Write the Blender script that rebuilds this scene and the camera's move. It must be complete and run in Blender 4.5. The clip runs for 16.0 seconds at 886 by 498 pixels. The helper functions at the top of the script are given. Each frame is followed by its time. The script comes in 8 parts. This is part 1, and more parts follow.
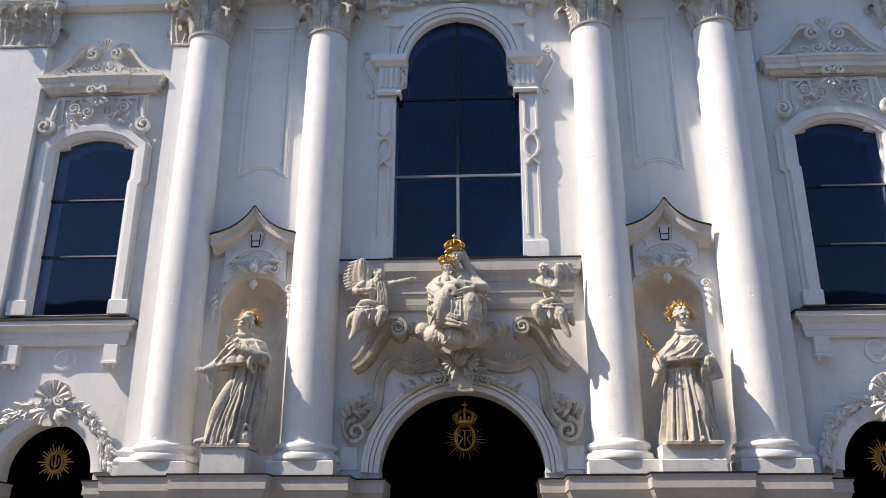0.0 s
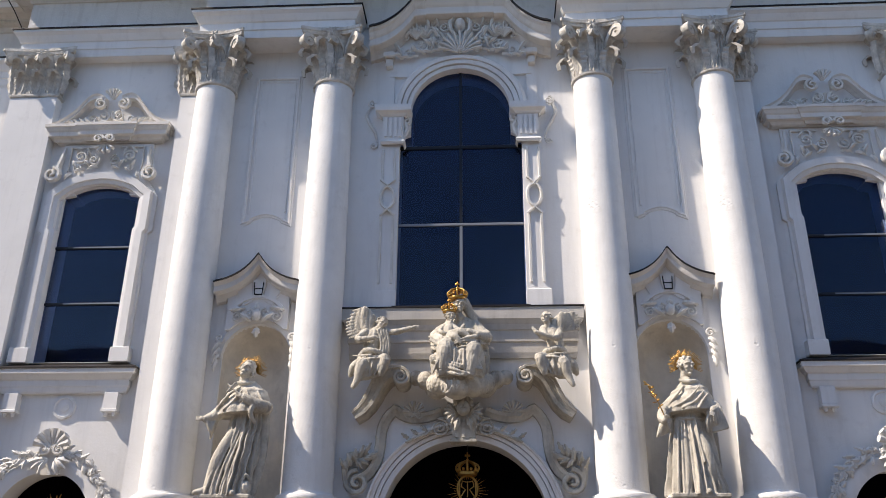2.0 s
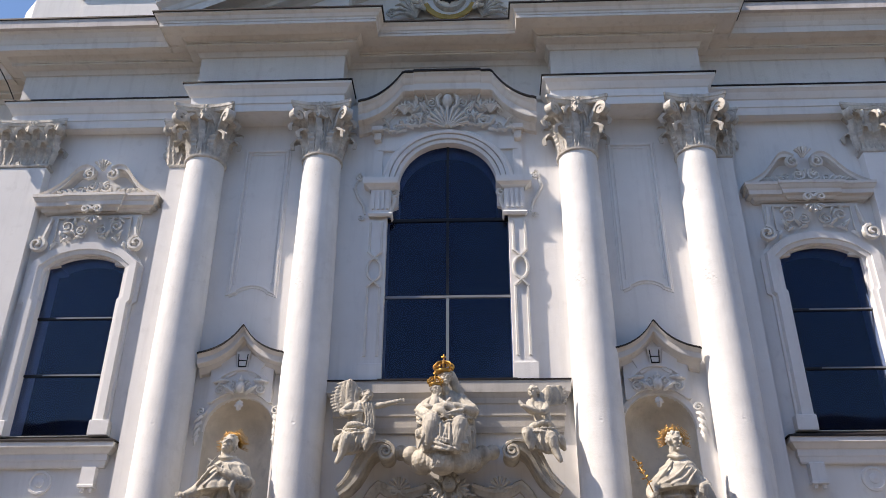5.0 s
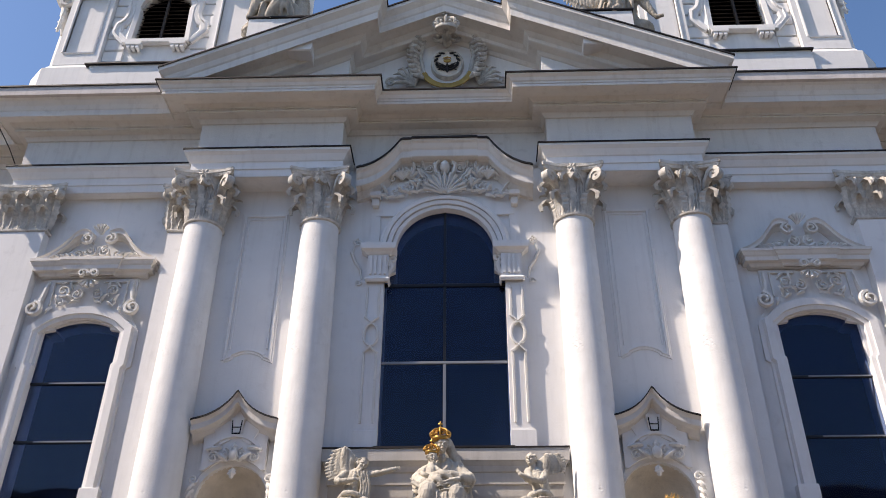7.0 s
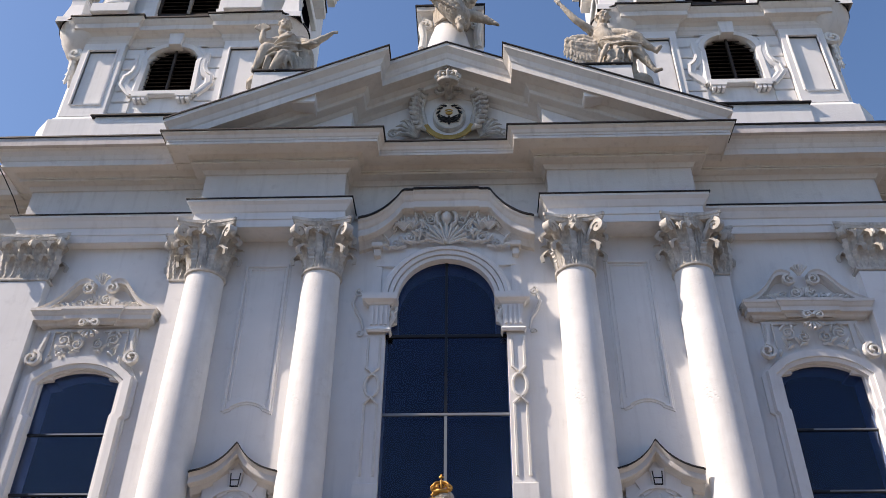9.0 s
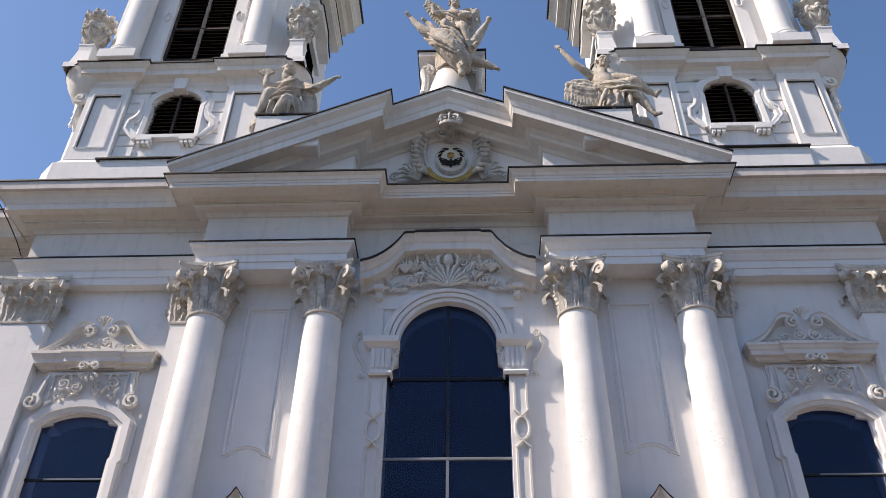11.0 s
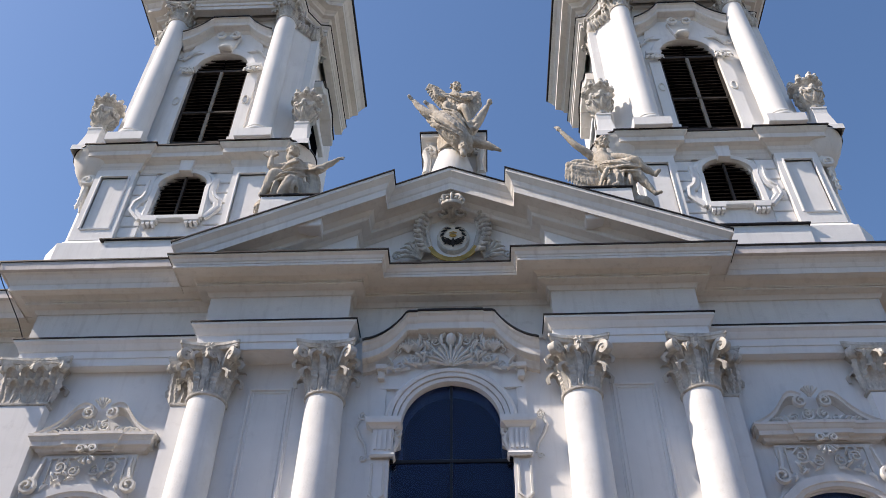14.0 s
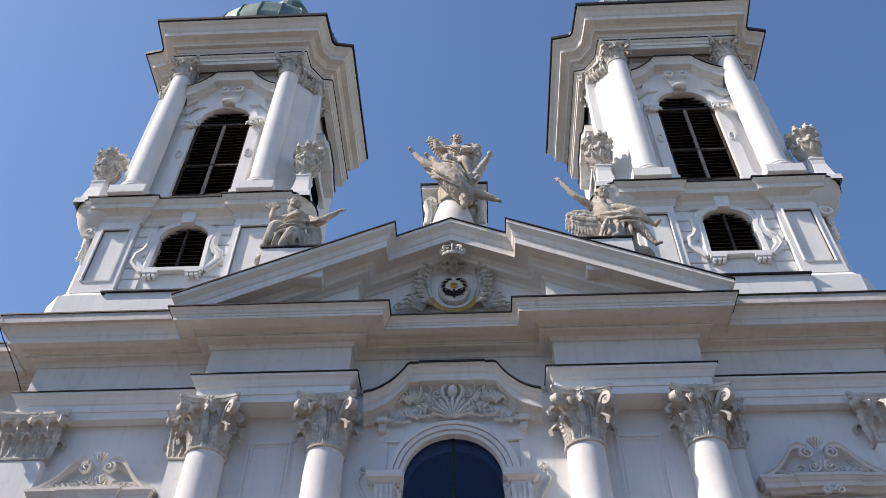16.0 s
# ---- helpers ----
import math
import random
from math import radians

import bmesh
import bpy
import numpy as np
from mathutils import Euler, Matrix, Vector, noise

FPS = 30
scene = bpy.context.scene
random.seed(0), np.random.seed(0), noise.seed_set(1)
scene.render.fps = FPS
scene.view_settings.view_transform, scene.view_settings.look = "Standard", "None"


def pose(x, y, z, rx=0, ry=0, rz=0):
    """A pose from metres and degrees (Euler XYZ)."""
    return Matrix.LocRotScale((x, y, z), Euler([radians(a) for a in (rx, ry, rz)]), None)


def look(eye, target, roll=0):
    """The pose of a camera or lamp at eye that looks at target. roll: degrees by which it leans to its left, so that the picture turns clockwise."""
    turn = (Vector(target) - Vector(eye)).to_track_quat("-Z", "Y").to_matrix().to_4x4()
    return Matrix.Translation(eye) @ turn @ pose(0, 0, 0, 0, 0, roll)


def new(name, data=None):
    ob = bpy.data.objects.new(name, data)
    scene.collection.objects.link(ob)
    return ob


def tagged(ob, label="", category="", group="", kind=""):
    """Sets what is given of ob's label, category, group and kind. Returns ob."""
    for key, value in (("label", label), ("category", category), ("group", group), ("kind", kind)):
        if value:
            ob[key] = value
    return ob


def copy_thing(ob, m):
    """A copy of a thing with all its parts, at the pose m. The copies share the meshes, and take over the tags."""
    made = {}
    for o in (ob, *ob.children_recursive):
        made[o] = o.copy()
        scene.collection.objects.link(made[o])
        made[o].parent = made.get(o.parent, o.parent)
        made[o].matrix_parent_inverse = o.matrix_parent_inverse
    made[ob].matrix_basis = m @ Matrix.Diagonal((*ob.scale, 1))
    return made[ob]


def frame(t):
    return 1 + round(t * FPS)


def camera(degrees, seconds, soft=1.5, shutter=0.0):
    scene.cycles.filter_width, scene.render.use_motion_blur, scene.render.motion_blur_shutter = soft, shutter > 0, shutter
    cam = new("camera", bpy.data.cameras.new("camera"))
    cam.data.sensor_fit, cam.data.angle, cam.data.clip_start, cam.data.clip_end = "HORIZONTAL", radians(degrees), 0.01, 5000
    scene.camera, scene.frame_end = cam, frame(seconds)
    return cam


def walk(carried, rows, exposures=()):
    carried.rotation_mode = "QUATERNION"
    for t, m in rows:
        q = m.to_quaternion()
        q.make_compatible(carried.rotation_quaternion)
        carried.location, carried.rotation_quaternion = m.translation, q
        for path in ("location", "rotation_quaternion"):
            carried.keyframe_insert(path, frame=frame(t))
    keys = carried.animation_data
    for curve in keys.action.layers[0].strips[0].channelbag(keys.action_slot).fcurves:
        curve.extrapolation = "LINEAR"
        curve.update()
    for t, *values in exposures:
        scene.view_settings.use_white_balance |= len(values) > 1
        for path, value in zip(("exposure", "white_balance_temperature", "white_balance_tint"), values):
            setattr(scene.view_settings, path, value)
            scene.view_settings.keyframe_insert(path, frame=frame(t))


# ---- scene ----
cam = camera(54.8, 16.0, soft=0.5)
EYE = (0.57, -16.4, 1.6)
# seconds, degrees turned to the left, degrees of upward tilt, degrees of roll
ROWS = [
    (0.0, 3.064, 20.155, 0.086),
    (0.5, 3.191, 20.950, 0.159),
    (1.0, 3.309, 21.745, 0.207),
    (1.5, 3.350, 22.561, 0.268),
    (2.0, 3.300, 23.386, 0.356),
    (2.5, 3.156, 24.190, 0.399),
    (3.0, 2.956, 24.997, 0.424),
    (3.5, 2.774, 25.740, 0.434),
    (4.0, 2.618, 26.483, 0.340),
    (6.5, 2.122, 31.446, 0.304),
    (7.0, 2.135, 32.600, 0.324),
    (7.5, 2.167, 33.641, 0.405),
    (8.0, 2.205, 34.505, 0.487),
    (8.5, 2.246, 35.254, 0.539),
    (9.0, 2.287, 35.981, 0.551),
    (11.5, 2.532, 39.663, 0.689),
    (12.0, 2.594, 40.587, 0.715),
    (12.5, 2.644, 41.486, 0.717),
    (13.0, 2.691, 42.364, 0.674),
    (13.5, 2.724, 43.236, 0.626),
    (14.0, 2.773, 44.108, 0.616),
    (14.5, 2.832, 44.972, 0.600),
    (15.0, 2.873, 45.848, 0.517),
    (15.5, 2.895, 46.714, 0.529),
    (16.0, 2.916, 47.526, 0.492),
]
walk(cam, [(t, pose(*EYE, 90 + pitch, 0, yaw) @ pose(0, 0, 0, 0, 0, roll)) for t, yaw, pitch, roll in ROWS],
     exposures=[(0.0, 0.78, 7250, 14), (9.0, 0.76, 7450, 18), (14.0, 0.73, 7300, 16), (16.0, 0.71, 7150, 15)])

# ---- daylight: clear sky, sun from the side, grazing the front ----
SUN_TRAVEL = Vector((1.0, 0.34, -1.13)).normalized()
world = bpy.data.worlds.new("sky")
scene.world = world
world.use_nodes = True
wn = world.node_tree
sky = wn.nodes.new("ShaderNodeTexSky")
sky.sky_type = "NISHITA"
sky.sun_disc = False
sky.sun_elevation = math.asin(-SUN_TRAVEL.z)
sky.sun_rotation = math.atan2(-SUN_TRAVEL.x, -SUN_TRAVEL.y)
sky.altitude = 300
sky.air_density, sky.dust_density, sky.ozone_density = 1.15, 1.0, 6.0
deep_blue = wn.nodes.new("ShaderNodeHueSaturation")
deep_blue.inputs["Saturation"].default_value = 1.08
wn.links.new(sky.outputs[0], deep_blue.inputs["Color"])
wn.links.new(deep_blue.outputs[0], wn.nodes["Background"].inputs[0])
wn.nodes["Background"].inputs[1].default_value = 0.115
sun = new("sun", bpy.data.lights.new("sun", "SUN"))
sun.data.energy, sun.data.angle, sun.data.color = 3.7, radians(0.53), (1.0, 0.95, 0.88)
sun.matrix_world = look((0, 0, 60), Vector((0, 0, 60)) + SUN_TRAVEL)


# ---- materials ----
def material(name, base, rough=0.8, metal=0.0, vary=0.08, coarse=0.6, fine=9.0, bump=0.15, tint=None, streak=0.0, pits=0.0, spec=0.3):
    """A surface with mottling at two scales, rain streaks and fine relief."""
    m = bpy.data.materials.new(name)
    m.use_nodes = True
    nt = m.node_tree
    nd, ln = nt.nodes, nt.links
    bsdf = nd["Principled BSDF"]
    bsdf.inputs["Roughness"].default_value = rough
    bsdf.inputs["Metallic"].default_value = metal
    bsdf.inputs["Specular IOR Level"].default_value = spec
    tc = nd.new("ShaderNodeTexCoord")

    def tex(scale, detail, stretch=None):
        n = nd.new("ShaderNodeTexNoise")
        n.inputs["Scale"].default_value, n.inputs["Detail"].default_value = scale, detail
        n.inputs["Roughness"].default_value = 0.62
        if stretch:
            mp = nd.new("ShaderNodeMapping")
            mp.inputs["Scale"].default_value = stretch
            ln.new(tc.outputs["Object"], mp.inputs[0])
            ln.new(mp.outputs[0], n.inputs["Vector"])
        else:
            ln.new(tc.outputs["Object"], n.inputs["Vector"])
        return n

    def mix(fac, a, b):
        x = nd.new("ShaderNodeMix")
        x.data_type = "RGBA"
        ln.new(fac, x.inputs["Factor"])
        for sock, v in ((x.inputs["A"], a), (x.inputs["B"], b)):
            if isinstance(v, tuple):
                sock.default_value = (*v, 1)
            else:
                ln.new(v, sock)
        return x.outputs["Result"]

    def ramp(out, lo, hi, top=1.0):
        r = nd.new("ShaderNodeMapRange")
        r.inputs["From Min"].default_value, r.inputs["From Max"].default_value = lo, hi
        r.inputs["To Max"].default_value = top
        ln.new(out, r.inputs["Value"])
        return r.outputs["Result"]

    lo = tuple(c * (1 - vary) for c in base)
    hi = tuple(min(1, c * (1 + vary)) for c in base)
    big, small = tex(coarse, 4), tex(fine, 6)
    col = mix(ramp(big.outputs["Fac"], 0.35, 0.65), lo, hi)
    dirt = tint or tuple(c * 0.8 for c in base)
    col = mix(ramp(small.outputs["Fac"], 0.58, 0.8, 0.55), col, dirt)
    if streak:
        st = tex(1.0, 5, (5.0, 5.0, 0.45))
        col = mix(ramp(st.outputs["Fac"], 0.52, 0.78, streak), col, dirt)
    ln.new(col, bsdf.inputs["Base Color"])
    grain = tex(fine * 6, 4)
    add = nd.new("ShaderNodeMath")
    add.operation = "MULTIPLY_ADD"
    ln.new(small.outputs["Fac"], add.inputs[0])
    add.inputs[1].default_value = 1.5
    ln.new(grain.outputs["Fac"], add.inputs[2])
    height = add.outputs[0]
    if pits:
        vo = nd.new("ShaderNodeTexVoronoi")
        vo.inputs["Scale"].default_value = 13
        vo.inputs["Randomness"].default_value = 1.0
        ln.new(tc.outputs["Object"], vo.inputs["Vector"])
        patch = tex(1.7, 3)
        deep = nd.new("ShaderNodeMath")
        deep.operation = "MULTIPLY"
        ln.new(ramp(vo.outputs["Distance"], 0.45, 0.12), deep.inputs[0])
        ln.new(ramp(patch.outputs["Fac"], 0.60, 0.70), deep.inputs[1])
        sub = nd.new("ShaderNodeMath")
        sub.operation = "MULTIPLY_ADD"
        ln.new(deep.outputs[0], sub.inputs[0])
        sub.inputs[1].default_value = -pits
        ln.new(height, sub.inputs[2])
        height = sub.outputs[0]
    bp = nd.new("ShaderNodeBump")
    bp.inputs["Strength"].default_value, bp.inputs["Distance"].default_value = bump, 0.02
    ln.new(height, bp.inputs["Height"])
    ln.new(bp.outputs[0], bsdf.inputs["Normal"])
    return m


PLASTER = material("white_plaster", (0.77, 0.76, 0.745), 0.9, vary=0.05, coarse=0.45, fine=3.0, bump=0.16, tint=(0.58, 0.565, 0.55), streak=0.45)
COLUMN = material("column_plaster", (0.78, 0.775, 0.76), 0.85, vary=0.06, coarse=1.1, fine=4.0, bump=0.3, tint=(0.60, 0.58, 0.55), streak=0.4, pits=3.0)
STUCCO = material("stucco_relief", (0.72, 0.70, 0.66), 0.9, vary=0.06, coarse=1.5, fine=7.0, bump=0.35, tint=(0.44, 0.41, 0.36), streak=0.3)
CAPITAL = material("weathered_stucco", (0.58, 0.55, 0.50), 0.9, vary=0.22, coarse=4.0, fine=12.0, bump=0.6, tint=(0.15, 0.13, 0.115), streak=0.6)
CORNICE = material("cornice_plaster", (0.71, 0.68, 0.64), 0.9, vary=0.06, coarse=0.6, fine=4.0, bump=0.3, tint=(0.46, 0.42, 0.38), streak=0.45)
GUTTER = material("weathered_plaster", (0.58, 0.54, 0.52), 0.9, vary=0.12, coarse=0.8, fine=2.2, bump=0.35, tint=(0.33, 0.30, 0.29), streak=0.6)
NICHE = material("ochre_niche_plaster", (0.69, 0.63, 0.54), 0.92, vary=0.12, coarse=1.6, fine=4.0, bump=0.3, tint=(0.42, 0.38, 0.32), streak=0.25)
PLINTH = material("rough_plinth_stone", (0.66, 0.65, 0.62), 0.92, vary=0.08, coarse=2.5, fine=6.0, bump=0.3, tint=(0.45, 0.44, 0.42), streak=0.2)
LEDGE = material("grey_ledge_stone", (0.50, 0.475, 0.44), 0.85, vary=0.08, coarse=1.2, fine=5.0, bump=0.25, tint=(0.34, 0.31, 0.28), streak=0.45)
STATUE = material("pale_sandstone", (0.53, 0.49, 0.415), 0.85, vary=0.2, coarse=3.2, fine=12.0, bump=0.5, tint=(0.11, 0.095, 0.08), streak=0.6)
GREYSTONE = material("weathered_sandstone", (0.47, 0.42, 0.355), 0.88, vary=0.2, coarse=2.4, fine=7.0, bump=0.4, tint=(0.13, 0.115, 0.10), streak=0.5)
GOLD = material("gilding", (0.52, 0.30, 0.085), 0.42, metal=1.0, vary=0.15, coarse=6, fine=30, bump=0.2, tint=(0.40, 0.22, 0.06))
FLASH = material("dark_flashing", (0.028, 0.024, 0.023), 0.55, metal=0.3, vary=0.3, coarse=2, fine=20, bump=0.1)
# near-black colour that stands in for shade inside doors and openings
BLACK = material("painted_darkness", (0.002, 0.002, 0.003), 1.0, vary=0.2, bump=0.05, spec=0.0)
IRON = material("dark_iron", (0.02, 0.02, 0.022), 0.5, metal=0.6, vary=0.2, bump=0.1)
FRAMEGREY = material("grey_window_metal", (0.22, 0.235, 0.26), 0.5, metal=0.2, vary=0.1, bump=0.05)
FRAMEDARK = material("dark_window_metal", (0.012, 0.014, 0.02), 0.45, metal=0.2, vary=0.1, bump=0.05)
WOOD = material("dark_louvre_wood", (0.042, 0.032, 0.026), 0.7, vary=0.3, coarse=3, fine=14, bump=0.2, tint=(0.02, 0.016, 0.014))
WOODPALE = material("worn_louvre_wood", (0.26, 0.22, 0.18), 0.75, vary=0.2, coarse=3, fine=14, bump=0.2)
COPPER = material("green_copper", (0.13, 0.20, 0.18), 0.6, metal=0.3, vary=0.25, coarse=1.2, fine=6, bump=0.25, tint=(0.05, 0.06, 0.055), streak=0.7)
HOUSE = material("ochre_house_plaster", (0.26, 0.235, 0.20), 0.9, vary=0.1, coarse=0.3, fine=2.0, bump=0.2)
ASPHALT = material("pale_paving", (0.14, 0.12, 0.10), 0.9, vary=0.1, coarse=0.3, fine=3, bump=0.3, tint=(0.08, 0.075, 0.07))
DARKCREST = material("black_paint", (0.012, 0.011, 0.012), 0.45, vary=0.2, bump=0.1)


def glass_material():
    m = bpy.data.materials.new("window_glass")
    m.use_nodes = True
    nt = m.node_tree
    nd, ln = nt.nodes, nt.links
    out = nd["Material Output"]
    nd.remove(nd["Principled BSDF"])
    tr, gl, fr, mx = (nd.new("ShaderNode" + k) for k in ("BsdfTransparent", "BsdfGlossy", "Fresnel", "MixShader"))
    tr.inputs["Color"].default_value = (0.45, 0.55, 0.75, 1)
    gl.inputs["Color"].default_value = (0.85, 0.9, 1.0, 1)
    gl.inputs["Roughness"].default_value = 0.03
    fr.inputs["IOR"].default_value = 1.36
    no, bp, tc = nd.new("ShaderNodeTexNoise"), nd.new("ShaderNodeBump"), nd.new("ShaderNodeTexCoord")
    no.inputs["Scale"].default_value = 0.9
    ln.new(tc.outputs["Object"], no.inputs["Vector"])
    bp.inputs["Strength"].default_value, bp.inputs["Distance"].default_value = 0.25, 0.02
    ln.new(no.outputs["Fac"], bp.inputs["Height"])
    ln.new(bp.outputs[0], gl.inputs["Normal"])
    ln.new(fr.outputs[0], mx.inputs[0])
    ln.new(tr.outputs[0], mx.inputs[1])
    ln.new(gl.outputs[0], mx.inputs[2])
    ln.new(mx.outputs[0], out.inputs["Surface"])
    return m


GLASS = glass_material()
# navy-black that holds the unlit rooms' darkness in its colour
NAVY_DARK = material("painted_navy_interior", (0.008, 0.016, 0.040), 0.9, vary=0.35, coarse=0.5, fine=2, bump=0.05)


# ---- shape helpers ----
class Shape:
    """Gathers vertices and faces of one mesh."""

    def __init__(self):
        self.v, self.f, self.gold_from = [], [], []

    def add(self, verts, faces):
        n = len(self.v)
        self.v += [tuple(p) for p in verts]
        self.f += [tuple(n + i for i in q) for q in faces]
        return self

    def box(self, x0, x1, y0, y1, z0, z1, m=None, bevel=0.0):
        b = min(bevel, abs(x1 - x0) / 3, abs(z1 - z0) / 3, abs(y1 - y0) / 3)
        if b > 0:
            v, ring = [], []
            xs, ys = (x0 + b, x1 - b), (y0 + b, y1 - b)
            for z, o in ((z0, 0), (z0 + b, b), (z1 - b, b), (z1, 0)):
                v += [(xs[0] - o, ys[0] - o, z), (xs[1] + o, ys[0] - o, z), (xs[1] + o, ys[1] + o, z), (xs[0] - o, ys[1] + o, z)]
            f = [(3, 2, 1, 0), (12, 13, 14, 15)]
            for k in range(3):
                for i in range(4):
                    j = (i + 1) % 4
                    f.append((4 * k + i, 4 * k + j, 4 * k + 4 + j, 4 * k + 4 + i))
        else:
            v = [(x, y, z) for z in (z0, z1) for y in (y0, y1) for x in (x0, x1)]
            f = [(0, 2, 3, 1), (4, 5, 7, 6), (0, 1, 5, 4), (1, 3, 7, 5), (3, 2, 6, 7), (2, 0, 4, 6)]
        if m is not None:
            v = [m @ Vector(p) for p in v]
        return self.add(v, f)

    def lathe(self, profile, c=(0, 0, 0), n=32, a0=0.0, a1=2 * math.pi, sx=1.0, sy=1.0):
        """profile: (radius, z) from the bottom to the top."""
        full = abs(a1 - a0 - 2 * math.pi) < 1e-6
        k = n if full else n + 1
        v = [(c[0] + sx * r * math.cos(a0 + (a1 - a0) * i / n), c[1] + sy * r * math.sin(a0 + (a1 - a0) * i / n), c[2] + z) for r, z in profile for i in range(k)]
        f = []
        for j in range(len(profile) - 1):
            for i in range(n):
                i2 = (i + 1) % k
                f.append((j * k + i, j * k + i2, (j + 1) * k + i2, (j + 1) * k + i))
        if full and profile[0][0] > 1e-4:
            f.append(tuple(reversed(range(k))))
        if full and profile[-1][0] > 1e-4:
            f.append(tuple(range((len(profile) - 1) * k, len(profile) * k)))
        return self.add(v, f)

    def ball(self, c, r, n=10, m=None):
        r = (r, r, r) if isinstance(r, (int, float)) else r
        v, f = [], []
        h = max(4, n // 2 + 1)
        for j in range(h + 1):
            b = -math.pi / 2 + math.pi * j / h
            for i in range(n):
                a = 2 * math.pi * i / n
                p = Vector((r[0] * math.cos(b) * math.cos(a), r[1] * math.cos(b) * math.sin(a), r[2] * math.sin(b)))
                if m is not None:
                    p = m @ p
                v.append(Vector(c) + p)
        for j in range(h):
            for i in range(n):
                f.append((j * n + i, j * n + (i + 1) % n, (j + 1) * n + (i + 1) % n, (j + 1) * n + i))
        return self.add(v, f)

    def tube(self, pts, radii, n=6, flat=1.0):
        """A tapered tube along pts; flat squeezes it along y."""
        pts = [Vector(p) for p in pts]
        if isinstance(radii, (int, float)):
            radii = [radii] * len(pts)
        v, f = [], []
        for i, p in enumerate(pts):
            d = (pts[min(i + 1, len(pts) - 1)] - pts[max(i - 1, 0)]).normalized()
            a = d.cross(Vector((0, 1, 0)))
            if a.length < 0.2:
                a = d.cross(Vector((1, 0, 0)))
            a.normalize()
            b = d.cross(a).normalized()
            for k in range(n):
                t = 2 * math.pi * k / n
                o = (a * math.cos(t) + b * math.sin(t)) * radii[i]
                o.y *= flat
                v.append(p + o)
        for i in range(len(pts) - 1):
            for k in range(n):
                f.append((i * n + k, i * n + (k + 1) % n, (i + 1) * n + (k + 1) % n, (i + 1) * n + k))
        f += [tuple(reversed(range(n))), tuple(range((len(pts) - 1) * n, len(pts) * n))]
        return self.add(v, f)

    def slab(self, outline, y0, y1, holes=()):
        """A plate upright in x and z, from y0 (front) to y1, with openings through it."""
        from mathutils.geometry import tessellate_polygon
        loops = [list(outline), *[list(h) for h in holes]]
        flat = [p for lp in loops for p in lp]
        n = len(flat)
        tris = tessellate_polygon([[Vector((x, z, 0)) for x, z in lp] for lp in loops])
        v = [(x, y0, z) for x, z in flat] + [(x, y1, z) for x, z in flat]
        f = []
        for a, b, c in tris:
            f += [(a, b, c), (n + c, n + b, n + a)]
        s = 0
        for lp in loops:
            k = len(lp)
            for i in range(k):
                j = (i + 1) % k
                f.append((s + i, s + j, n + s + j, n + s + i))
            s += k
        return self.add(v, f)

    def sweep(self, path, profile, caps=True):
        """A moulding along a plan path, (x, y); profile: (outward, z). Outward is to the right of the way along the path."""
        pts = [Vector(p) for p in path]
        k = len(profile)
        v, f = [], []
        for i, p in enumerate(pts):
            dirs = []
            if i:
                dirs.append((p - pts[i - 1]).normalized())
            if i < len(pts) - 1:
                dirs.append((pts[i + 1] - p).normalized())
            ns = [Vector((d.y, -d.x)) for d in dirs]
            m = ns[0] if len(ns) == 1 else (ns[0] + ns[1]) / (1 + ns[0].dot(ns[1]))
            v += [(p.x + m.x * o, p.y + m.y * o, z) for o, z in profile]
        for i in range(len(pts) - 1):
            for j in range(k - 1):
                f.append((i * k + j, (i + 1) * k + j, (i + 1) * k + j + 1, i * k + j + 1))
        if caps:
            f += [tuple(range(k)), tuple(reversed(range((len(pts) - 1) * k, len(pts) * k)))]
        return self.add(v, f)

    def band(self, pts, profile):
        """A raised moulding along a line in the wall, (x, z); profile: (across, -y forward)."""
        k = len(profile)
        P = [Vector(p) for p in pts]
        v, f = [], []
        for i, p in enumerate(P):
            dirs = []
            if i:
                dirs.append((p - P[i - 1]).normalized())
            if i < len(P) - 1:
                dirs.append((P[i + 1] - p).normalized())
            ns = [Vector((-d.y, d.x)) for d in dirs]
            m = ns[0] if len(ns) == 1 else (ns[0] + ns[1]) / max(0.35, 1 + ns[0].dot(ns[1]))
            v += [(p.x + m.x * a, y, p.y + m.y * a) for a, y in profile]
        for i in range(len(P) - 1):
            for j in range(k - 1):
                f.append((i * k + j, i * k + j + 1, (i + 1) * k + j + 1, (i + 1) * k + j))
        f += [tuple(reversed(range(k))), tuple(range((len(P) - 1) * k, len(P) * k))]
        return self.add(v, f)

    def scroll(self, x, z, y, r, turns=1.6, hand=1, a0=0.0, w=0.3, depth=1.0):
        """A spiral roll of width w * r lying on the wall at y."""
        pts, rad = [], []
        n = int(14 * turns)
        for i in range(n + 1):
            t = i / n
            q = r * (1 - 0.82 * t)
            a = a0 + hand * 2 * math.pi * turns * t
            pts.append((x + q * math.cos(a), y - 0.6 * w * r * (1 + t) - 0.01, z + q * math.sin(a)))
            rad.append(w * r * (1 - 0.45 * t) * 0.6)
        self.tube(pts, rad, 6, depth)
        return self.ball((x, y - 0.5 * w * r, z), (0.18 * r, 0.22 * r, 0.18 * r), 6)

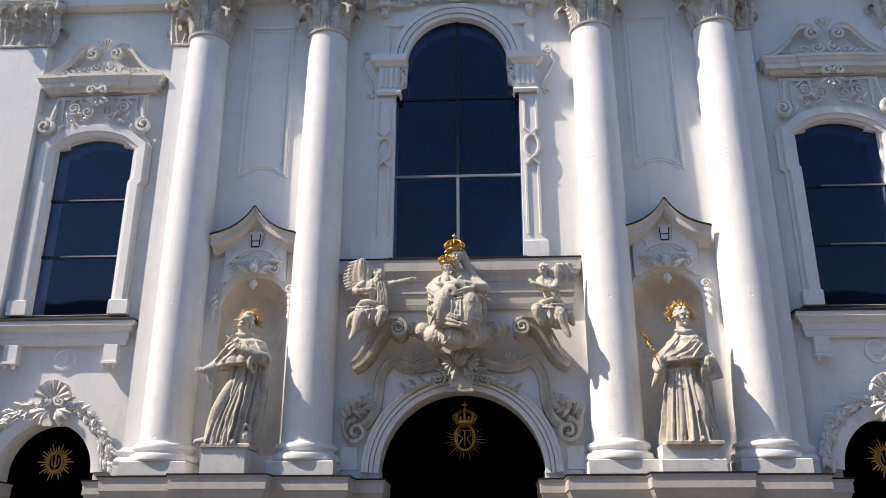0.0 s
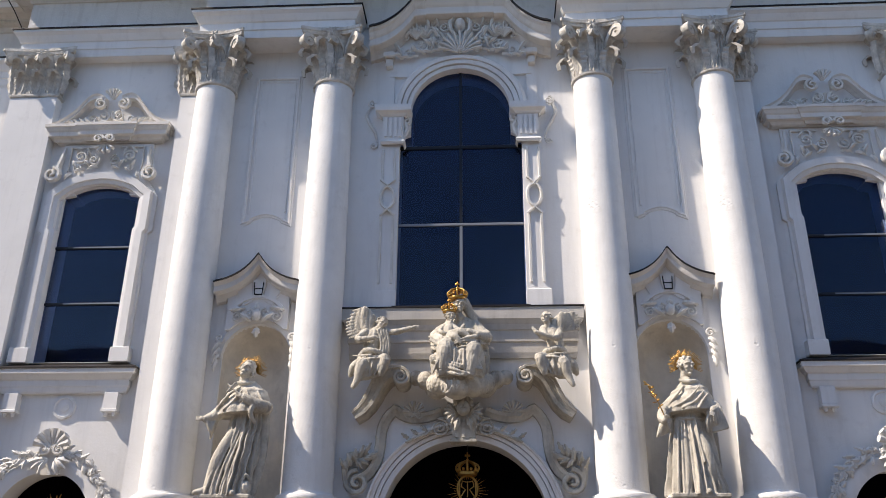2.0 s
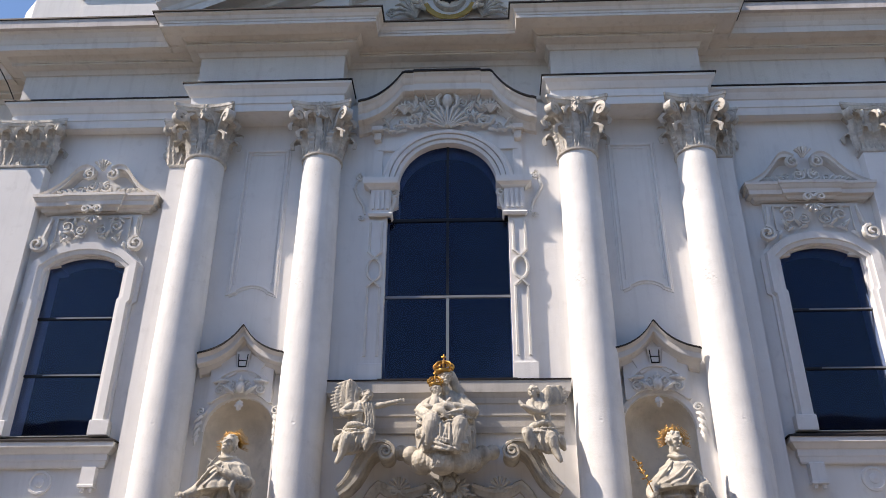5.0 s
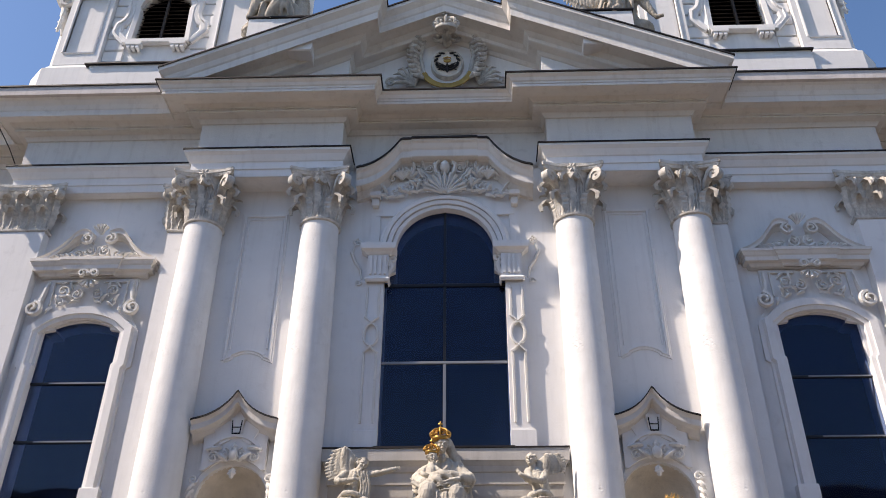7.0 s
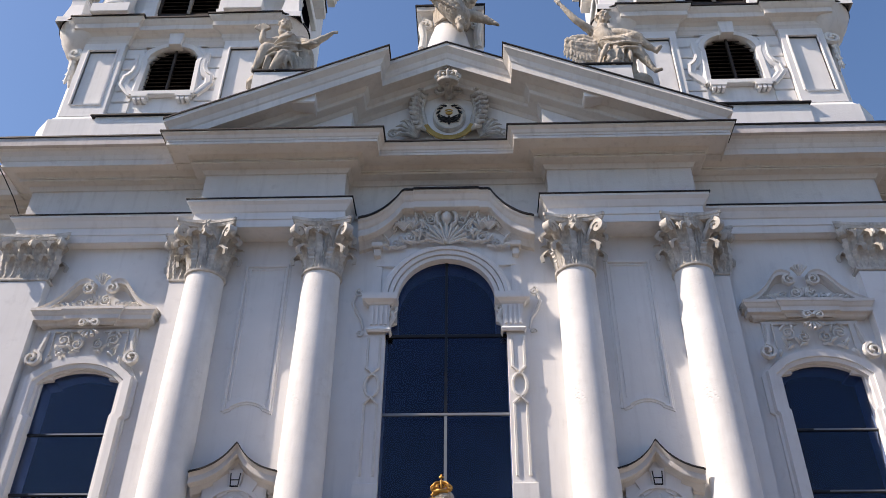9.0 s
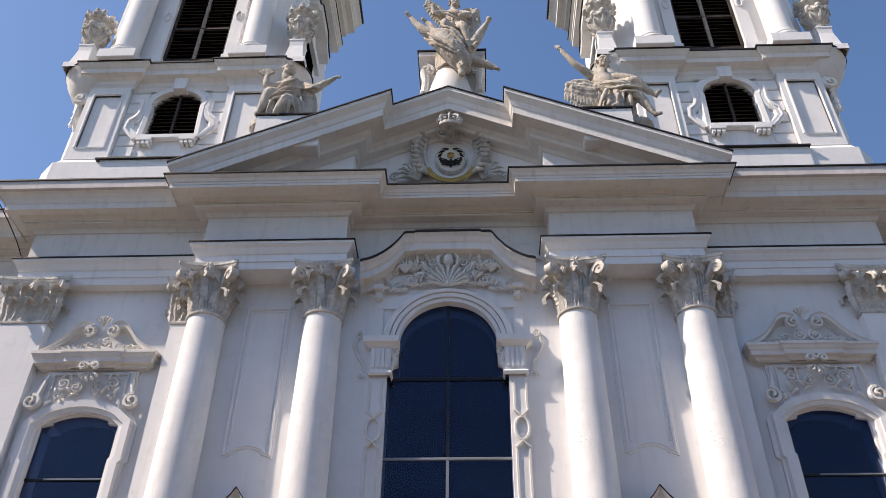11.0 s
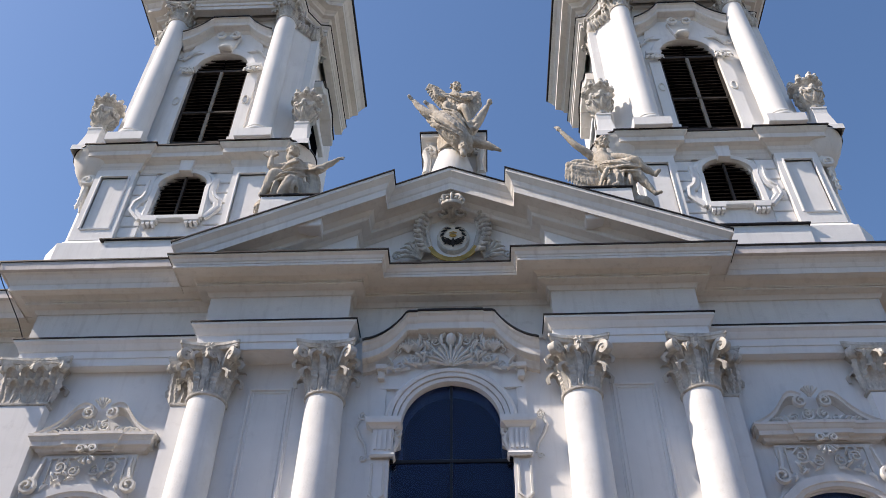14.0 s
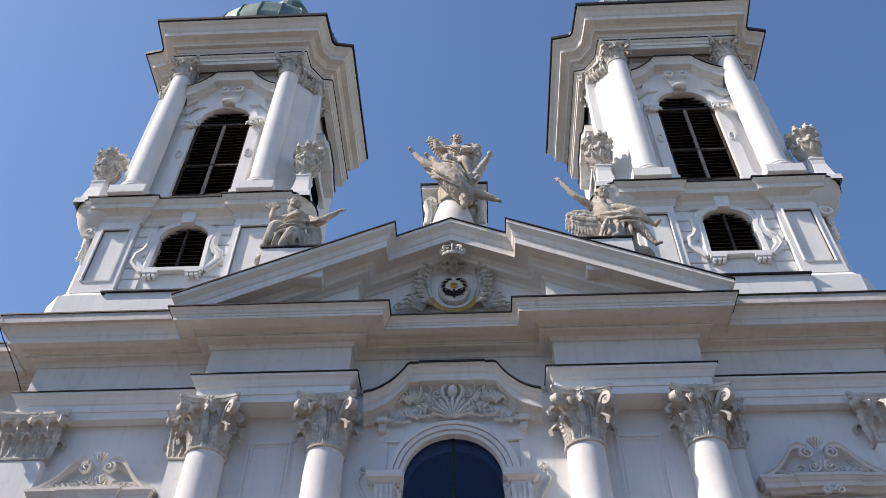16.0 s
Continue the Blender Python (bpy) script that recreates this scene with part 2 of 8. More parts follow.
    def leaf(self, p, direction, length, width, y, curl=0.5, lobes=4):
        """A lobed leaf lying on the wall, that curls forward at its tip."""
        d = Vector(direction).normalized()
        s = Vector((-d.y, d.x))
        rows = 2 * lobes + 1
        v, f = [], []
        for i in range(rows):
            t = i / (rows - 1)
            w = width * 0.5 * math.sin(math.pi * (0.18 + 0.80 * t)) * (1.0 if i % 2 else 0.62)
            fwd = curl * length * (0.34 * math.sin(math.pi * t) + 0.30 * t * t)
            for k, (a, ridge) in enumerate(((-1, 0.0), (0, 0.34), (1, 0.0))):
                q = Vector(p) + d * (t * length) + s * (a * w) - d * (abs(a) * -0.06 * length if i % 2 else 0)
                v.append((q.x, y - fwd - ridge * width * (1 - 0.6 * t), q.y))
        for i in range(rows - 1):
            for k in range(2):
                f.append((i * 3 + k, i * 3 + k + 1, i * 3 + k + 4, i * 3 + k + 3))
        return self.add(v, f)

    def mesh(self, name, mat, smooth=False):
        me = bpy.data.meshes.new(name)
        me.from_pydata(self.v, [], self.f)
        bm = bmesh.new()
        bm.from_mesh(me)
        bmesh.ops.recalc_face_normals(bm, faces=bm.faces)
        bm.to_mesh(me)
        bm.free()
        me.materials.append(mat)
        if smooth:
            me.polygons.foreach_set("use_smooth", [True] * len(me.polygons))
            me.set_sharp_from_angle(angle=radians(40))
        return me

    def ob(self, name, mat, parent=None, label="", smooth=False):
        o = new(name, self.mesh(name, mat, smooth))
        if parent is not None:
            o.parent = parent
        if label:
            o["label"] = label
        return o


def empty(name, label, category, group="", kind="", at=(0, 0, 0)):
    e = new(name)
    e.location = at
    return tagged(e, label, category, group, kind)


def arc(cx, cz, r, a0, a1, n=20, rz=None):
    rz = rz or r
    return [(cx + r * math.cos(radians(a0 + (a1 - a0) * i / n)), cz + rz * math.sin(radians(a0 + (a1 - a0) * i / n))) for i in range(n + 1)]


def mirror(pts):
    return [(-x, z) for x, z in reversed(pts)]


# ---- ground and the walls of the front ----
Shape().add([(-3000, -3000, 0), (3000, -3000, 0), (3000, 3000, 0), (-3000, 3000, 0)], [(0, 1, 2, 3)]).ob("ground", ASPHALT)
tagged(bpy.data.objects["ground"], "pale stone paving of the square before the church", "ground", kind="structure")

PORTAL = [(1.67, 0.0), *arc(0.05, 3.17, 1.62, 0, 180, 28), (-1.57, 0.0)]
PORTAL[0], PORTAL[-1] = (1.67, 0.0), (-1.57, 0.0)
WINDOW = [(-1.345, 7.36), (1.345, 7.36), (1.345, 11.4), (1.115, 11.5), *arc(0, 12.06, 1.115, 0, 180, 28), (-1.115, 11.5), (-1.345, 11.4)]
NICHE_HALF, NICHE_SPRING, NICHE_FLOOR, NICHE_X = 0.70, 6.38, 3.5, 4.13


def niche_outline(cx):
    return [(cx - NICHE_HALF, NICHE_FLOOR), (cx + NICHE_HALF, NICHE_FLOOR), *arc(cx, NICHE_SPRING, NICHE_HALF, 0, 180, 20)]


def side_window(s):
    cx = s * 8.03
    return [(cx - 0.86, 6.37), (cx + 0.86, 6.37), (cx + 0.86, 10.2), (cx + 0.62, 10.24), *arc(cx, 9.0, 1.45, 64, 116, 10), (cx - 0.62, 10.24), (cx - 0.86, 10.2)]


def side_door(s):
    cx = s * 8.03
    return [(cx + 0.95, 0.0), *arc(cx, 3.22, 0.95, 0, 180, 22), (cx - 0.95, 0.0)]


def notch(x0, x1, top, gaps):
    """The outline of a wall whose doors reach down to the ground."""
    out = [(x1, 0.0), (x1, top), (x0, top), (x0, 0.0)]
    for g in gaps:
        out += list(reversed(g))
    return out


wall = Shape().slab(notch(-6.45, 6.45, 16.0, [PORTAL]), 0.0, 1.2, [WINDOW, niche_outline(-NICHE_X), niche_outline(NICHE_X)]).ob("wall_centre", PLASTER)
tagged(wall, "white plastered central wall of the church front", "wall", kind="structure")
for s, nm in ((-1, "wall_west"), (1, "wall_east")):
    x0, x1 = sorted((s * 6.45, s * 10.5))
    w = Shape().slab(notch(x0, x1, 16.0, [side_door(s)]), 0.2, 1.2, [side_window(s)]).ob(nm, PLASTER)
    tagged(w, "white plastered side bay of the church front", "wall", kind="structure")
    x0, x1 = sorted((s * 10.5, s * 16.0))
    w = Shape().slab([(x0, 0), (x1, 0), (x1, 15.9), (x0, 15.9)], 1.03, 1.8).ob(nm + "_return", PLASTER)
    tagged(w, "white plastered wall set back beside the front", "wall", kind="structure")
# body of the church behind the front, painted near-black for the dark inside
Shape().box(-16, 16, 1.9, 2.2, 0, 16).ob("black_backing_wall", BLACK)
bpy.data.objects["black_backing_wall"].location.y = 0.0
tagged(bpy.data.objects["black_backing_wall"], "wall painted near-black for the unlit interior behind the openings", "wall", kind="structure")
roof = Shape().slab([(-10.5, 16.0), (10.5, 16.0), (10.5, 16.2), (0, 19.2), (-10.5, 16.2)], 0.9, 14).ob("roof", COPPER)
tagged(roof, "low roof behind the pediment", "roof", kind="structure")

# niches with a half dome
for s in (-1, 1):
    n = Shape()
    prof = [(NICHE_HALF, NICHE_FLOOR)] + [(NICHE_HALF, NICHE_SPRING)] + [(NICHE_HALF * math.cos(a), NICHE_SPRING + NICHE_HALF * math.sin(a)) for a in np.linspace(0, math.pi / 2, 12)[1:]]
    n.lathe(prof, (s * NICHE_X, 0.06, 0), 28, 0, math.pi, 1, 0.95)
    n.box(s * NICHE_X - 0.72, s * NICHE_X + 0.72, 0.03, 0.9, NICHE_FLOOR - 0.1, NICHE_FLOOR + 0.01)
    o = n.ob("niche", NICHE, smooth=True)
    tagged(o, "round-headed wall niche with ochre-stained plaster", "niche", "statue niches", "structure")


# ---- pedestal zone with its projecting ledge ----
HALF_PLAN = [(6.95, 0.9), (6.95, 0.12), (6.28, 0.12), (6.28, -0.70), (4.87, -0.70), (4.87, -1.08), (3.50, -1.08), (3.50, -0.70), (2.12, -0.70), (2.12, 0.0), (1.62, 0.0), (1.62, 0.95)]
LEDGE_PROFILE = [(0, 0.0), (0, 2.30), (0.03, 2.34), (0.03, 2.44), (0.06, 2.50), (0.06, 2.60), (0.11, 2.66), (0.16, 2.78), (0.18, 2.80), (0.18, 2.98), (0.20, 3.0), (0.20, 3.04), (-0.05, 3.05)]
FLASH_LEDGE = [(0.18, 3.03), (0.215, 3.03), (0.215, 3.06), (-0.05, 3.075)]
for s, nm in ((-1, "west"), (1, "east")):
    path = [(s * x + (0.05 if abs(x) < 2 else 0), y) for x, y in HALF_PLAN]
    if s > 0:
        path.reverse()
    o = Shape().sweep(path, LEDGE_PROFILE).ob("pedestal_" + nm, LEDGE)
    tagged(o, "grey stone pedestal zone under the columns with moulded ledge", "pedestal", kind="structure")
    Shape().sweep(path, FLASH_LEDGE).ob("flashing", FLASH, o, "dark sheet-metal edging")
    c = Shape()
    for x0, x1, y in ((6.95, 6.20, 0.12), (6.28, 4.87, -0.70), (4.87, 3.50, -1.08), (3.50, 2.12, -0.70), (2.14, 1.70, 0.0)):
        a, b = sorted((s * x0, s * x1))
        c.box(a, b, y + 0.01, 1.0, 0.0, 3.068)
    c.ob("core", LEDGE, o)
    # outer door pier
    path = [(s * 9.05, 0.9), (s * 9.05, 0.12), (s * 9.4, 0.12), (s * 9.4, -0.12), (s * 10.65, -0.12), (s * 10.65, 1.0)]
    if s < 0:
        path.reverse()
    p = Shape().sweep(path, LEDGE_PROFILE)
    a, b = sorted((s * 9.05, s * 10.65))
    p.box(a, b, 0.13, 1.0, 0, 3.068)
    o = p.ob("pedestal_corner_" + nm, LEDGE)
    tagged(o, "grey stone corner pedestal with moulded ledge", "pedestal", kind="structure")
    Shape().sweep(path, FLASH_LEDGE).ob("flashing", FLASH, o, "dark sheet-metal edging")


# ---- Corinthian capitals, columns and pilasters ----
def acanthus(h, w, curl, lobes=4):
    """A standing leaf: x across, y outward, z up."""
    rows = 2 * lobes + 3
    s = Shape()
    v, f = [], []
    for i in range(rows):
        t = i / (rows - 1)
        wid = w * 0.5 * (0.72 + 0.5 * math.sin(math.pi * min(1, t * 0.95))) * (1.0 if i % 2 == 0 else 0.80)
        if t > 0.70:
            wid *= max(0.12, 1 - (t - 0.70) * 2.9)
        if t < 0.78:
            out, z = curl * 0.28 * t * t, h * t / 0.86
        else:
            a = (t - 0.78) / 0.22 * math.pi * 1.1
            out, z = curl * (0.17 + 0.36 * math.sin(a * 0.62)), h * 0.907 + 0.09 * math.sin(a) - 0.09 * (1 - math.cos(a))
        for a, ridge in ((-1, -0.11), (-0.5, 0.10), (0, -0.03), (0.5, 0.10), (1, -0.11)):
            v.append((a * wid, out + ridge * w - 0.02, z))
    for i in range(rows - 1):
        for k in range(4):
            f.append((i * 5 + k, i * 5 + k + 1, i * 5 + k + 6, i * 5 + k + 5))
    return s.add(v, f)


def volute(r, w):
    s = Shape()
    pts, rad = [], []
    for i in range(25):
        t = i / 24
        a = math.pi * 1.0 - t * math.pi * 3.1
        q = r * (1 - 0.8 * t)
        pts.append((0, r * 1.15 + q * math.cos(a), q * math.sin(a)))
        rad.append(w * (0.5 - 0.2 * t))
    stem = [(0, -r * 1.5, -r * 3.2), (0, -r * 1.1, -r * 1.8), (0, -r * 0.4, -r * 0.6)]
    v0 = pts
    pts = stem + v0
    rad = [w * 0.22, w * 0.3, w * 0.42] + rad
    # broad ribbon, square in section
    v, f = [], []
    for i, p in enumerate(pts):
        d = Vector(pts[min(i + 1, len(pts) - 1)]) - Vector(pts[max(0, i - 1)])
        n = Vector((0, -d.z, d.y)).normalized() * (0.16 * r + 0.02)
        for sx, sn in ((-1, -1), (1, -1), (1, 1), (-1, 1)):
            v.append((sx * rad[i], p[1] + sn * n.y, p[2] + sn * n.z))
    for i in range(len(pts) - 1):
        for k in range(4):
            f.append((i * 4 + k, i * 4 + (k + 1) % 4, i * 4 + 4 + (k + 1) % 4, i * 4 + 4 + k))
    s.add(v, f)
    return s.ball((0, r * 1.15, 0), (w * 0.55, r * 0.25, r * 0.25), 8)


LEAF_LOW = acanthus(0.56, 0.38, 0.60, 5).mesh("leaf", CAPITAL, True)
LEAF_HIGH = acanthus(0.92, 0.38, 0.78, 6).mesh("leaf", CAPITAL, True)
VOLUTE = volute(0.15, 0.20).mesh("volute", CAPITAL, True)
HELIX = volute(0.095, 0.12).mesh("helix", CAPITAL, True)
ROSE = Shape().ball((0, 0.04, 0), (0.13, 0.08, 0.13), 8)
for k in range(6):
    ROSE.leaf((0, 0), (math.cos(k * 1.047), math.sin(k * 1.047)), 0.13, 0.10, 0.0, 0.5, 2)
ROSE = ROSE.mesh("rosette", CAPITAL, True)


def placed(name, mesh, parent, m):
    o = new(name, mesh)
    o.parent = parent
    o.matrix_local = m
    return o


def abacus(half, z0, z1, sy=1.0):
    """Concave-sided top plate with cut corners."""
    s = Shape()
    ring = []
    for q in range(4):
        for t in np.linspace(-0.9, 0.9, 9):
            d = half * (1.0 - 0.19 * (1 - (t / 0.9) ** 2))
            p = Vector((t * half * 1.06, -d)).to_3d()
            p = Matrix.Rotation(q * math.pi / 2, 3, "Z") @ p
            ring.append((p.x, p.y * sy))
    v = []
    n = len(ring)
    hz = z1 - z0
    for k, z in ((0.93, z0), (0.97, z0 + 0.3 * hz), (0.95, z0 + 0.42 * hz), (1.0, z0 + 0.55 * hz), (1.0, z1)):
        v += [(x * k, y * k, z) for x, y in ring]
    f = [tuple(reversed(range(n))), tuple(range(4 * n, 5 * n))]
    for j in range(4):
        for i in range(n):
            f.append((j * n + i, j * n + (i + 1) % n, (j + 1) * n + (i + 1) % n, (j + 1) * n + i))
    return s.add(v, f)


def capital(parent, z, r, scale=1.0, round_=True, wide=1.0):
    """A capital of height 1.28 * scale on a shaft of radius r, in the parent's frame."""
    k = scale
    bell = Shape()
    prof = [(r * 1.0, 0), (r * 1.10, 0.02 * k), (r * 1.12, 0.06 * k), (r * 1.0, 0.09 * k), (r * 0.98, 0.2 * k), (r * 0.99, 0.6 * k), (r * 1.08, 0.9 * k), (r * 1.3, 1.07 * k), (r * 1.34, 1.12 * k)]
    if round_:
        bell.lathe([(a, z + b) for a, b in prof], n=28)
        for i in range(36):
            t = 2 * math.pi * i / 36
            bell.tube([(r * q * math.cos(t), r * q * math.sin(t), z + zz * k) for q, zz in ((1.0, 0.1), (1.02, 0.4), (1.05, 0.74), (1.2, 0.9))], [0.012 * k, 0.016 * k, 0.016 * k, 0.010 * k], 5)
    else:
        v = [(sx * q * wide, sy * q * 0.55, z + zz) for q, zz in prof for sx, sy in ((-1, -1), (1, -1), (1, 1), (-1, 1))]
        bell.add(v, [(4 * j + i, 4 * j + (i + 1) % 4, 4 * j + 4 + (i + 1) % 4, 4 * j + 4 + i) for j in range(len(prof) - 1) for i in range(4)])
    cap = bell.ob("capital", CAPITAL, parent, "white stucco capital with acanthus leaves", smooth=round_)
    ab = abacus(r * 1.66, z + 1.12 * k, z + 1.28 * k, 1.0 if round_ else 0.62)
    if not round_:
        ab.v = [(x * wide, y, zz) for x, y, zz in ab.v]
    ab.ob("abacus", CAPITAL, cap)
    S = Matrix.Scale(k * r / 0.42, 4)
    if round_:
        for i in range(8):
            a = i * math.pi / 4
            if math.cos(a) > 0.8:
                continue
            base = Matrix.Translation((0, 0, z + 0.09 * k)) @ Matrix.Rotation(a, 4, "Z")
            placed("leaf", LEAF_HIGH, cap, base @ Matrix.Rotation(math.pi / 8, 4, "Z") @ Matrix.Rotation(math.pi, 4, "Z") @ Matrix.Translation((0, r * 0.99, 0)) @ S)
            placed("leaf", LEAF_LOW, cap, base @ Matrix.Rotation(math.pi, 4, "Z") @ Matrix.Translation((0, r * 1.02, 0)) @ S)
        for i in range(4):
            a = math.pi / 4 + i * math.pi / 2
            placed("volute", VOLUTE, cap, Matrix.Translation((0, 0, z + 0.95 * k)) @ Matrix.Rotation(a, 4, "Z") @ Matrix.Translation((0, r * 1.42, 0)) @ S)
            for j in (-1, 1):
                b = i * math.pi / 2
                if i == 0:
                    continue
                placed("helix", HELIX, cap, Matrix.Translation((0, 0, z + 0.99 * k)) @ Matrix.Rotation(b, 4, "Z") @ Matrix.Translation((j * 0.15 * k, r * 1.03, 0)) @ Matrix.Rotation(j * 0.9, 4, "Z") @ S)
            if i:
                placed("rosette", ROSE, cap, Matrix.Translation((0, 0, z + 1.17 * k)) @ Matrix.Rotation(i * math.pi / 2, 4, "Z") @ Matrix.Translation((0, r * 1.36, 0)) @ Matrix.Rotation(math.pi, 4, "Z") @ S)
    else:
        hw, hd = r * wide, r * 0.55
        for x in np.linspace(-hw * 0.72, hw * 0.72, 3):
            placed("leaf", LEAF_LOW, cap, Matrix.Translation((x, -hd * 1.0, z + 0.09 * k)) @ Matrix.Rotation(math.pi, 4, "Z") @ S)
        for x in np.linspace(-hw * 1.0, hw * 1.0, 4):
            placed("leaf", LEAF_HIGH, cap, Matrix.Translation((x, -hd * 0.97, z + 0.09 * k)) @ Matrix.Rotation(math.pi, 4, "Z") @ S)
        for j in (-1, 1):
            placed("leaf", LEAF_LOW, cap, Matrix.Translation((j * hw, 0, z + 0.09 * k)) @ Matrix.Rotation(-j * math.pi / 2, 4, "Z") @ S)
            placed("volute", VOLUTE, cap, Matrix.Translation((j * hw * 1.0, -hd * 0.9, z + 0.99 * k)) @ Matrix.Rotation(math.pi - j * -0.9, 4, "Z") @ S)
            placed("helix", HELIX, cap, Matrix.Translation((j * 0.13 * k, -hd * 1.1, z + 0.99 * k)) @ Matrix.Rotation(math.pi - j * 0.9, 4, "Z") @ S)
        placed("rosette", ROSE, cap, Matrix.Translation((0, -hd * 1.35, z + 1.17 * k)) @ S)
    return cap


def column(z0, z1, r0, r1, cap_scale, plinth=True, shaft_mat=COLUMN, label="", group=""):
    """A smooth column at the origin, its plinth at z0, its capital from z1."""
    e = empty("column", label, "column", group)
    zb = z0 + (0.27 if plinth else 0.0)
    if plinth:
        Shape().box(-r0 * 1.30, r0 * 1.30, -r0 * 1.16, r0 * 0.9, z0, zb, bevel=0.02).ob("plinth", PLINTH, e, "rough stone plinth")
    k = r0 / 0.47
    prof = [(r0 * 1.22, zb), (r0 * 1.30, zb + 0.03 * k), (r0 * 1.32, zb + 0.08 * k), (r0 * 1.28, zb + 0.13 * k), (r0 * 1.14, zb + 0.15 * k), (r0 * 1.10, zb + 0.19 * k), (r0 * 1.13, zb + 0.22 * k), (r0 * 1.22, zb + 0.24 * k), (r0 * 1.23, zb + 0.28 * k), (r0 * 1.18, zb + 0.32 * k), (r0 * 1.04, zb + 0.34 * k), (r0, zb + 0.38 * k)]
    Shape().lathe(prof, n=40).ob("base", COLUMN, e, smooth=True)
    zs = zb + 0.38 * k - 0.005
    sh = []
    for i in range(25):
        t = i / 24
        q = max(0.0, (t - 0.3) / 0.7)
        sh.append((r0 + (r1 - r0) * q ** 1.5, zs + (z1 - zs) * t))
    Shape().lathe(sh, n=40).ob("shaft", shaft_mat, e, smooth=True)
    capital(e, z1, r1, cap_scale)
    return e


COL_X, COL_Y = (-5.56, -2.86, 2.95, 5.60), -0.22
first = column(3.06, 12.52, 0.475, 0.425, 1.05, label="white plastered giant column with worn patches and leafy capital", group="giant columns of the front")
for i, x in enumerate(COL_X):
    m = pose(x, COL_Y, 0)
    if i == 0:
        first.matrix_basis = m
    else:
        copy_thing(first, m)


def pilaster(x, y, half, depth, z0, z1, cap_scale, label, group=""):
    e = empty("pilaster", label, "pilaster", group, at=(x, y, 0))
    zb = z0 + 0.26
    Shape().box(-half - 0.1, half + 0.1, -0.1, depth, z0, zb, bevel=0.02).ob("plinth", PLINTH, e, "rough stone plinth")
    b = Shape()
    b.sweep([(-half, depth), (-half, 0), (half, 0), (half, depth)], [(0, zb), (0.09, zb + 0.01), (0.11, zb + 0.07), (0.08, zb + 0.13), (0.04, zb + 0.16), (0.07, zb + 0.21), (0.08, zb + 0.26), (0.02, zb + 0.31), (0, zb + 0.34)])
    b.ob("base", COLUMN, e)
    Shape().box(-half, half, 0, depth, zb, z1, bevel=0.015).ob("shaft", PLASTER, e)
    h = 0.42
    cap = capital(e, z1, h, cap_scale, False, (half - 0.02) / h)
    cap.location.y = h * 0.55
    return e


for s in (-1, 1):
    pilaster(s * 5.97, -0.07, 0.48, 0.27, 3.06, 12.62, 1.0, "white plastered pilaster behind an outer column", "pilasters of the front")
    pilaster(s * 9.95, -0.07, 0.56, 0.27, 3.06, 12.70, 1.0, "broad white corner pilaster with leafy capital", "pilasters of the front")

# unseen plain houses added across the street, behind the camera, to cut sky light
for nm, x0, x1, y0, y1, h in (("added_row_opposite", -90, 90, -52, -40, 19), ("added_row_west", -90, -62, -40, 20, 17), ("added_row_east", 62, 90, -40, 20, 17)):
    o = Shape().box(x0, x1, y0, y1, 0, h, bevel=0.1).ob(nm, HOUSE)
    tagged(o, "unseen plain plastered house row, added to cut sky light on the front", "house row", kind="structure")


# ---- entablature ----
ARCHITRAVE = [(0, 13.80), (0.0, 14.0), (0.03, 14.01), (0.03, 14.2), (0.06, 14.22), (0.08, 14.26), (0.13, 14.36), (0.19, 14.42), (0.20, 14.43), (0.20, 14.50), (-0.02, 14.52)]
ARCH_FLASH = [(0.19, 14.495), (0.225, 14.495), (0.225, 14.53), (-0.02, 14.545)]
FRIEZE_CORNICE = [(0, 14.40), (0, 15.40), (0.04, 15.41), (0.06, 15.45), (0.10, 15.52), (0.30, 15.54), (0.32, 15.55), (0.32, 15.595), (0.29, 15.60), (0.29, 15.615), (0.32, 15.62), (0.32, 15.66), (0.36, 15.68), (0.42, 15.74), (0.80, 15.75), (0.80, 15.71), (0.82, 15.71), (0.82, 15.78), (0.80, 15.785), (0.80, 15.80), (0.82, 15.805), (0.82, 15.86), (0.85, 15.88), (0.88, 15.95), (0.95, 16.0), (0.95, 16.04), (-0.02, 16.06)]
CORN_FLASH = [(0.93, 16.03), (0.985, 16.03), (0.985, 16.065), (-0.02, 16.085)]
SIDE_CORNICE = [(0, 14.40), (0, 15.40), (0.04, 15.41), (0.06, 15.45), (0.10, 15.52), (0.26, 15.54), (0.28, 15.55), (0.28, 15.585), (0.25, 15.59), (0.25, 15.605), (0.28, 15.61), (0.28, 15.64), (0.33, 15.67), (0.40, 15.74), (0.62, 15.75), (0.62, 15.72), (0.64, 15.72), (0.64, 15.88), (0.66, 15.9), (0.70, 16.0), (0.78, 16.10), (0.86, 16.15)]
GUTTER_TOP = [(0.85, 16.14), (0.93, 16.16), (0.93, 16.42), (-0.02, 16.44)]
GUTTER_FLASH = [(0.91, 16.415), (0.965, 16.415), (0.965, 16.455), (-0.02, 16.475)]
ent = empty("entablature", "white entablature stepping forward over the column pairs", "entablature", kind="structure")
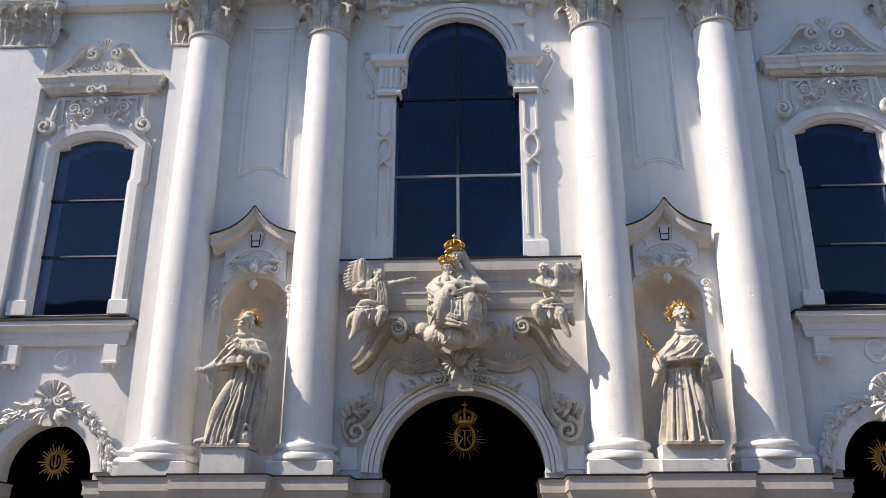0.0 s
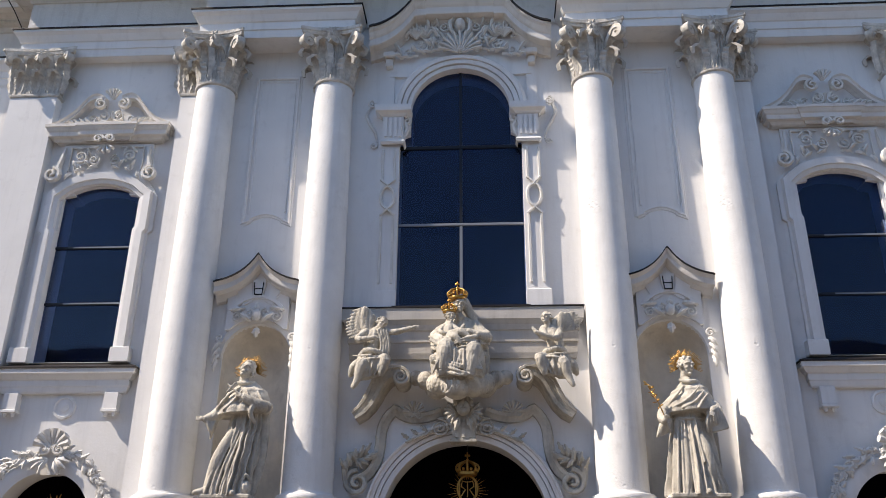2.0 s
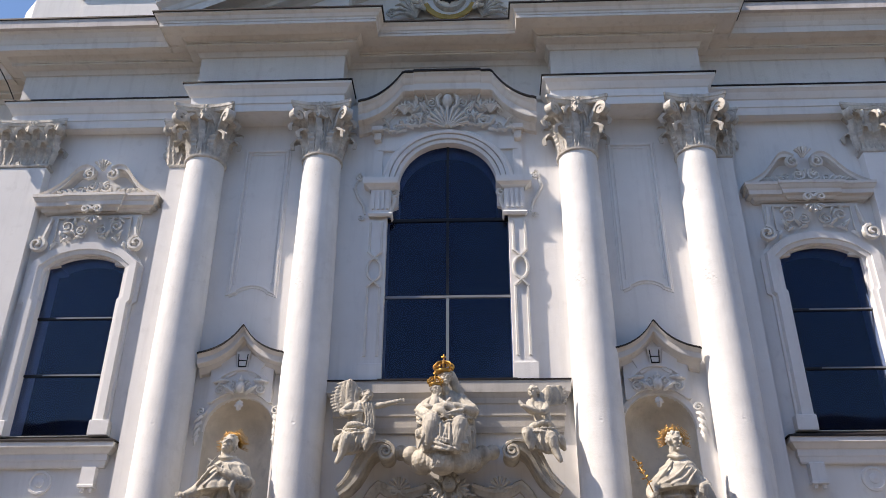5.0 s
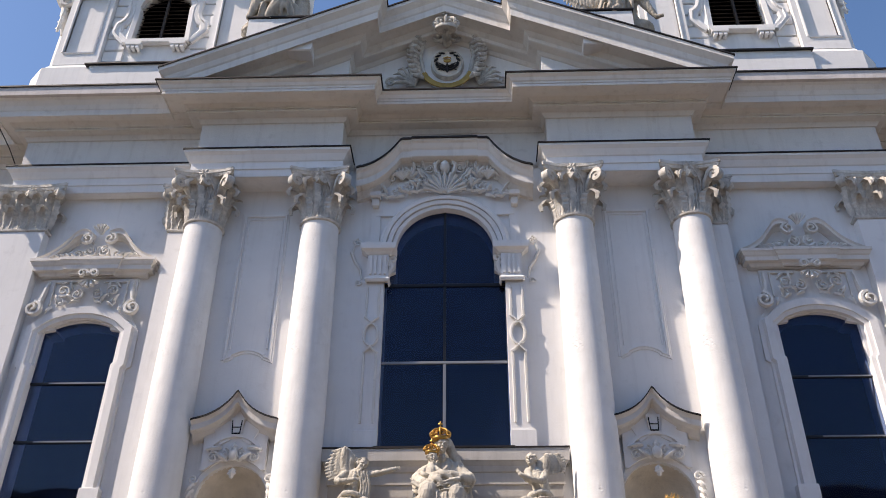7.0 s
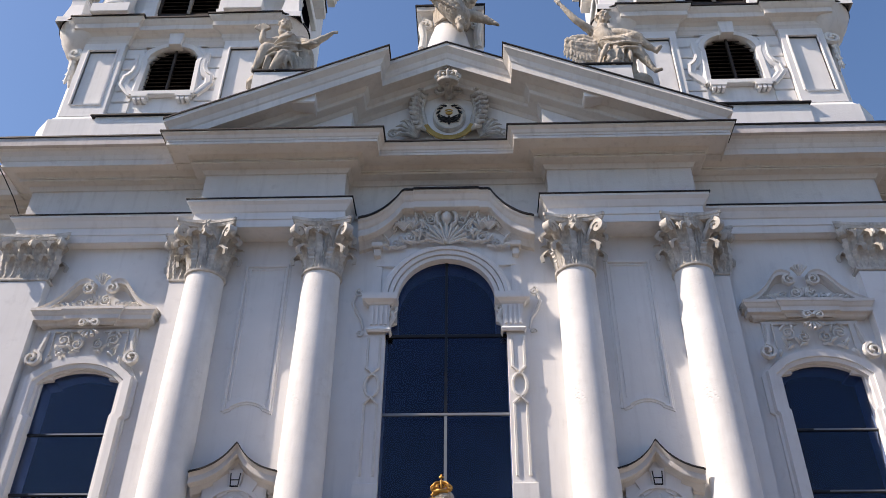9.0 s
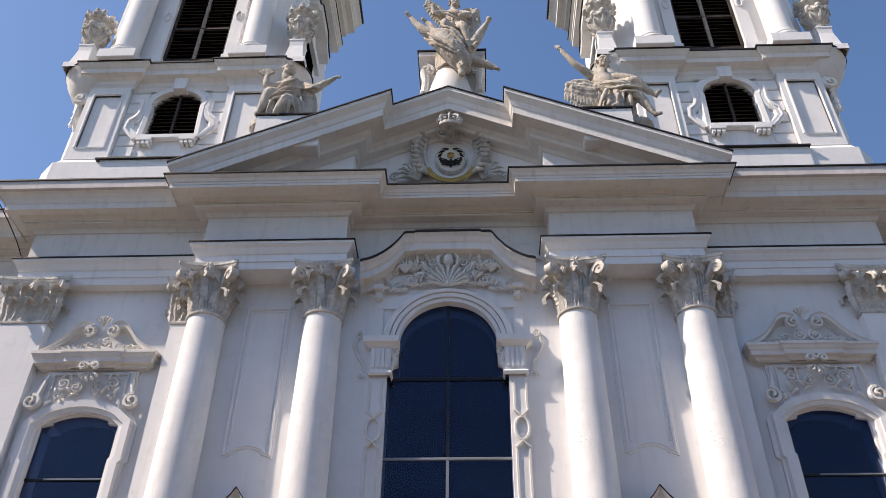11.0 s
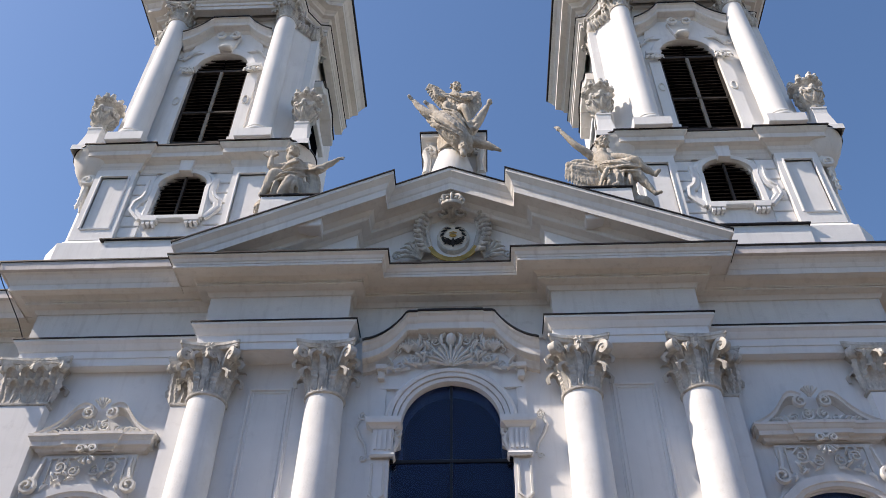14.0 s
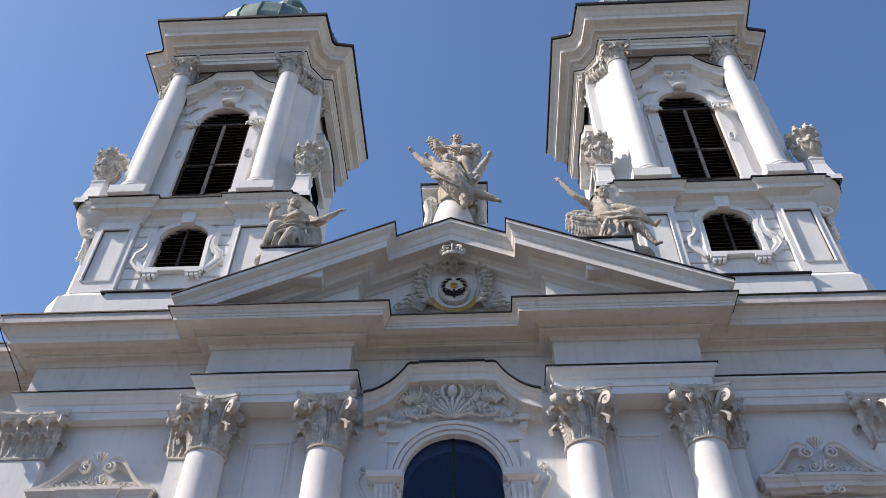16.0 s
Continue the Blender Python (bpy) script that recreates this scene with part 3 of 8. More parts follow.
for s in (-1, 1):
    def way(p):
        p = [(s * x, y) for x, y in p]
        return p if s < 0 else p[::-1]
    blk = way([(5.97, 0.1), (5.97, -0.6), (2.42, -0.6), (2.42, 0.02)])
    o = Shape().sweep(blk, ARCHITRAVE)
    a, b = sorted((s * 2.42, s * 5.97))
    o.box(a + 0.01, b - 0.01, -0.59, 0.1, 13.80, 14.5)
    o.ob("architrave", PLASTER, ent)
    Shape().sweep(blk, ARCH_FLASH).ob("flashing", FLASH, ent, "dark sheet-metal edging")
    sd = way([(10.5, 1.2), (10.5, -0.07), (5.95, -0.07)])
    o = Shape().sweep(sd, ARCHITRAVE)
    a, b = sorted((s * 5.95, s * 10.5))
    o.box(a, b, -0.06, 0.3, 13.80, 14.5)
    o.ob("architrave", PLASTER, ent)
    Shape().sweep(sd, ARCH_FLASH).ob("flashing", FLASH, ent, "dark sheet-metal edging")
    sd2 = way([(10.5, 1.0), (10.5, -0.07), (5.6, -0.07)])
    Shape().sweep(sd2, SIDE_CORNICE).ob("side_cornice", CORNICE, ent)
    Shape().sweep(sd2, GUTTER_TOP).ob("gutter", GUTTER, ent, "stained grey plaster gutter course")
    Shape().sweep(sd2, GUTTER_FLASH).ob("flashing", FLASH, ent, "dark sheet-metal edging")
    bk = way([(16, 1.0), (10.5, 1.0)])
    Shape().sweep(bk, ARCHITRAVE).ob("architrave", PLASTER, ent)
    Shape().sweep(bk, ARCH_FLASH).ob("flashing", FLASH, ent, "dark sheet-metal edging")
    Shape().sweep(bk, SIDE_CORNICE).ob("side_cornice", CORNICE, ent)
    Shape().sweep(bk, GUTTER_TOP).ob("gutter", GUTTER, ent, "stained grey plaster gutter course")
    Shape().sweep(bk, GUTTER_FLASH).ob("flashing", FLASH, ent, "dark sheet-metal edging")
full = [(-5.93, 0.1), (-5.93, -0.6), (-2.45, -0.6), (-2.45, -0.08), (2.45, -0.08), (2.45, -0.6), (5.93, -0.6), (5.93, 0.1)]
Shape().sweep(full, FRIEZE_CORNICE).ob("cornice", CORNICE, ent)
Shape().sweep(full, CORN_FLASH).ob("flashing", FLASH, ent, "dark sheet-metal edging")

# ---- broken pediment ----
ped = empty("pediment", "white triangular pediment with recessed middle and dark metal edge", "pediment", kind="structure")
SLOPE, APEX = 0.463, 19.66
RAKE = [(0, -1.02), (0.04, -1.0), (0.10, -0.92), (0.30, -0.90), (0.32, -0.88), (0.32, -0.78), (0.36, -0.74), (0.42, -0.66), (0.74, -0.64), (0.74, -0.68), (0.77, -0.68), (0.77, -0.46), (0.80, -0.42), (0.84, -0.28), (0.94, -0.16), (0.96, -0.14), (0.96, -0.02), (-0.02, 0.0)]
RAKE_FLASH = [(0.94, -0.025), (0.99, -0.025), (0.99, 0.015), (-0.02, 0.03)]


def top_at(x):
    return APEX - SLOPE * abs(x)


def rake(profile, s):
    """One sloping cornice arm, mitred back to the recessed middle."""
    k = len(profile)
    sh = Shape()
    rows = []
    rows.append([(s * (5.93 + o), -0.6 - o) for o, h in profile])
    rows.append([(s * (2.45 - o), -0.6 - o) for o, h in profile])
    rows.append([(s * (2.45 - o), -0.08 - o) for o, h in profile])
    rows.append([(0, -0.08 - o) for o, h in profile])
    v = []
    for row in rows:
        for (x, y), (o, h) in zip(row, profile):
            v.append((x, y, top_at(x) + h))
    # the return at the outer end
    for (o, h) in profile:
        x = 5.93 + o
        v.append((s * x, 0.9, top_at(x) + h))
    f = []
    for a, b in ((0, 1), (1, 2), (2, 3), (4, 0)):
        for j in range(k - 1):
            f.append((a * k + j, b * k + j, b * k + j + 1, a * k + j + 1))
    return sh.add(v, f)


for s in (-1, 1):
    rake(RAKE, s).ob("raking_cornice", CORNICE, ped)
    rake(RAKE_FLASH, s).ob("flashing", FLASH, ped, "dark sheet-metal edging")
    Shape().slab([(s * 2.45, 16.04), (s * 5.93, 16.04), (s * 5.93, top_at(5.93) - 0.9), (s * 2.45, top_at(2.45) - 0.9)], -0.6, 0.5).ob("tympanum_wing", PLASTER, ped)
Shape().slab([(-2.6, 16.04), (2.6, 16.04), (2.6, top_at(2.6) - 0.85), (0, APEX - 0.85), (-2.6, top_at(2.6) - 0.85)], -0.08, 0.5).ob("tympanum", PLASTER, ped)
Shape().slab([(-6.9, 16.3), (6.9, 16.3), (6.9, 16.42), (0, APEX - 0.02), (-6.9, 16.42)], -0.06, 0.95).ob("backing", PLASTER, ped)


# ---- the great window over the portal ----
def pane(outline, y, parent):
    o = Shape().slab(outline, y, y + 0.012).ob("pane", GLASS, parent, "dark reflecting window glass")
    o.visible_shadow = False
    return o


def hood(path, profile, y0=0.0):
    """A moulded hood along an (x, z) line; profile: (forward, rise)."""
    k = len(profile)
    v = [(x, y0 - o, z + h) for x, z in path for o, h in profile]
    f = [(i * k + j, (i + 1) * k + j, (i + 1) * k + j + 1, i * k + j + 1) for i in range(len(path) - 1) for j in range(k - 1)]
    n = len(path) - 1
    f += [tuple(range(k)), tuple(reversed(range(n * k, n * k + k)))]
    return Shape().add(v, f)


def curve(p0, p1, p2, n=10):
    return [((1 - t) ** 2 * p0[0] + 2 * t * (1 - t) * p1[0] + t * t * p2[0], (1 - t) ** 2 * p0[1] + 2 * t * (1 - t) * p1[1] + t * t * p2[1]) for t in (i / n for i in range(n + 1))]


win = empty("window_1", "tall arched dark window over the portal", "window", kind="structure")
GY = 0.12
for sx in (-1, 1):
    a, b = sorted((sx * 0.03, sx * 1.345))
    pane([(a, 7.40), (b, 7.40), (b, 9.28), (a, 9.28)], GY, win)
    pane([(a, 9.34), (b, 9.34), (b, 11.16), (a, 11.16)], GY, win)
    up = [(sx * 0.03, 11.24), (sx * 1.34, 11.24), (sx * 1.34, 11.4), (sx * 1.11, 11.5), *[(sx * x, z) for x, z in arc(0, 12.06, 1.11, 0, 88, 12)], (sx * 0.03, 13.17)]
    pane(up, GY, win)
Shape().box(-1.345, 1.345, GY - 0.03, GY + 0.04, 9.28, 9.34, bevel=0.008).ob("transom", FRAMEGREY, win, "thin grey glazing bar")
Shape().box(-1.345, 1.345, GY - 0.03, GY + 0.04, 11.16, 11.24, bevel=0.008).ob("transom", FRAMEDARK, win)
Shape().box(-0.03, 0.03, GY - 0.03, GY + 0.04, 7.40, 9.28, bevel=0.008).ob("mullion", FRAMEGREY, win, "thin grey glazing bar")
Shape().box(-0.03, 0.03, GY - 0.03, GY + 0.04, 9.34, 11.16, bevel=0.008).ob("mullion", FRAMEDARK, win)
Shape().box(-0.03, 0.03, GY - 0.03, GY + 0.04, 11.24, 13.17, bevel=0.008).ob("mullion", FRAMEDARK, win)
Shape().box(-1.40, 1.40, -0.18, GY + 0.05, 7.33, 7.395).ob("sill_flashing", FLASH, win)
# flat sheet painted dark in place of the room behind the panes
Shape().box(-1.5, 1.5, 0.62, 0.66, 7.2, 13.4).ob("interior_sheet", NAVY_DARK, win, "navy sheet painted for the dark interior behind the glass")

sur = empty("window_surround", "white moulded window surround with fluted imposts and curved hood", "window surround", kind="structure")
for sx in (-1, 1):
    def X(a, b):
        return sorted((sx * a, sx * b))
    a, b = X(1.345, 1.80)
    o = Shape().box(a, b, -0.09, 0.0, 7.72, 11.2)
    a, b = X(1.40, 1.74)
    o.ob("jamb_strip", PLASTER, sur)
    r = Shape()
    r.band([(sx * 1.44, 7.9), (sx * 1.44, 9.45)], [(-0.03, -0.09), (-0.02, -0.125), (0.02, -0.125), (0.03, -0.09)])
    r.band([(sx * 1.70, 7.9), (sx * 1.70, 9.45)], [(-0.03, -0.09), (-0.02, -0.125), (0.02, -0.125), (0.03, -0.09)])
    r.band([(sx * 1.44, 10.3), (sx * 1.44, 11.05)], [(-0.03, -0.09), (-0.02, -0.125), (0.02, -0.125), (0.03, -0.09)])
    r.band([(sx * 1.70, 10.3), (sx * 1.70, 11.05)], [(-0.03, -0.09), (-0.02, -0.125), (0.02, -0.125), (0.03, -0.09)])
    ring = [(sx * 1.57 + 0.15 * math.cos(t), -0.13, 9.88 + 0.26 * math.sin(t)) for t in np.linspace(0, 2 * math.pi, 21)]
    r.tube(ring, 0.035, 6)
    for dz in (-0.36, 0.36):
        r.tube([(sx * 1.42, -0.12, 9.88 + dz * 1.2), (sx * 1.57, -0.14, 9.88 + dz * 0.8), (sx * 1.72, -0.12, 9.88 + dz * 1.2)], 0.035, 6)
    r.ob("strip_moulding", STUCCO, sur, smooth=True)
    a, b = X(1.33, 1.84)
    Shape().box(a, b, -0.15, 0.0, 7.34, 7.74, bevel=0.015).ob("strip_base", PLASTER, sur)
    a, b = X(1.26, 1.72)
    blk = Shape().box(a, b, -0.16, 0.10, 11.28, 11.95)
    blk.sweep([(a, 0.1), (a, -0.16), (b, -0.16), (b, 0.1)], [(0, 11.16), (0.02, 11.17), (0.05, 11.22), (0.02, 11.27), (0, 11.28)])
    blk.sweep([(a - 0.02, 0.1), (a - 0.02, -0.16), (b + 0.02, -0.16), (b + 0.02, 0.1)], [(0, 11.86), (0.03, 11.88), (0.06, 11.92), (0.14, 11.96), (0.15, 12.02), (0.15, 12.11), (0, 12.12)])
    blk.box(a, b, -0.18, 0.1, 11.95, 12.115)
    blk.ob("impost", PLASTER, sur)
    fl = Shape()
    for i in range(4):
        xx = a + 0.07 + i * (b - a - 0.14) / 3
        fl.box(xx - 0.028, xx + 0.028, -0.195, -0.15, 11.34, 11.84, bevel=0.012)
    fl.ob("flutes", PLASTER, sur)
    sc = Shape()
    sc.scroll(sx * 1.20, 11.80, 0.02, 0.09, 1.2, sx, math.pi / 2, 0.9)
    sc.tube([(sx * 1.24, -0.06, 11.7), (sx * 1.18, -0.06, 11.58), (sx * 1.26, -0.06, 11.4), (sx * 1.3, -0.06, 11.25)], [0.08, 0.07, 0.06, 0.05], 8)
    sc.scroll(sx * 1.98, 12.28, 0.0, 0.11, 1.4, -sx, math.pi / 2, 0.45)
    sc.tube([(sx * 2.05, -0.03, 12.2), (sx * 2.12, -0.03, 12.0), (sx * 2.02, -0.03, 11.75), (sx * 1.9, -0.03, 11.55), (sx * 1.85, -0.03, 11.3)], [0.03, 0.04, 0.04, 0.035, 0.02], 6)
    sc.scroll(sx * 1.93, 11.22, 0.0, 0.08, 1.2, sx, 0, 0.45)
    sc.ob("side_scroll", STUCCO, sur, smooth=True)
    a, b = X(1.5, 1.72)
    Shape().slab([(a, 12.1), (b, 12.1), (b, 13.3), (a, 13.3)], -0.05, 0.0).ob("spandrel_strip", PLASTER, sur)
arch = Shape()
arch.band(arc(0, 12.06, 1.30, 0, 180, 36), [(0.19, 0.0), (0.185, -0.08), (0.10, -0.09), (0.098, -0.03), (0.080, -0.03), (0.078, -0.13), (-0.02, -0.135), (-0.022, -0.08), (-0.036, -0.08), (-0.038, -0.17), (-0.12, -0.18), (-0.16, -0.12), (-0.20, -0.10), (-0.21, 0.0)])
arch.ob("archivolt", PLASTER, sur, smooth=True)
path = [(-2.07, 14.02), (-1.98, 14.06), *curve((-1.93, 14.06), (-1.42, 14.22), (-1.06, 14.84), 10), (-1.0, 14.87), (-0.8, 14.87), (-0.78, 14.9)]
path = path + mirror(path)
HOOD = [(0.0, -0.62), (0.10, -0.60), (0.14, -0.52), (0.20, -0.44), (0.40, -0.42), (0.41, -0.40), (0.41, -0.24), (0.45, -0.20), (0.50, -0.10), (0.56, -0.06), (0.57, 0.0), (0, 0.0)]
hood(path, HOOD).ob("hood", CORNICE, sur)
hood(path, [(0.55, -0.01), (0.61, -0.01), (0.61, 0.035), (0, 0.05)]).ob("flashing", FLASH, sur, "dark sheet-metal edging")
field = [(-1.62, 13.0), (-1.62, 13.7), *[(x * 0.92, z - 0.42) for x, z in path[2:-2]], (1.62, 13.7), (1.62, 13.0), *arc(0, 12.06, 1.50, 38, 142, 14)]
Shape().slab(field, -0.07, 0.0).ob("hood_field", PLASTER, sur)
for sx in (-1, 1):
    b = Shape().box(*sorted((sx * 1.50, sx * 1.75)), -0.28, 0.0, 13.42, 13.56, bevel=0.02)
    b.box(*sorted((sx * 1.54, sx * 1.70)), -0.2, 0.0, 13.2, 13.42, bevel=0.02)
    b.ob("hood_bracket", CORNICE, sur)


def stucco(name, parent, build, mat=STUCCO, label="", deep=1.0):
    s = Shape()
    build(s)
    y0 = max(p[1] for p in s.v)
    s.v = [(x, y0 + (y - y0) * deep, z) for x, y, z in s.v]
    return s.ob(name, mat, parent, label, True)


def fan(s, x, z, y, r, n=9, a0=15, a1=165, w=0.16):
    """A ribbed shell."""
    for i in range(n):
        a = radians(a0 + (a1 - a0) * i / (n - 1))
        s.tube([(x + 0.12 * r * math.cos(a), y - 0.02, z + 0.12 * r * math.sin(a)), (x + 0.6 * r * math.cos(a), y - 0.12 * r - 0.03, z + 0.6 * r * math.sin(a)), (x + r * math.cos(a), y - 0.18 * r - 0.02, z + r * math.sin(a))], [0.05 * r, w * r * 0.55, w * r * 0.8], 7)


def hood_relief(s):
    y = -0.07
    fan(s, 0, 13.54, y - 0.03, 0.50, 11, 5, 175, 0.10)
    s.ball((0, y - 0.04, 13.62), (0.08, 0.07, 0.08), 8)
    # oval boss with scrolled frame
    s.ball((0, y - 0.05, 14.30), (0.13, 0.12, 0.18), 10)
    for sx in (-1, 1):
        s.tube([(sx * 0.10, y - 0.05, 14.02), (sx * 0.22, y - 0.07, 14.15), (sx * 0.24, y - 0.08, 14.36), (sx * 0.10, y - 0.07, 14.55), (0, y - 0.06, 14.62)], [0.03, 0.045, 0.05, 0.045, 0.03], 7)
        s.scroll(sx * 0.38, 14.25, y, 0.13, 1.5, sx, radians(90), 0.36)
        s.scroll(sx * 0.62, 14.38, y, 0.11, 1.4, -sx, radians(-90), 0.36)
        s.scroll(sx * 0.52, 13.98, y, 0.14, 1.5, -sx, radians(200 if sx > 0 else -20), 0.34)
        s.scroll(sx * 0.86, 13.72, y, 0.14, 1.5, sx, radians(60 if sx > 0 else 120), 0.34)
        s.scroll(sx * 1.18, 13.56, y, 0.11, 1.4, -sx, radians(90), 0.34)
        for k in range(7):
            a = radians(20 + 22 * k)
            s.leaf((sx * (0.80 + 0.05 * k % 0.1), 14.02), (sx * math.cos(a) * 0.8 + 0.2 * sx, math.sin(a)), 0.34, 0.12, y, 0.5, 3)
        for k in range(6):
            s.leaf((sx * (0.45 + 0.17 * k), 13.66 - 0.045 * k), (sx * (0.8 - 0.1 * k), -0.3 + 0.22 * (k % 3)), 0.26, 0.12, y, 0.6, 3)
        s.leaf((sx * 0.3, 14.6), (sx, 0.1), 0.4, 0.14, y, 0.5, 3)
        # sprays, buds and curls that fill the field
        rng = random.Random(31)
        for k in range(6):
            a = radians(35 + 20 * k)
            s.tube([(sx * 1.02, y - 0.02, 13.98), (sx * (1.02 + 0.16 * math.cos(a)), y - 0.08, 13.98 + 0.17 * math.sin(a)), (sx * (1.04 + 0.36 * math.cos(a)), y - 0.06, 14.0 + 0.38 * math.sin(a))], [0.025, 0.04, 0.008], 6)
        for k in range(16):
            x, z = rng.uniform(0.28, 1.35), rng.uniform(0, 1)
            z = 13.50 + z * (0.95 - 0.45 * (x - 0.28))
            d = rng.uniform(-0.6, 2.4)
            s.leaf((sx * x, z), (sx * math.cos(d), math.sin(d)), rng.uniform(0.18, 0.30), rng.uniform(0.08, 0.12), y - 0.02, 0.7, 3)
        for k in range(7):
            s.scroll(sx * rng.uniform(0.32, 1.30), rng.uniform(13.55, 14.05), y - 0.02, rng.uniform(0.05, 0.085), 1.3, rng.choice((-1, 1)), rng.uniform(0, 6), 0.4)
        s.leaf((sx * 1.35, 13.6), (sx * 0.6, 0.8), 0.3, 0.12, y, 0.5, 3)
    s.leaf((0, 14.58), (0, 1), 0.24, 0.2, y, 0.5, 3)


stucco("hood_relief", sur, hood_relief, label="stucco shell with scrolls and leaves", deep=1.5)

# ---- panels and niche gables between the columns ----
for sx in (-1, 1):
    cx = sx * 4.2
    st = Shape()
    prof = [(-0.05, 0.0), (-0.04, -0.045), (0.0, -0.05), (0.02, -0.025), (0.05, -0.02), (0.06, 0.0)]
    loop = [(cx - 0.50, 9.36), (cx - 0.50, 13.08), (cx + 0.50, 13.08), (cx + 0.50, 9.36), (cx + 0.36, 9.42), *curve((cx + 0.34, 9.46), (cx, 9.68), (cx - 0.34, 9.46), 8), (cx - 0.36, 9.42), (cx - 0.50, 9.36)]
    st.band(loop, prof)
    inner = [(cx - 0.40, 9.62), (cx - 0.40, 12.98), (cx + 0.40, 12.98), (cx + 0.40, 9.62)]
    st.band(inner, [(-0.02, 0.0), (-0.015, -0.02), (0.015, -0.02), (0.02, 0.0)])
    o = st.ob("wall_panel", PLASTER)
    tagged(o, "white plaster wall panel with moulded frame", "wall panel", "panels between the columns", "structure")

    g = empty("niche_gable", "white ogee gable with dark metal edge over a statue niche", "gable", "niche gables", "structure")
    cx = sx * 4.15
    path = [(cx - 0.88, 7.86), *curve((cx - 0.84, 7.88), (cx - 0.30, 7.98), (cx - 0.03, 8.44), 9), (cx, 8.47)]
    path = path + [(2 * cx - x, z) for x, z in reversed(path[:-1])]
    hood(path, [(0.0, -0.36), (0.10, -0.34), (0.20, -0.22), (0.36, -0.20), (0.37, -0.18), (0.37, -0.08), (0.43, -0.02), (0.44, 0.0), (0, 0.0)]).ob("hood", CORNICE, g)
    hood(path, [(0.42, -0.005), (0.47, -0.005), (0.47, 0.025), (0, 0.035)]).ob("flashing", FLASH, g, "dark sheet-metal edging")
    body = [(cx - 0.64, 6.95), (cx - 0.64, 7.66), *[(cx + (x - cx) * 0.78, z - 0.25) for x, z in path[1:-1]], (cx + 0.64, 7.66), (cx + 0.64, 6.95), *arc(cx, NICHE_SPRING, 0.80, 45, 135, 10)]
    Shape().slab(body, -0.13, 0.0).ob("gable_field", PLASTER, g)
    k = Shape()
    k.slab([(cx - 0.09, 7.62), (cx + 0.09, 7.62), (cx + 0.14, 8.0), (cx - 0.14, 8.0)], -0.20, -0.1)
    k.slab([(cx - 0.30, 7.45), (cx - 0.12, 7.55), (cx - 0.17, 7.95), (cx - 0.45, 7.75)], -0.16, -0.1)
    k.slab([(cx + 0.30, 7.45), (cx + 0.12, 7.55), (cx + 0.17, 7.95), (cx + 0.45, 7.75)], -0.16, -0.1)
    k.ob("voussoirs", PLASTER, g)
    d = Shape()
    d.tube([(cx - 0.075, -0.205, 7.66), (cx - 0.095, -0.205, 7.94)], 0.011, 5)
    d.tube([(cx + 0.075, -0.205, 7.66), (cx + 0.095, -0.205, 7.94)], 0.011, 5)
    d.tube([(cx - 0.085, -0.205, 7.8), (cx + 0.085, -0.205, 7.8)], 0.011, 5)
    d.tube([(cx - 0.075, -0.205, 7.67), (cx + 0.075, -0.205, 7.67)], 0.016, 5)
    d.ob("open_joint", IRON, g, "dark joint lines of the keystone")
    k = Shape()
    k.band(arc(cx, 7.02, 0.62, 30, 150, 12), [(-0.05, -0.12), (-0.04, -0.19), (0.03, -0.19), (0.05, -0.12)])
    k.band(arc(sx * NICHE_X, NICHE_SPRING, 0.76, 0, 180, 22), [(0.06, 0.02), (0.05, -0.04), (-0.05, -0.05), (-0.08, -0.02), (-0.09, 0.0)])
    k.ob("arch_moulding", PLASTER, g)

    def relief(s, cx=cx):
        y = -0.13
        for q in (-1, 1):
            s.scroll(cx + q * 0.17, 7.27, y, 0.12, 1.5, q, radians(90), 0.36)
            s.scroll(cx + q * 0.40, 7.20, y, 0.11, 1.4, -q, radians(60), 0.36)
            s.leaf((cx + q * 0.1, 7.12), (q * 0.8, 0.5), 0.3, 0.14, y, 0.6, 3)
            s.leaf((cx + q * 0.25, 7.40), (q, -0.2), 0.32, 0.12, y, 0.6, 3)
            # leaf drops at the springing
            for k in range(4):
                s.leaf((cx + q * (0.70 + 0.02 * k), 6.72 - 0.13 * k), (q * (0.5 - 0.15 * k), -0.7), 0.26, 0.12, -0.06, 0.9, 3)
            s.scroll(cx + q * 0.74, 6.78, -0.05, 0.10, 1.3, q, 0, 0.5)
        s.ball((cx, y - 0.05, 7.24), (0.10, 0.09, 0.13), 8)
        s.leaf((cx, 7.0), (0, -1), 0.22, 0.2, -0.06, 0.6, 3)
        s.leaf((cx, 7.3), (0, 1), 0.2, 0.16, y, 0.6, 3)

    stucco("gable_relief", g, relief, label="stucco scrolls and leaf drops")

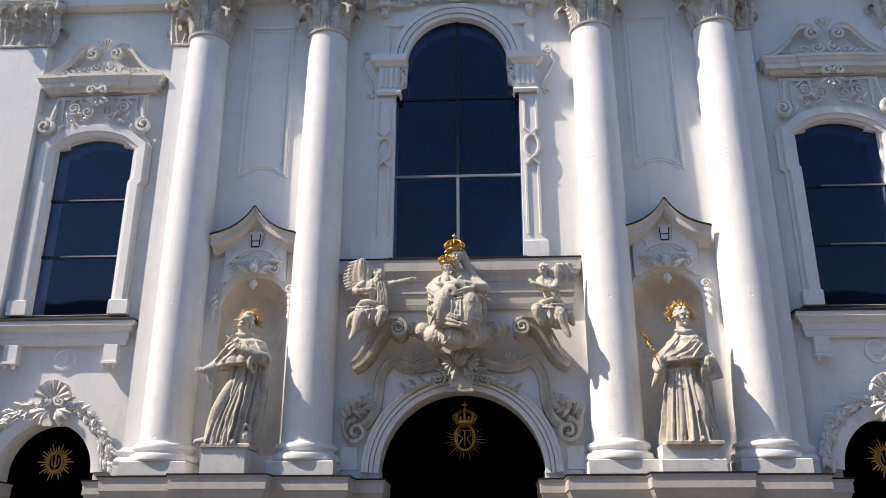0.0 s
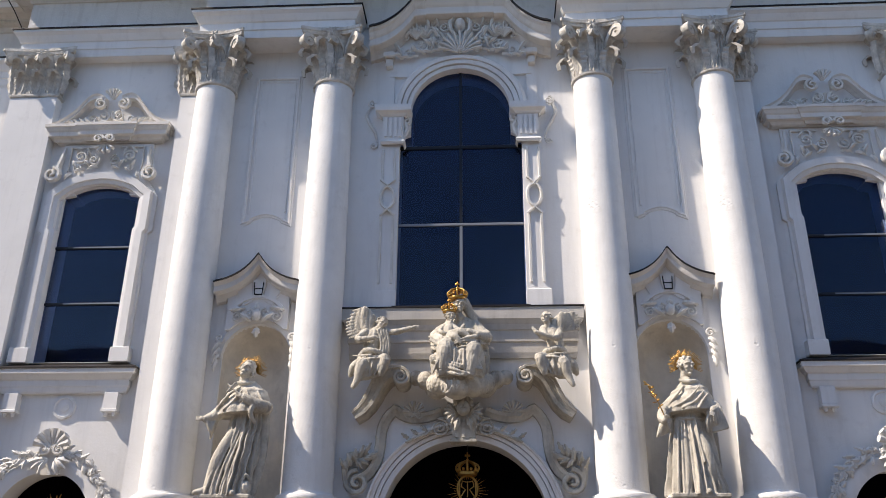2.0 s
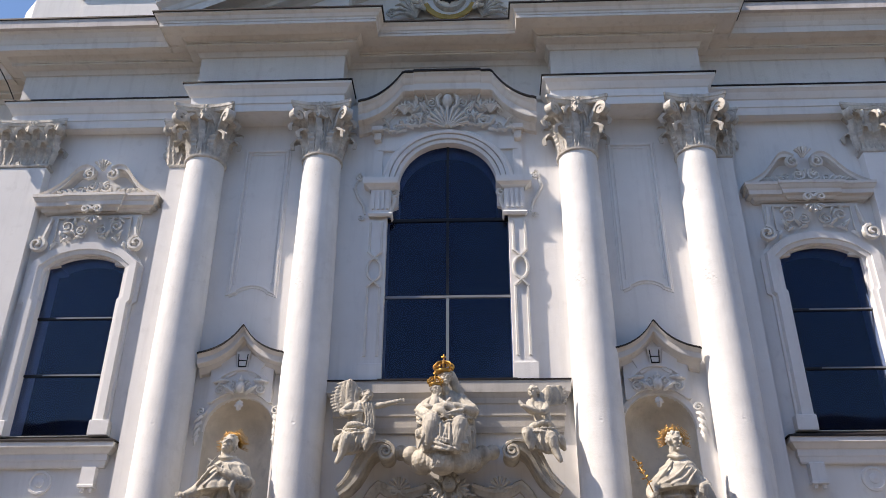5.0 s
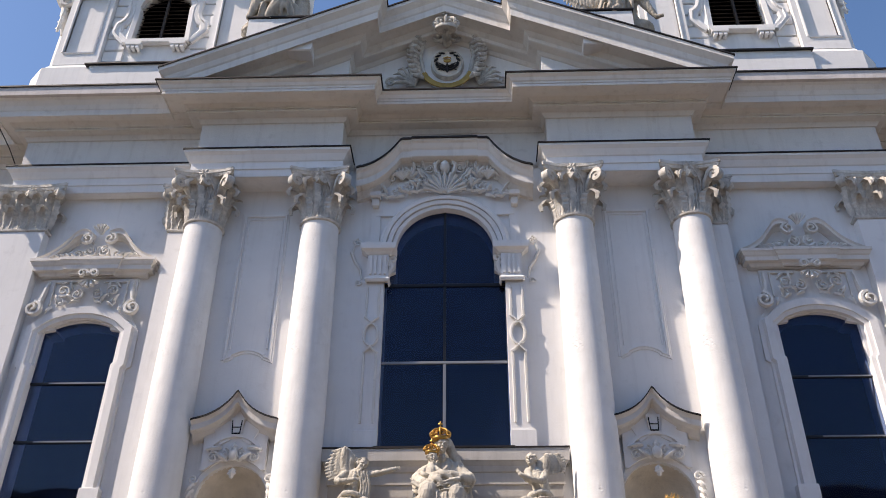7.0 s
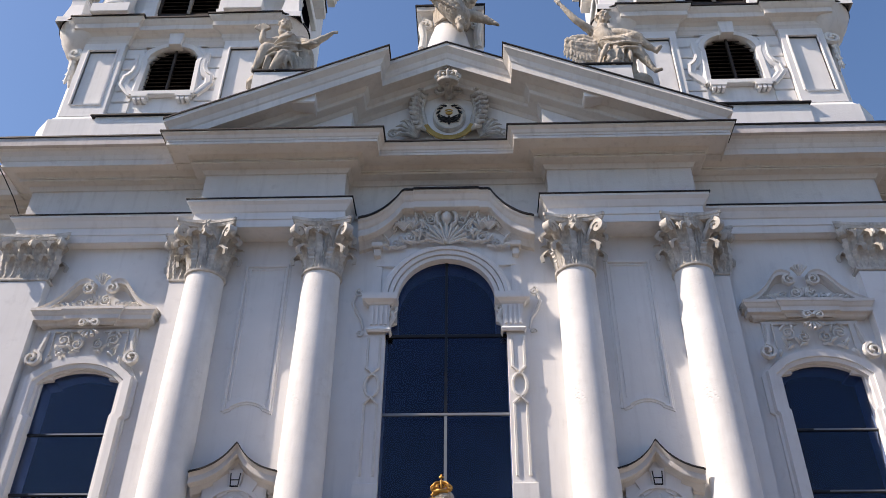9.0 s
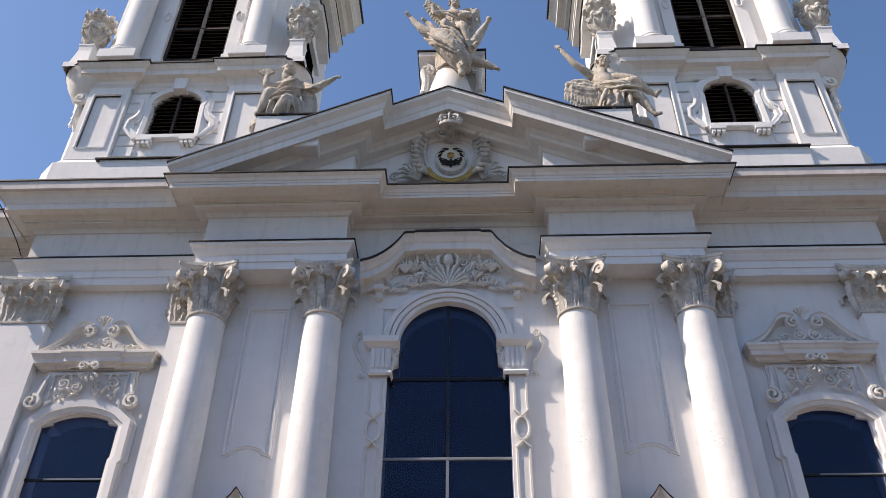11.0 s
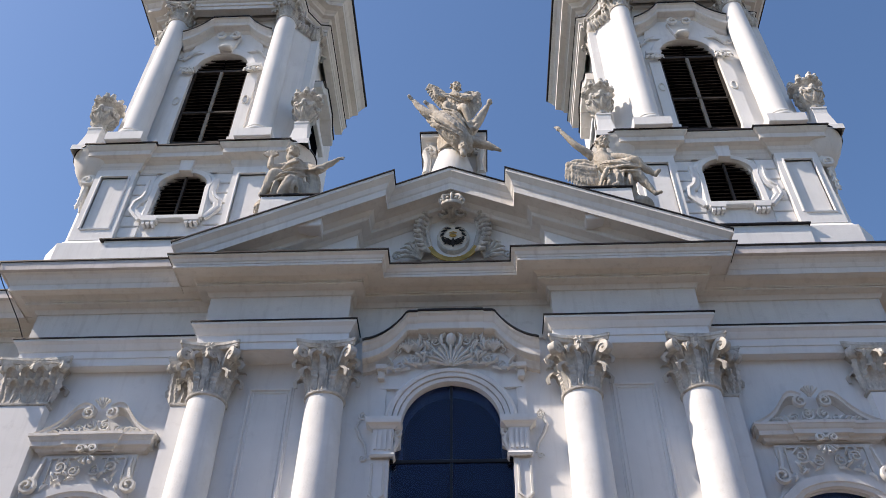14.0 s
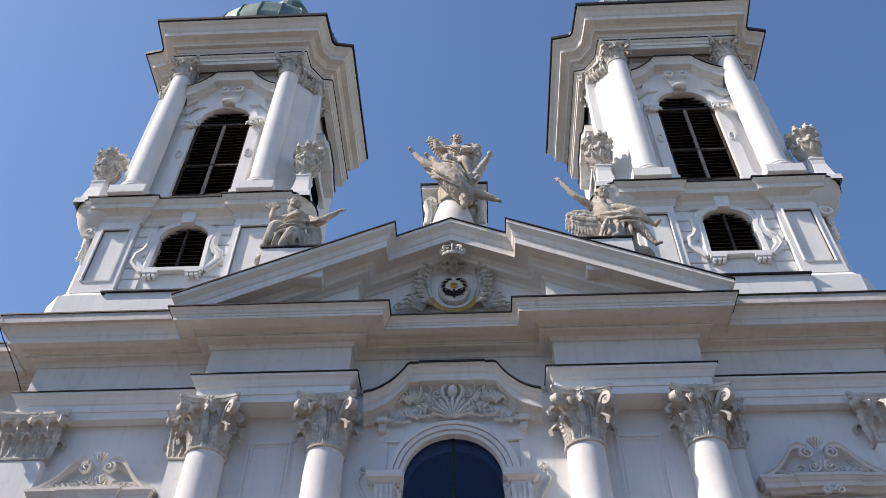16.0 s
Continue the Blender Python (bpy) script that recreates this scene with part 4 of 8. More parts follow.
# ---- side windows ----
for idx, sx in enumerate((-1, 1)):
    cx = sx * 8.03
    w = empty("window_%d" % (idx + 2), "tall dark side window with segmental head", "window", kind="structure")
    gy = 0.30
    for z0, z1 in ((6.40, 7.66), (7.72, 8.96)):
        pane([(cx - 0.86, z0), (cx + 0.86, z0), (cx + 0.86, z1), (cx - 0.86, z1)], gy, w)
    pane([(cx - 0.86, 9.02), (cx + 0.86, 9.02), (cx + 0.86, 10.2), (cx + 0.62, 10.24), *arc(cx, 9.0, 1.45, 64, 116, 10), (cx - 0.62, 10.24), (cx - 0.86, 10.2)], gy, w)
    for z in (7.66, 8.96):
        Shape().box(cx - 0.86, cx + 0.86, gy - 0.03, gy + 0.04, z, z + 0.06, bevel=0.008).ob("transom", FRAMEDARK, w)
        a, b = (cx - 0.45, cx + 0.86)
        Shape().box(a, b, gy - 0.04, gy - 0.028, z + 0.02, z + 0.05).ob("drip_bar", FRAMEGREY, w, "pale grey drip bar")
    # dark-painted sheet close behind the panes, no room modelled
    Shape().box(cx - 1.0, cx + 1.0, 0.75, 0.79, 6.2, 10.7).ob("interior_sheet", NAVY_DARK, w, "navy sheet painted for the dark interior behind the glass")

    s = empty("window_surround", "white moulded surround with scrolled pediment and sill", "window surround", kind="structure")
    fr = Shape()
    Y = 0.2
    out = [(cx - 1.00, 6.36), (cx - 1.00, 9.30), (cx - 1.06, 9.36), (cx - 1.06, 10.18), (cx - 0.78, 10.42), *arc(cx, 9.0, 1.62, 118, 62, 12), (cx + 0.78, 10.42), (cx + 1.06, 10.18), (cx + 1.06, 9.36), (cx + 1.00, 9.30), (cx + 1.00, 6.36)]
    fr.band(out, [(-0.14, Y), (-0.135, Y - 0.10), (-0.05, Y - 0.12), (-0.04, Y - 0.16), (0.12, Y - 0.17), (0.14, Y - 0.10), (0.16, Y - 0.02), (0.16, Y)])
    fr.ob("frame", PLASTER, s)
    o2 = [(cx - 1.20, 6.36), (cx - 1.20, 9.25), (cx - 1.30, 9.32), (cx - 1.30, 10.15), (cx - 1.05, 10.55), (cx - 1.05, 11.5), (cx + 1.05, 11.5), (cx + 1.05, 10.55), (cx + 1.30, 10.15), (cx + 1.30, 9.32), (cx + 1.20, 9.25), (cx + 1.20, 6.36)]
    holes = [[(cx - 1.0, 6.37), (cx + 1.0, 6.37), (cx + 1.0, 10.2), (cx + 0.7, 10.45), (cx, 10.62), (cx - 0.7, 10.45), (cx - 1.0, 10.2)]]
    Shape().slab(o2, Y - 0.07, Y, holes).ob("backing", PLASTER, s)
    for q in (-1, 1):
        Shape().box(cx + q * 1.06 - 0.2, cx + q * 1.06 + 0.2, Y - 0.2, Y, 6.34, 6.66, bevel=0.015).ob("frame_foot", PLASTER, s)
    sill = Shape().sweep([(cx - 1.28, 0.35), (cx - 1.28, 0.12), (cx + 1.28, 0.12), (cx + 1.28, 0.35)], [(0, 5.72), (0.02, 5.75), (0.04, 5.84), (0.06, 5.86), (0.06, 5.98), (0.10, 6.0), (0.16, 6.08), (0.20, 6.10), (0.20, 6.20), (0, 6.21)])
    sill.box(cx - 1.27, cx + 1.27, 0.13, 0.4, 5.72, 6.2)
    sill.ob("sill", PLASTER, s)
    Shape().sweep([(cx - 1.28, 0.35), (cx - 1.28, 0.12), (cx + 1.28, 0.12), (cx + 1.28, 0.35)], [(0.19, 6.195), (0.225, 6.195), (0.225, 6.225), (-0.1, 6.37)]).ob("sill_flashing", FLASH, s, "dark sheet-metal edging")
    for q in (-1, 1):
        b = Shape().box(cx + q * 1.03 - 0.14, cx + q * 1.03 + 0.14, 0.03, 0.2, 5.38, 5.73, bevel=0.015)
        b.box(cx + q * 1.03 - 0.16, cx + q * 1.03 + 0.16, 0.0, 0.2, 5.32, 5.38, bevel=0.01)
        for k in (-1, 1):
            b.lathe([(0.035, 5.24), (0.05, 5.32)], (cx + q * 1.03 + k * 0.08, 0.08, 0), 8)
        b.ob("bracket", PLASTER, s)
    m = Matrix.Translation((cx + 0.04, 0.2, 5.45)) @ Matrix.Rotation(math.pi / 2, 4, "X")
    ro = Shape().lathe([(0.24, 0.0), (0.235, 0.04), (0.19, 0.05), (0.17, 0.02), (0.10, 0.02), (0.09, 0.045), (0.04, 0.05), (0.0, 0.07)], n=24)
    ro.v = [tuple(m @ Vector(p)) for p in ro.v]
    ro.ob("roundel", PLASTER, s, smooth=True)
    # cornice and scrolled pediment
    c = Shape()
    cp = [(cx - 1.22, 0.25), (cx - 1.22, 0.05), (cx - 0.5, 0.05), (cx - 0.5, 0.0), (cx + 0.5, 0.0), (cx + 0.5, 0.05), (cx + 1.22, 0.05), (cx + 1.22, 0.25)]
    c.sweep(cp, [(0, 11.52), (0.03, 11.54), (0.05, 11.60), (0.14, 11.62), (0.14, 11.72), (0.17, 11.75), (0.20, 11.82), (0.22, 11.83), (0.22, 11.90), (-0.05, 11.92)])
    c.box(cx - 1.21, cx + 1.21, 0.06, 0.3, 11.52, 11.91)
    c.ob("cornice", CORNICE, s)
    for q in (-1, 1):
        arm = [(cx + q * 1.42, 11.93), *curve((cx + q * 1.38, 11.95), (cx + q * 0.95, 12.10), (cx + q * 0.70, 12.50), 8), *curve((cx + q * 0.64, 12.58), (cx + q * 0.46, 12.86), (cx + q * 0.20, 12.66), 8)]
        if q > 0:
            arm.reverse()
        hood(arm, [(0.0, -0.24), (0.08, -0.22), (0.14, -0.14), (0.26, -0.12), (0.26, -0.04), (0.30, 0.0), (0, 0.03)], 0.2).ob("pediment_arm", CORNICE, s)
    back = [(cx - 1.2, 11.9), (cx + 1.2, 11.9), (cx + 0.68, 12.4), (cx + 0.45, 12.66), (cx, 12.74), (cx - 0.45, 12.66), (cx - 0.68, 12.4)]
    Shape().slab(back, 0.14, 0.2).ob("pediment_field", PLASTER, s)

    def top(sh, cx=cx):
        y = 0.13
        for q in (-1, 1):
            sh.scroll(cx + q * 0.26, 12.46, y - 0.06, 0.15, 1.5, -q, radians(90), 0.45)
            sh.scroll(cx + q * 0.18, 12.15, y - 0.03, 0.16, 1.5, q, radians(90), 0.34)
            sh.scroll(cx + q * 0.46, 12.10, y - 0.02, 0.12, 1.4, -q, radians(30), 0.34)
            for k in range(4):
                sh.leaf((cx + q * (0.45 + 0.12 * k), 12.0), (q * 0.8, 0.6 - 0.1 * k), 0.26, 0.11, y - 0.02, 0.6, 3)
        fan(sh, cx, 11.98, y, 0.30, 7, 20, 160, 0.2)
        fan(sh, cx, 12.58, y - 0.08, 0.26, 5, 50, 130, 0.16)

    stucco("pediment_relief", s, top, label="stucco shell between two scrolls", deep=1.7)

    def frieze(sh, cx=cx):
        y = 0.13
        sh.band([(cx - 0.84, 10.80), (cx - 0.84, 11.40), (cx - 0.3, 11.40)], [(-0.02, 0.13), (-0.015, 0.10), (0.015, 0.10), (0.02, 0.13)])
        sh.band([(cx + 0.3, 11.40), (cx + 0.84, 11.40), (cx + 0.84, 10.80)], [(-0.02, 0.13), (-0.015, 0.10), (0.015, 0.10), (0.02, 0.13)])
        for q in (-1, 1):
            sh.scroll(cx + q * 0.24, 11.05, y, 0.14, 1.6, q, radians(90), 0.32)
            sh.scroll(cx + q * 0.56, 11.14, y, 0.15, 1.6, -q, radians(240), 0.32)
            sh.scroll(cx + q * 0.62, 10.86, y, 0.10, 1.4, q, radians(60), 0.32)
            sh.scroll(cx + q * 1.12, 10.66, y, 0.19, 1.5, q, radians(90), 0.5)
            sh.tube([(cx + q * 1.05, 0.1, 10.85), (cx + q * 1.0, 0.1, 11.1), (cx + q * 0.98, 0.12, 11.4)], [0.06, 0.05, 0.03], 6)
            for k in range(5):
                sh.leaf((cx + q * (0.16 + 0.15 * k), 10.92 - 0.03 * k * k * 0.3), (q * (1 - 0.2 * k), 0.7 if k % 2 else -0.5), 0.24, 0.11, y, 0.6, 3)
            sh.leaf((cx + q * 0.40, 11.2), (q * 0.3, 1), 0.2, 0.1, y, 0.5, 3)
            sh.leaf((cx + q * 0.7, 11.25), (q * -0.6, 0.6), 0.2, 0.1, y, 0.5, 3)
        # small bracket under the cornice
        sh.scroll(cx - 0.13, 11.48, 0.02, 0.11, 1.3, 1, 0, 0.6)
        sh.scroll(cx + 0.13, 11.48, 0.02, 0.11, 1.3, -1, math.pi, 0.6)
        fan(sh, cx, 11.42, 0.06, 0.26, 5, 215, 325, 0.2)

    stucco("frieze_relief", s, frieze, label="stucco scrollwork over the window", deep=1.6)


# ---- portal and side doors ----
def rays(parent, x, z, y, r0, r1, n, w, jitter=0.35, rng=random.Random(3)):
    for i in range(n):
        a = 2 * math.pi * i / n
        q = r1 * (1 - jitter * (i % 3) / 2 * (0.6 + 0.4 * rng.random()))
        Shape().tube([(x + r0 * math.cos(a), y, z + r0 * math.sin(a)), (x + q * math.cos(a), y - 0.01, z + q * math.sin(a))], [w, w * 0.35], 4, 0.5).ob("ray", GOLD, parent)


por = empty("portal", "round-arched portal with moulded archivolt and dark opening", "portal", kind="structure")
a = Shape()
a.band(arc(0.05, 3.17, 1.75, 0, 180, 40), [(0.20, 0.0), (0.195, -0.07), (0.10, -0.08), (0.098, -0.03), (0.084, -0.03), (0.082, -0.11), (0.02, -0.115), (0.018, -0.06), (0.004, -0.06), (0.0, -0.14), (-0.06, -0.145), (-0.08, -0.19), (-0.11, -0.20), (-0.13, -0.14), (-0.14, 0.0)])
a.ob("archivolt", PLASTER, por, smooth=True)
for sx in (-1, 1):
    x0, x1 = sorted((0.05 + sx * 1.55, 0.05 + sx * 2.25))
    Shape().box(x0, x1, -0.04, 0.5, 3.06, 3.22).ob("impost", PLASTER, por)
    x0, x1 = sorted((0.05 + sx * 1.97, 0.05 + sx * 2.3))
    Shape().box(x0, x1, -0.06, 0.1, 3.22, 3.66, bevel=0.01).ob("spandrel_block", PLASTER, por)
# sheet painted near-black for the shade in the doorway
Shape().box(-1.7, 1.8, 0.95, 1.0, 0, 4.9).ob("door_leaf", BLACK, por, "portal door with its shade painted near-black")
# shouldered hood over the portal, in grey stone
OUTER = [(1.95, 3.62), (1.92, 4.1), (1.72, 4.35), (1.60, 4.68), (1.58, 5.0)]
hoodline = [*curve((-1.98, 4.0), (-1.62, 4.10), (-1.60, 4.72), 6), *curve((-1.60, 4.78), (-1.58, 5.12), (-1.34, 5.30), 5), *curve((-1.28, 5.28), (-1.0, 5.02), (-0.42, 5.26), 7)]
STONE_BAND = [(-0.11, 0.0), (-0.10, -0.10), (-0.03, -0.12), (0.0, -0.16), (0.06, -0.17), (0.09, -0.10), (0.10, 0.0)]
for sx in (-1, 1):
    p = [(0.05 + x, z) for x, z in hoodline]
    if sx > 0:
        p = [(0.05 - x, z) for x, z in reversed(hoodline)]
    Shape().band(p, STONE_BAND).ob("hood_moulding", STATUE, por, "grey-beige stone moulding", True)
    # curled arm carrying a carved figure
    arm = [(1.12, 5.90), (1.24, 5.93), (1.38, 5.92), (1.52, 5.84), (1.63, 5.70), (1.72, 5.52), (1.81, 5.36), (1.93, 5.22), (2.08, 5.12)]
    sh = Shape()
    v, f = [], []
    prof = ((1.1, 0.0), (1.1, -0.60), (0.95, -0.66), (0.55, -0.66), (0.45, -0.62), (-0.2, -0.61), (-0.3, -0.66), (-0.8, -0.66), (-0.95, -0.60), (-1.0, -0.3), (-1.1, 0.0))
    m, last = len(prof), len(arm) - 1
    for i, (x, z) in enumerate(arm):
        t = i / last
        dx, dz = (arm[min(i + 1, last)][0] - arm[max(i - 1, 0)][0]), (arm[min(i + 1, last)][1] - arm[max(i - 1, 0)][1])
        L = math.hypot(dx, dz)
        h = 0.10 + 0.035 * math.sin(math.pi * t)
        nx, nz = -dz / L * h, dx / L * h
        for k, yy in prof:
            v.append((0.05 + sx * (x + nx * k), yy * (1 - 0.35 * t), z + nz * k))
    for i in range(last):
        for k in range(m - 1):
            f.append((i * m + k, i * m + k + 1, (i + 1) * m + k + 1, (i + 1) * m + k))
    f += [tuple(range(m)), tuple(range(last * m, last * m + m))]
    sh.add(v, f)
    # rolled end
    sh.slab([(0.05 + sx * 1.18 + 0.155 * math.cos(k * math.pi / 12), 5.81 + 0.155 * math.sin(k * math.pi / 12)) for k in range(24)], -0.60, 0.0)
    sh.scroll(0.05 + sx * 1.18, 5.81, -0.58, 0.165, 1.9, sx, radians(90), 0.42)
    sh.ob("curled_arm", STATUE, por, "curled stone pediment arm", True)
    sc = Shape()
    sc.scroll(0.05 + sx * 2.0, 3.92, -0.05, 0.24, 1.6, -sx, radians(90), 0.42)
    sc.tube([(0.05 + sx * 2.22, -0.12, 3.95), (0.05 + sx * 2.24, -0.13, 4.2), (0.05 + sx * 2.12, -0.14, 4.42), (0.05 + sx * 1.9, -0.12, 4.46), (0.05 + sx * 1.74, -0.10, 4.36)], [0.06, 0.075, 0.08, 0.07, 0.05], 7)
    for k in range(5):
        sc.leaf((0.05 + sx * (2.2 - 0.08 * k), 4.15 + 0.07 * k), (sx * (0.5 - 0.25 * k), 0.8), 0.26, 0.12, -0.16, 0.7, 3)
        sc.leaf((0.05 + sx * (2.05 - 0.06 * k), 4.35), (-sx * (0.4 + 0.1 * k), 0.25 * (k - 2)), 0.24, 0.10, -0.16, 0.7, 3)
    sc.ob("side_scroll", STATUE, por, "stone scroll with leaves", True)
    sc = Shape()
    fan(sc, 0.05 + sx * 0.95, 5.22, -0.12, 0.22, 7, 10, 170, 0.2)
    sc.scroll(0.05 + sx * 0.86, 5.18, -0.12, 0.08, 1.2, sx, 0, 0.4)
    sc.scroll(0.05 + sx * 1.04, 5.18, -0.12, 0.08, 1.2, -sx, math.pi, 0.4)
    sc.ob("shell_flower", STATUE, por, smooth=True)
    sc = Shape()
    sc.scroll(0.05 + sx * 0.45, 4.92, -0.13, 0.17, 1.9, sx, radians(90), 0.30)
    sc.tube([(0.05 + sx * 0.5, -0.16, 5.09), (0.05 + sx * 0.34, -0.16, 5.12), (0.05 + sx * 0.24, -0.17, 5.2)], [0.03, 0.03, 0.03], 6)
    for k in range(6):
        sc.leaf((0.05 + sx * (0.58 + 0.09 * k), 4.88 - 0.035 * k), (sx * 0.9, (0.7 if k % 2 else -0.55)), 0.2, 0.10, -0.16, 0.6, 3)
    sc.tube([(0.05 + sx * 0.58, -0.18, 4.86), (0.05 + sx * 0.8, -0.18, 4.78), (0.05 + sx * 1.1, -0.16, 4.64)], [0.035, 0.03, 0.015], 6)
    sc.ob("arch_scroll", STATUE, por, "stone scroll and leaf spray on the arch", True)
key = Shape()
key.slab([(-0.15, 4.66), (0.25, 4.66), (0.33, 5.2), (-0.23, 5.2)], -0.34, -0.02)
key.box(-0.20, 0.30, -0.38, -0.1, 4.62, 4.68, bevel=0.01)
for k in range(3):
    key.box(-0.11 + 0.13 * k, -0.05 + 0.13 * k, -0.36, -0.3, 4.70, 5.02, bevel=0.015)
key.ob("keystone", STATUE, por, "fluted stone keystone", True)
boss = Shape()
boss.ball((0.05, -0.42, 5.26), (0.135, 0.13, 0.16), 14)
boss.ball((0.05, -0.52, 5.18), (0.08, 0.06, 0.07), 10)
boss.tube([(0.05, -0.54, 5.29), (0.05, -0.57, 5.23)], [0.014, 0.024], 6)
rng = random.Random(14)
for k in range(26):
    a = 0.25 * k
    q = 0.13 + 0.03 * (k % 2)
    boss.ball((0.05 + q * math.cos(a), -0.44 + 0.05 * rng.uniform(-1, 1), 5.32 + 0.10 * abs(math.sin(a)) + rng.uniform(-0.03, 0.03)), 0.042, 6)
for q in (-1, 1):
    boss.ball((0.05 + q * 0.055, -0.535, 5.20), (0.035, 0.03, 0.032), 7)
    for k in range(5):
        boss.leaf((0.05 + q * 0.14, 5.18), (q * math.cos(k * 0.5 - 1.2), math.sin(k * 0.5 - 1.2)), 0.24, 0.13, -0.36, 0.5, 4)
    boss.leaf((0.05 + q * 0.08, 5.1), (q * 0.3, -1), 0.28, 0.14, -0.36, 0.6, 3)
boss.ob("key_boss", STATUE, por, "carved child's head among leaves", True)
# apron under the great window
ap = Shape().sweep([(-2.2, 0.0), (-2.2, -0.05), (2.25, -0.05), (2.25, 0.0)], [(0, 6.30), (0.02, 6.31), (0.04, 6.42), (0.04, 6.62), (0.07, 6.64), (0.07, 6.86), (0.10, 6.88), (0.12, 6.98), (0.17, 7.06), (0.19, 7.08), (0.19, 7.32), (0, 7.335)])
ap.ob("window_apron", LEDGE, sur, "beige stone moulded apron under the window")
Shape().sweep([(-2.2, 0.0), (-2.2, -0.05), (2.25, -0.05), (2.25, 0.0)], [(0.18, 7.325), (0.21, 7.325), (0.21, 7.35), (0, 7.36)]).ob("flashing", FLASH, sur, "dark sheet-metal edging")

em = empty("gilded_emblem", "gilded crowned monogram with rays hung in the portal arch", "emblem")
rays(em, 0.1, 3.84, 0.42, 0.22, 0.40, 34, 0.005)
s = Shape()
for q in (-1, 1):
    s.tube([(0.1 + q * 0.02, 0.38, 4.0), (0.1 + q * 0.10, 0.38, 4.02), (0.1 + q * 0.12, 0.38, 3.92), (0.1 + q * 0.04, 0.38, 3.86), (0.1 + q * 0.12, 0.38, 3.74)], 0.012, 5)
    s.tube([(0.1 + q * 0.15, 0.38, 4.0), (0.1 + q * 0.15, 0.38, 3.74)], 0.012, 5)
s.tube([(0.1 + 0.19 * math.cos(t), 0.40, 3.88 + 0.24 * math.sin(t)) for t in np.linspace(0, 2 * math.pi, 25)], 0.022, 6)
s.tube([(0.1, 0.38, 4.02), (0.1, 0.38, 3.72)], 0.012, 5)
s.ob("monogram", GOLD, em)


def crown(s, x, y, z, r):
    """An arched crown with a cross."""
    s.lathe([(r * 0.8, 0), (r * 0.86, 0.05 * r), (r * 0.86, 0.3 * r), (r * 0.8, 0.36 * r)], (x, y, z), 16)
    for i in range(8):
        a = i * math.pi / 4
        pts = []
        for t in np.linspace(0, 1, 7):
            q = r * (0.84 + 0.34 * math.sin(t * math.pi * 0.62)) * (1 - t ** 3 * 0.86)
            pts.append((x + q * math.cos(a), y + q * math.sin(a), z + r * (0.32 + 0.95 * t)))
        s.tube(pts, [0.10 * r] * 7, 5)
        s.ball((x + r * 0.88 * math.cos(a + 0.39), y + r * 0.88 * math.sin(a + 0.39), z + r * 0.5), r * 0.14, 6)
    s.ball((x, y, z + r * 1.32), r * 0.17, 8)
    s.box(x - r * 0.06, x + r * 0.06, y - r * 0.06, y + r * 0.06, z + r * 1.4, z + r * 2.05)
    s.box(x - r * 0.24, x + r * 0.24, y - r * 0.06, y + r * 0.06, z + r * 1.68, z + r * 1.84)


s = Shape()
crown(s, 0.1, 0.42, 4.12, 0.22)
s.ob("crown", GOLD, em, smooth=True)
s = Shape()
s.tube([(0.1, 0.44, 4.5), (0.1, 0.50, 4.72)], 0.008, 4)
s.ob("hanger", IRON, em)
Shape().tube([(0.0, 0.46, 3.86), (0.0, 0.95, 3.9)], 0.008, 4).ob("bracket", IRON, em)

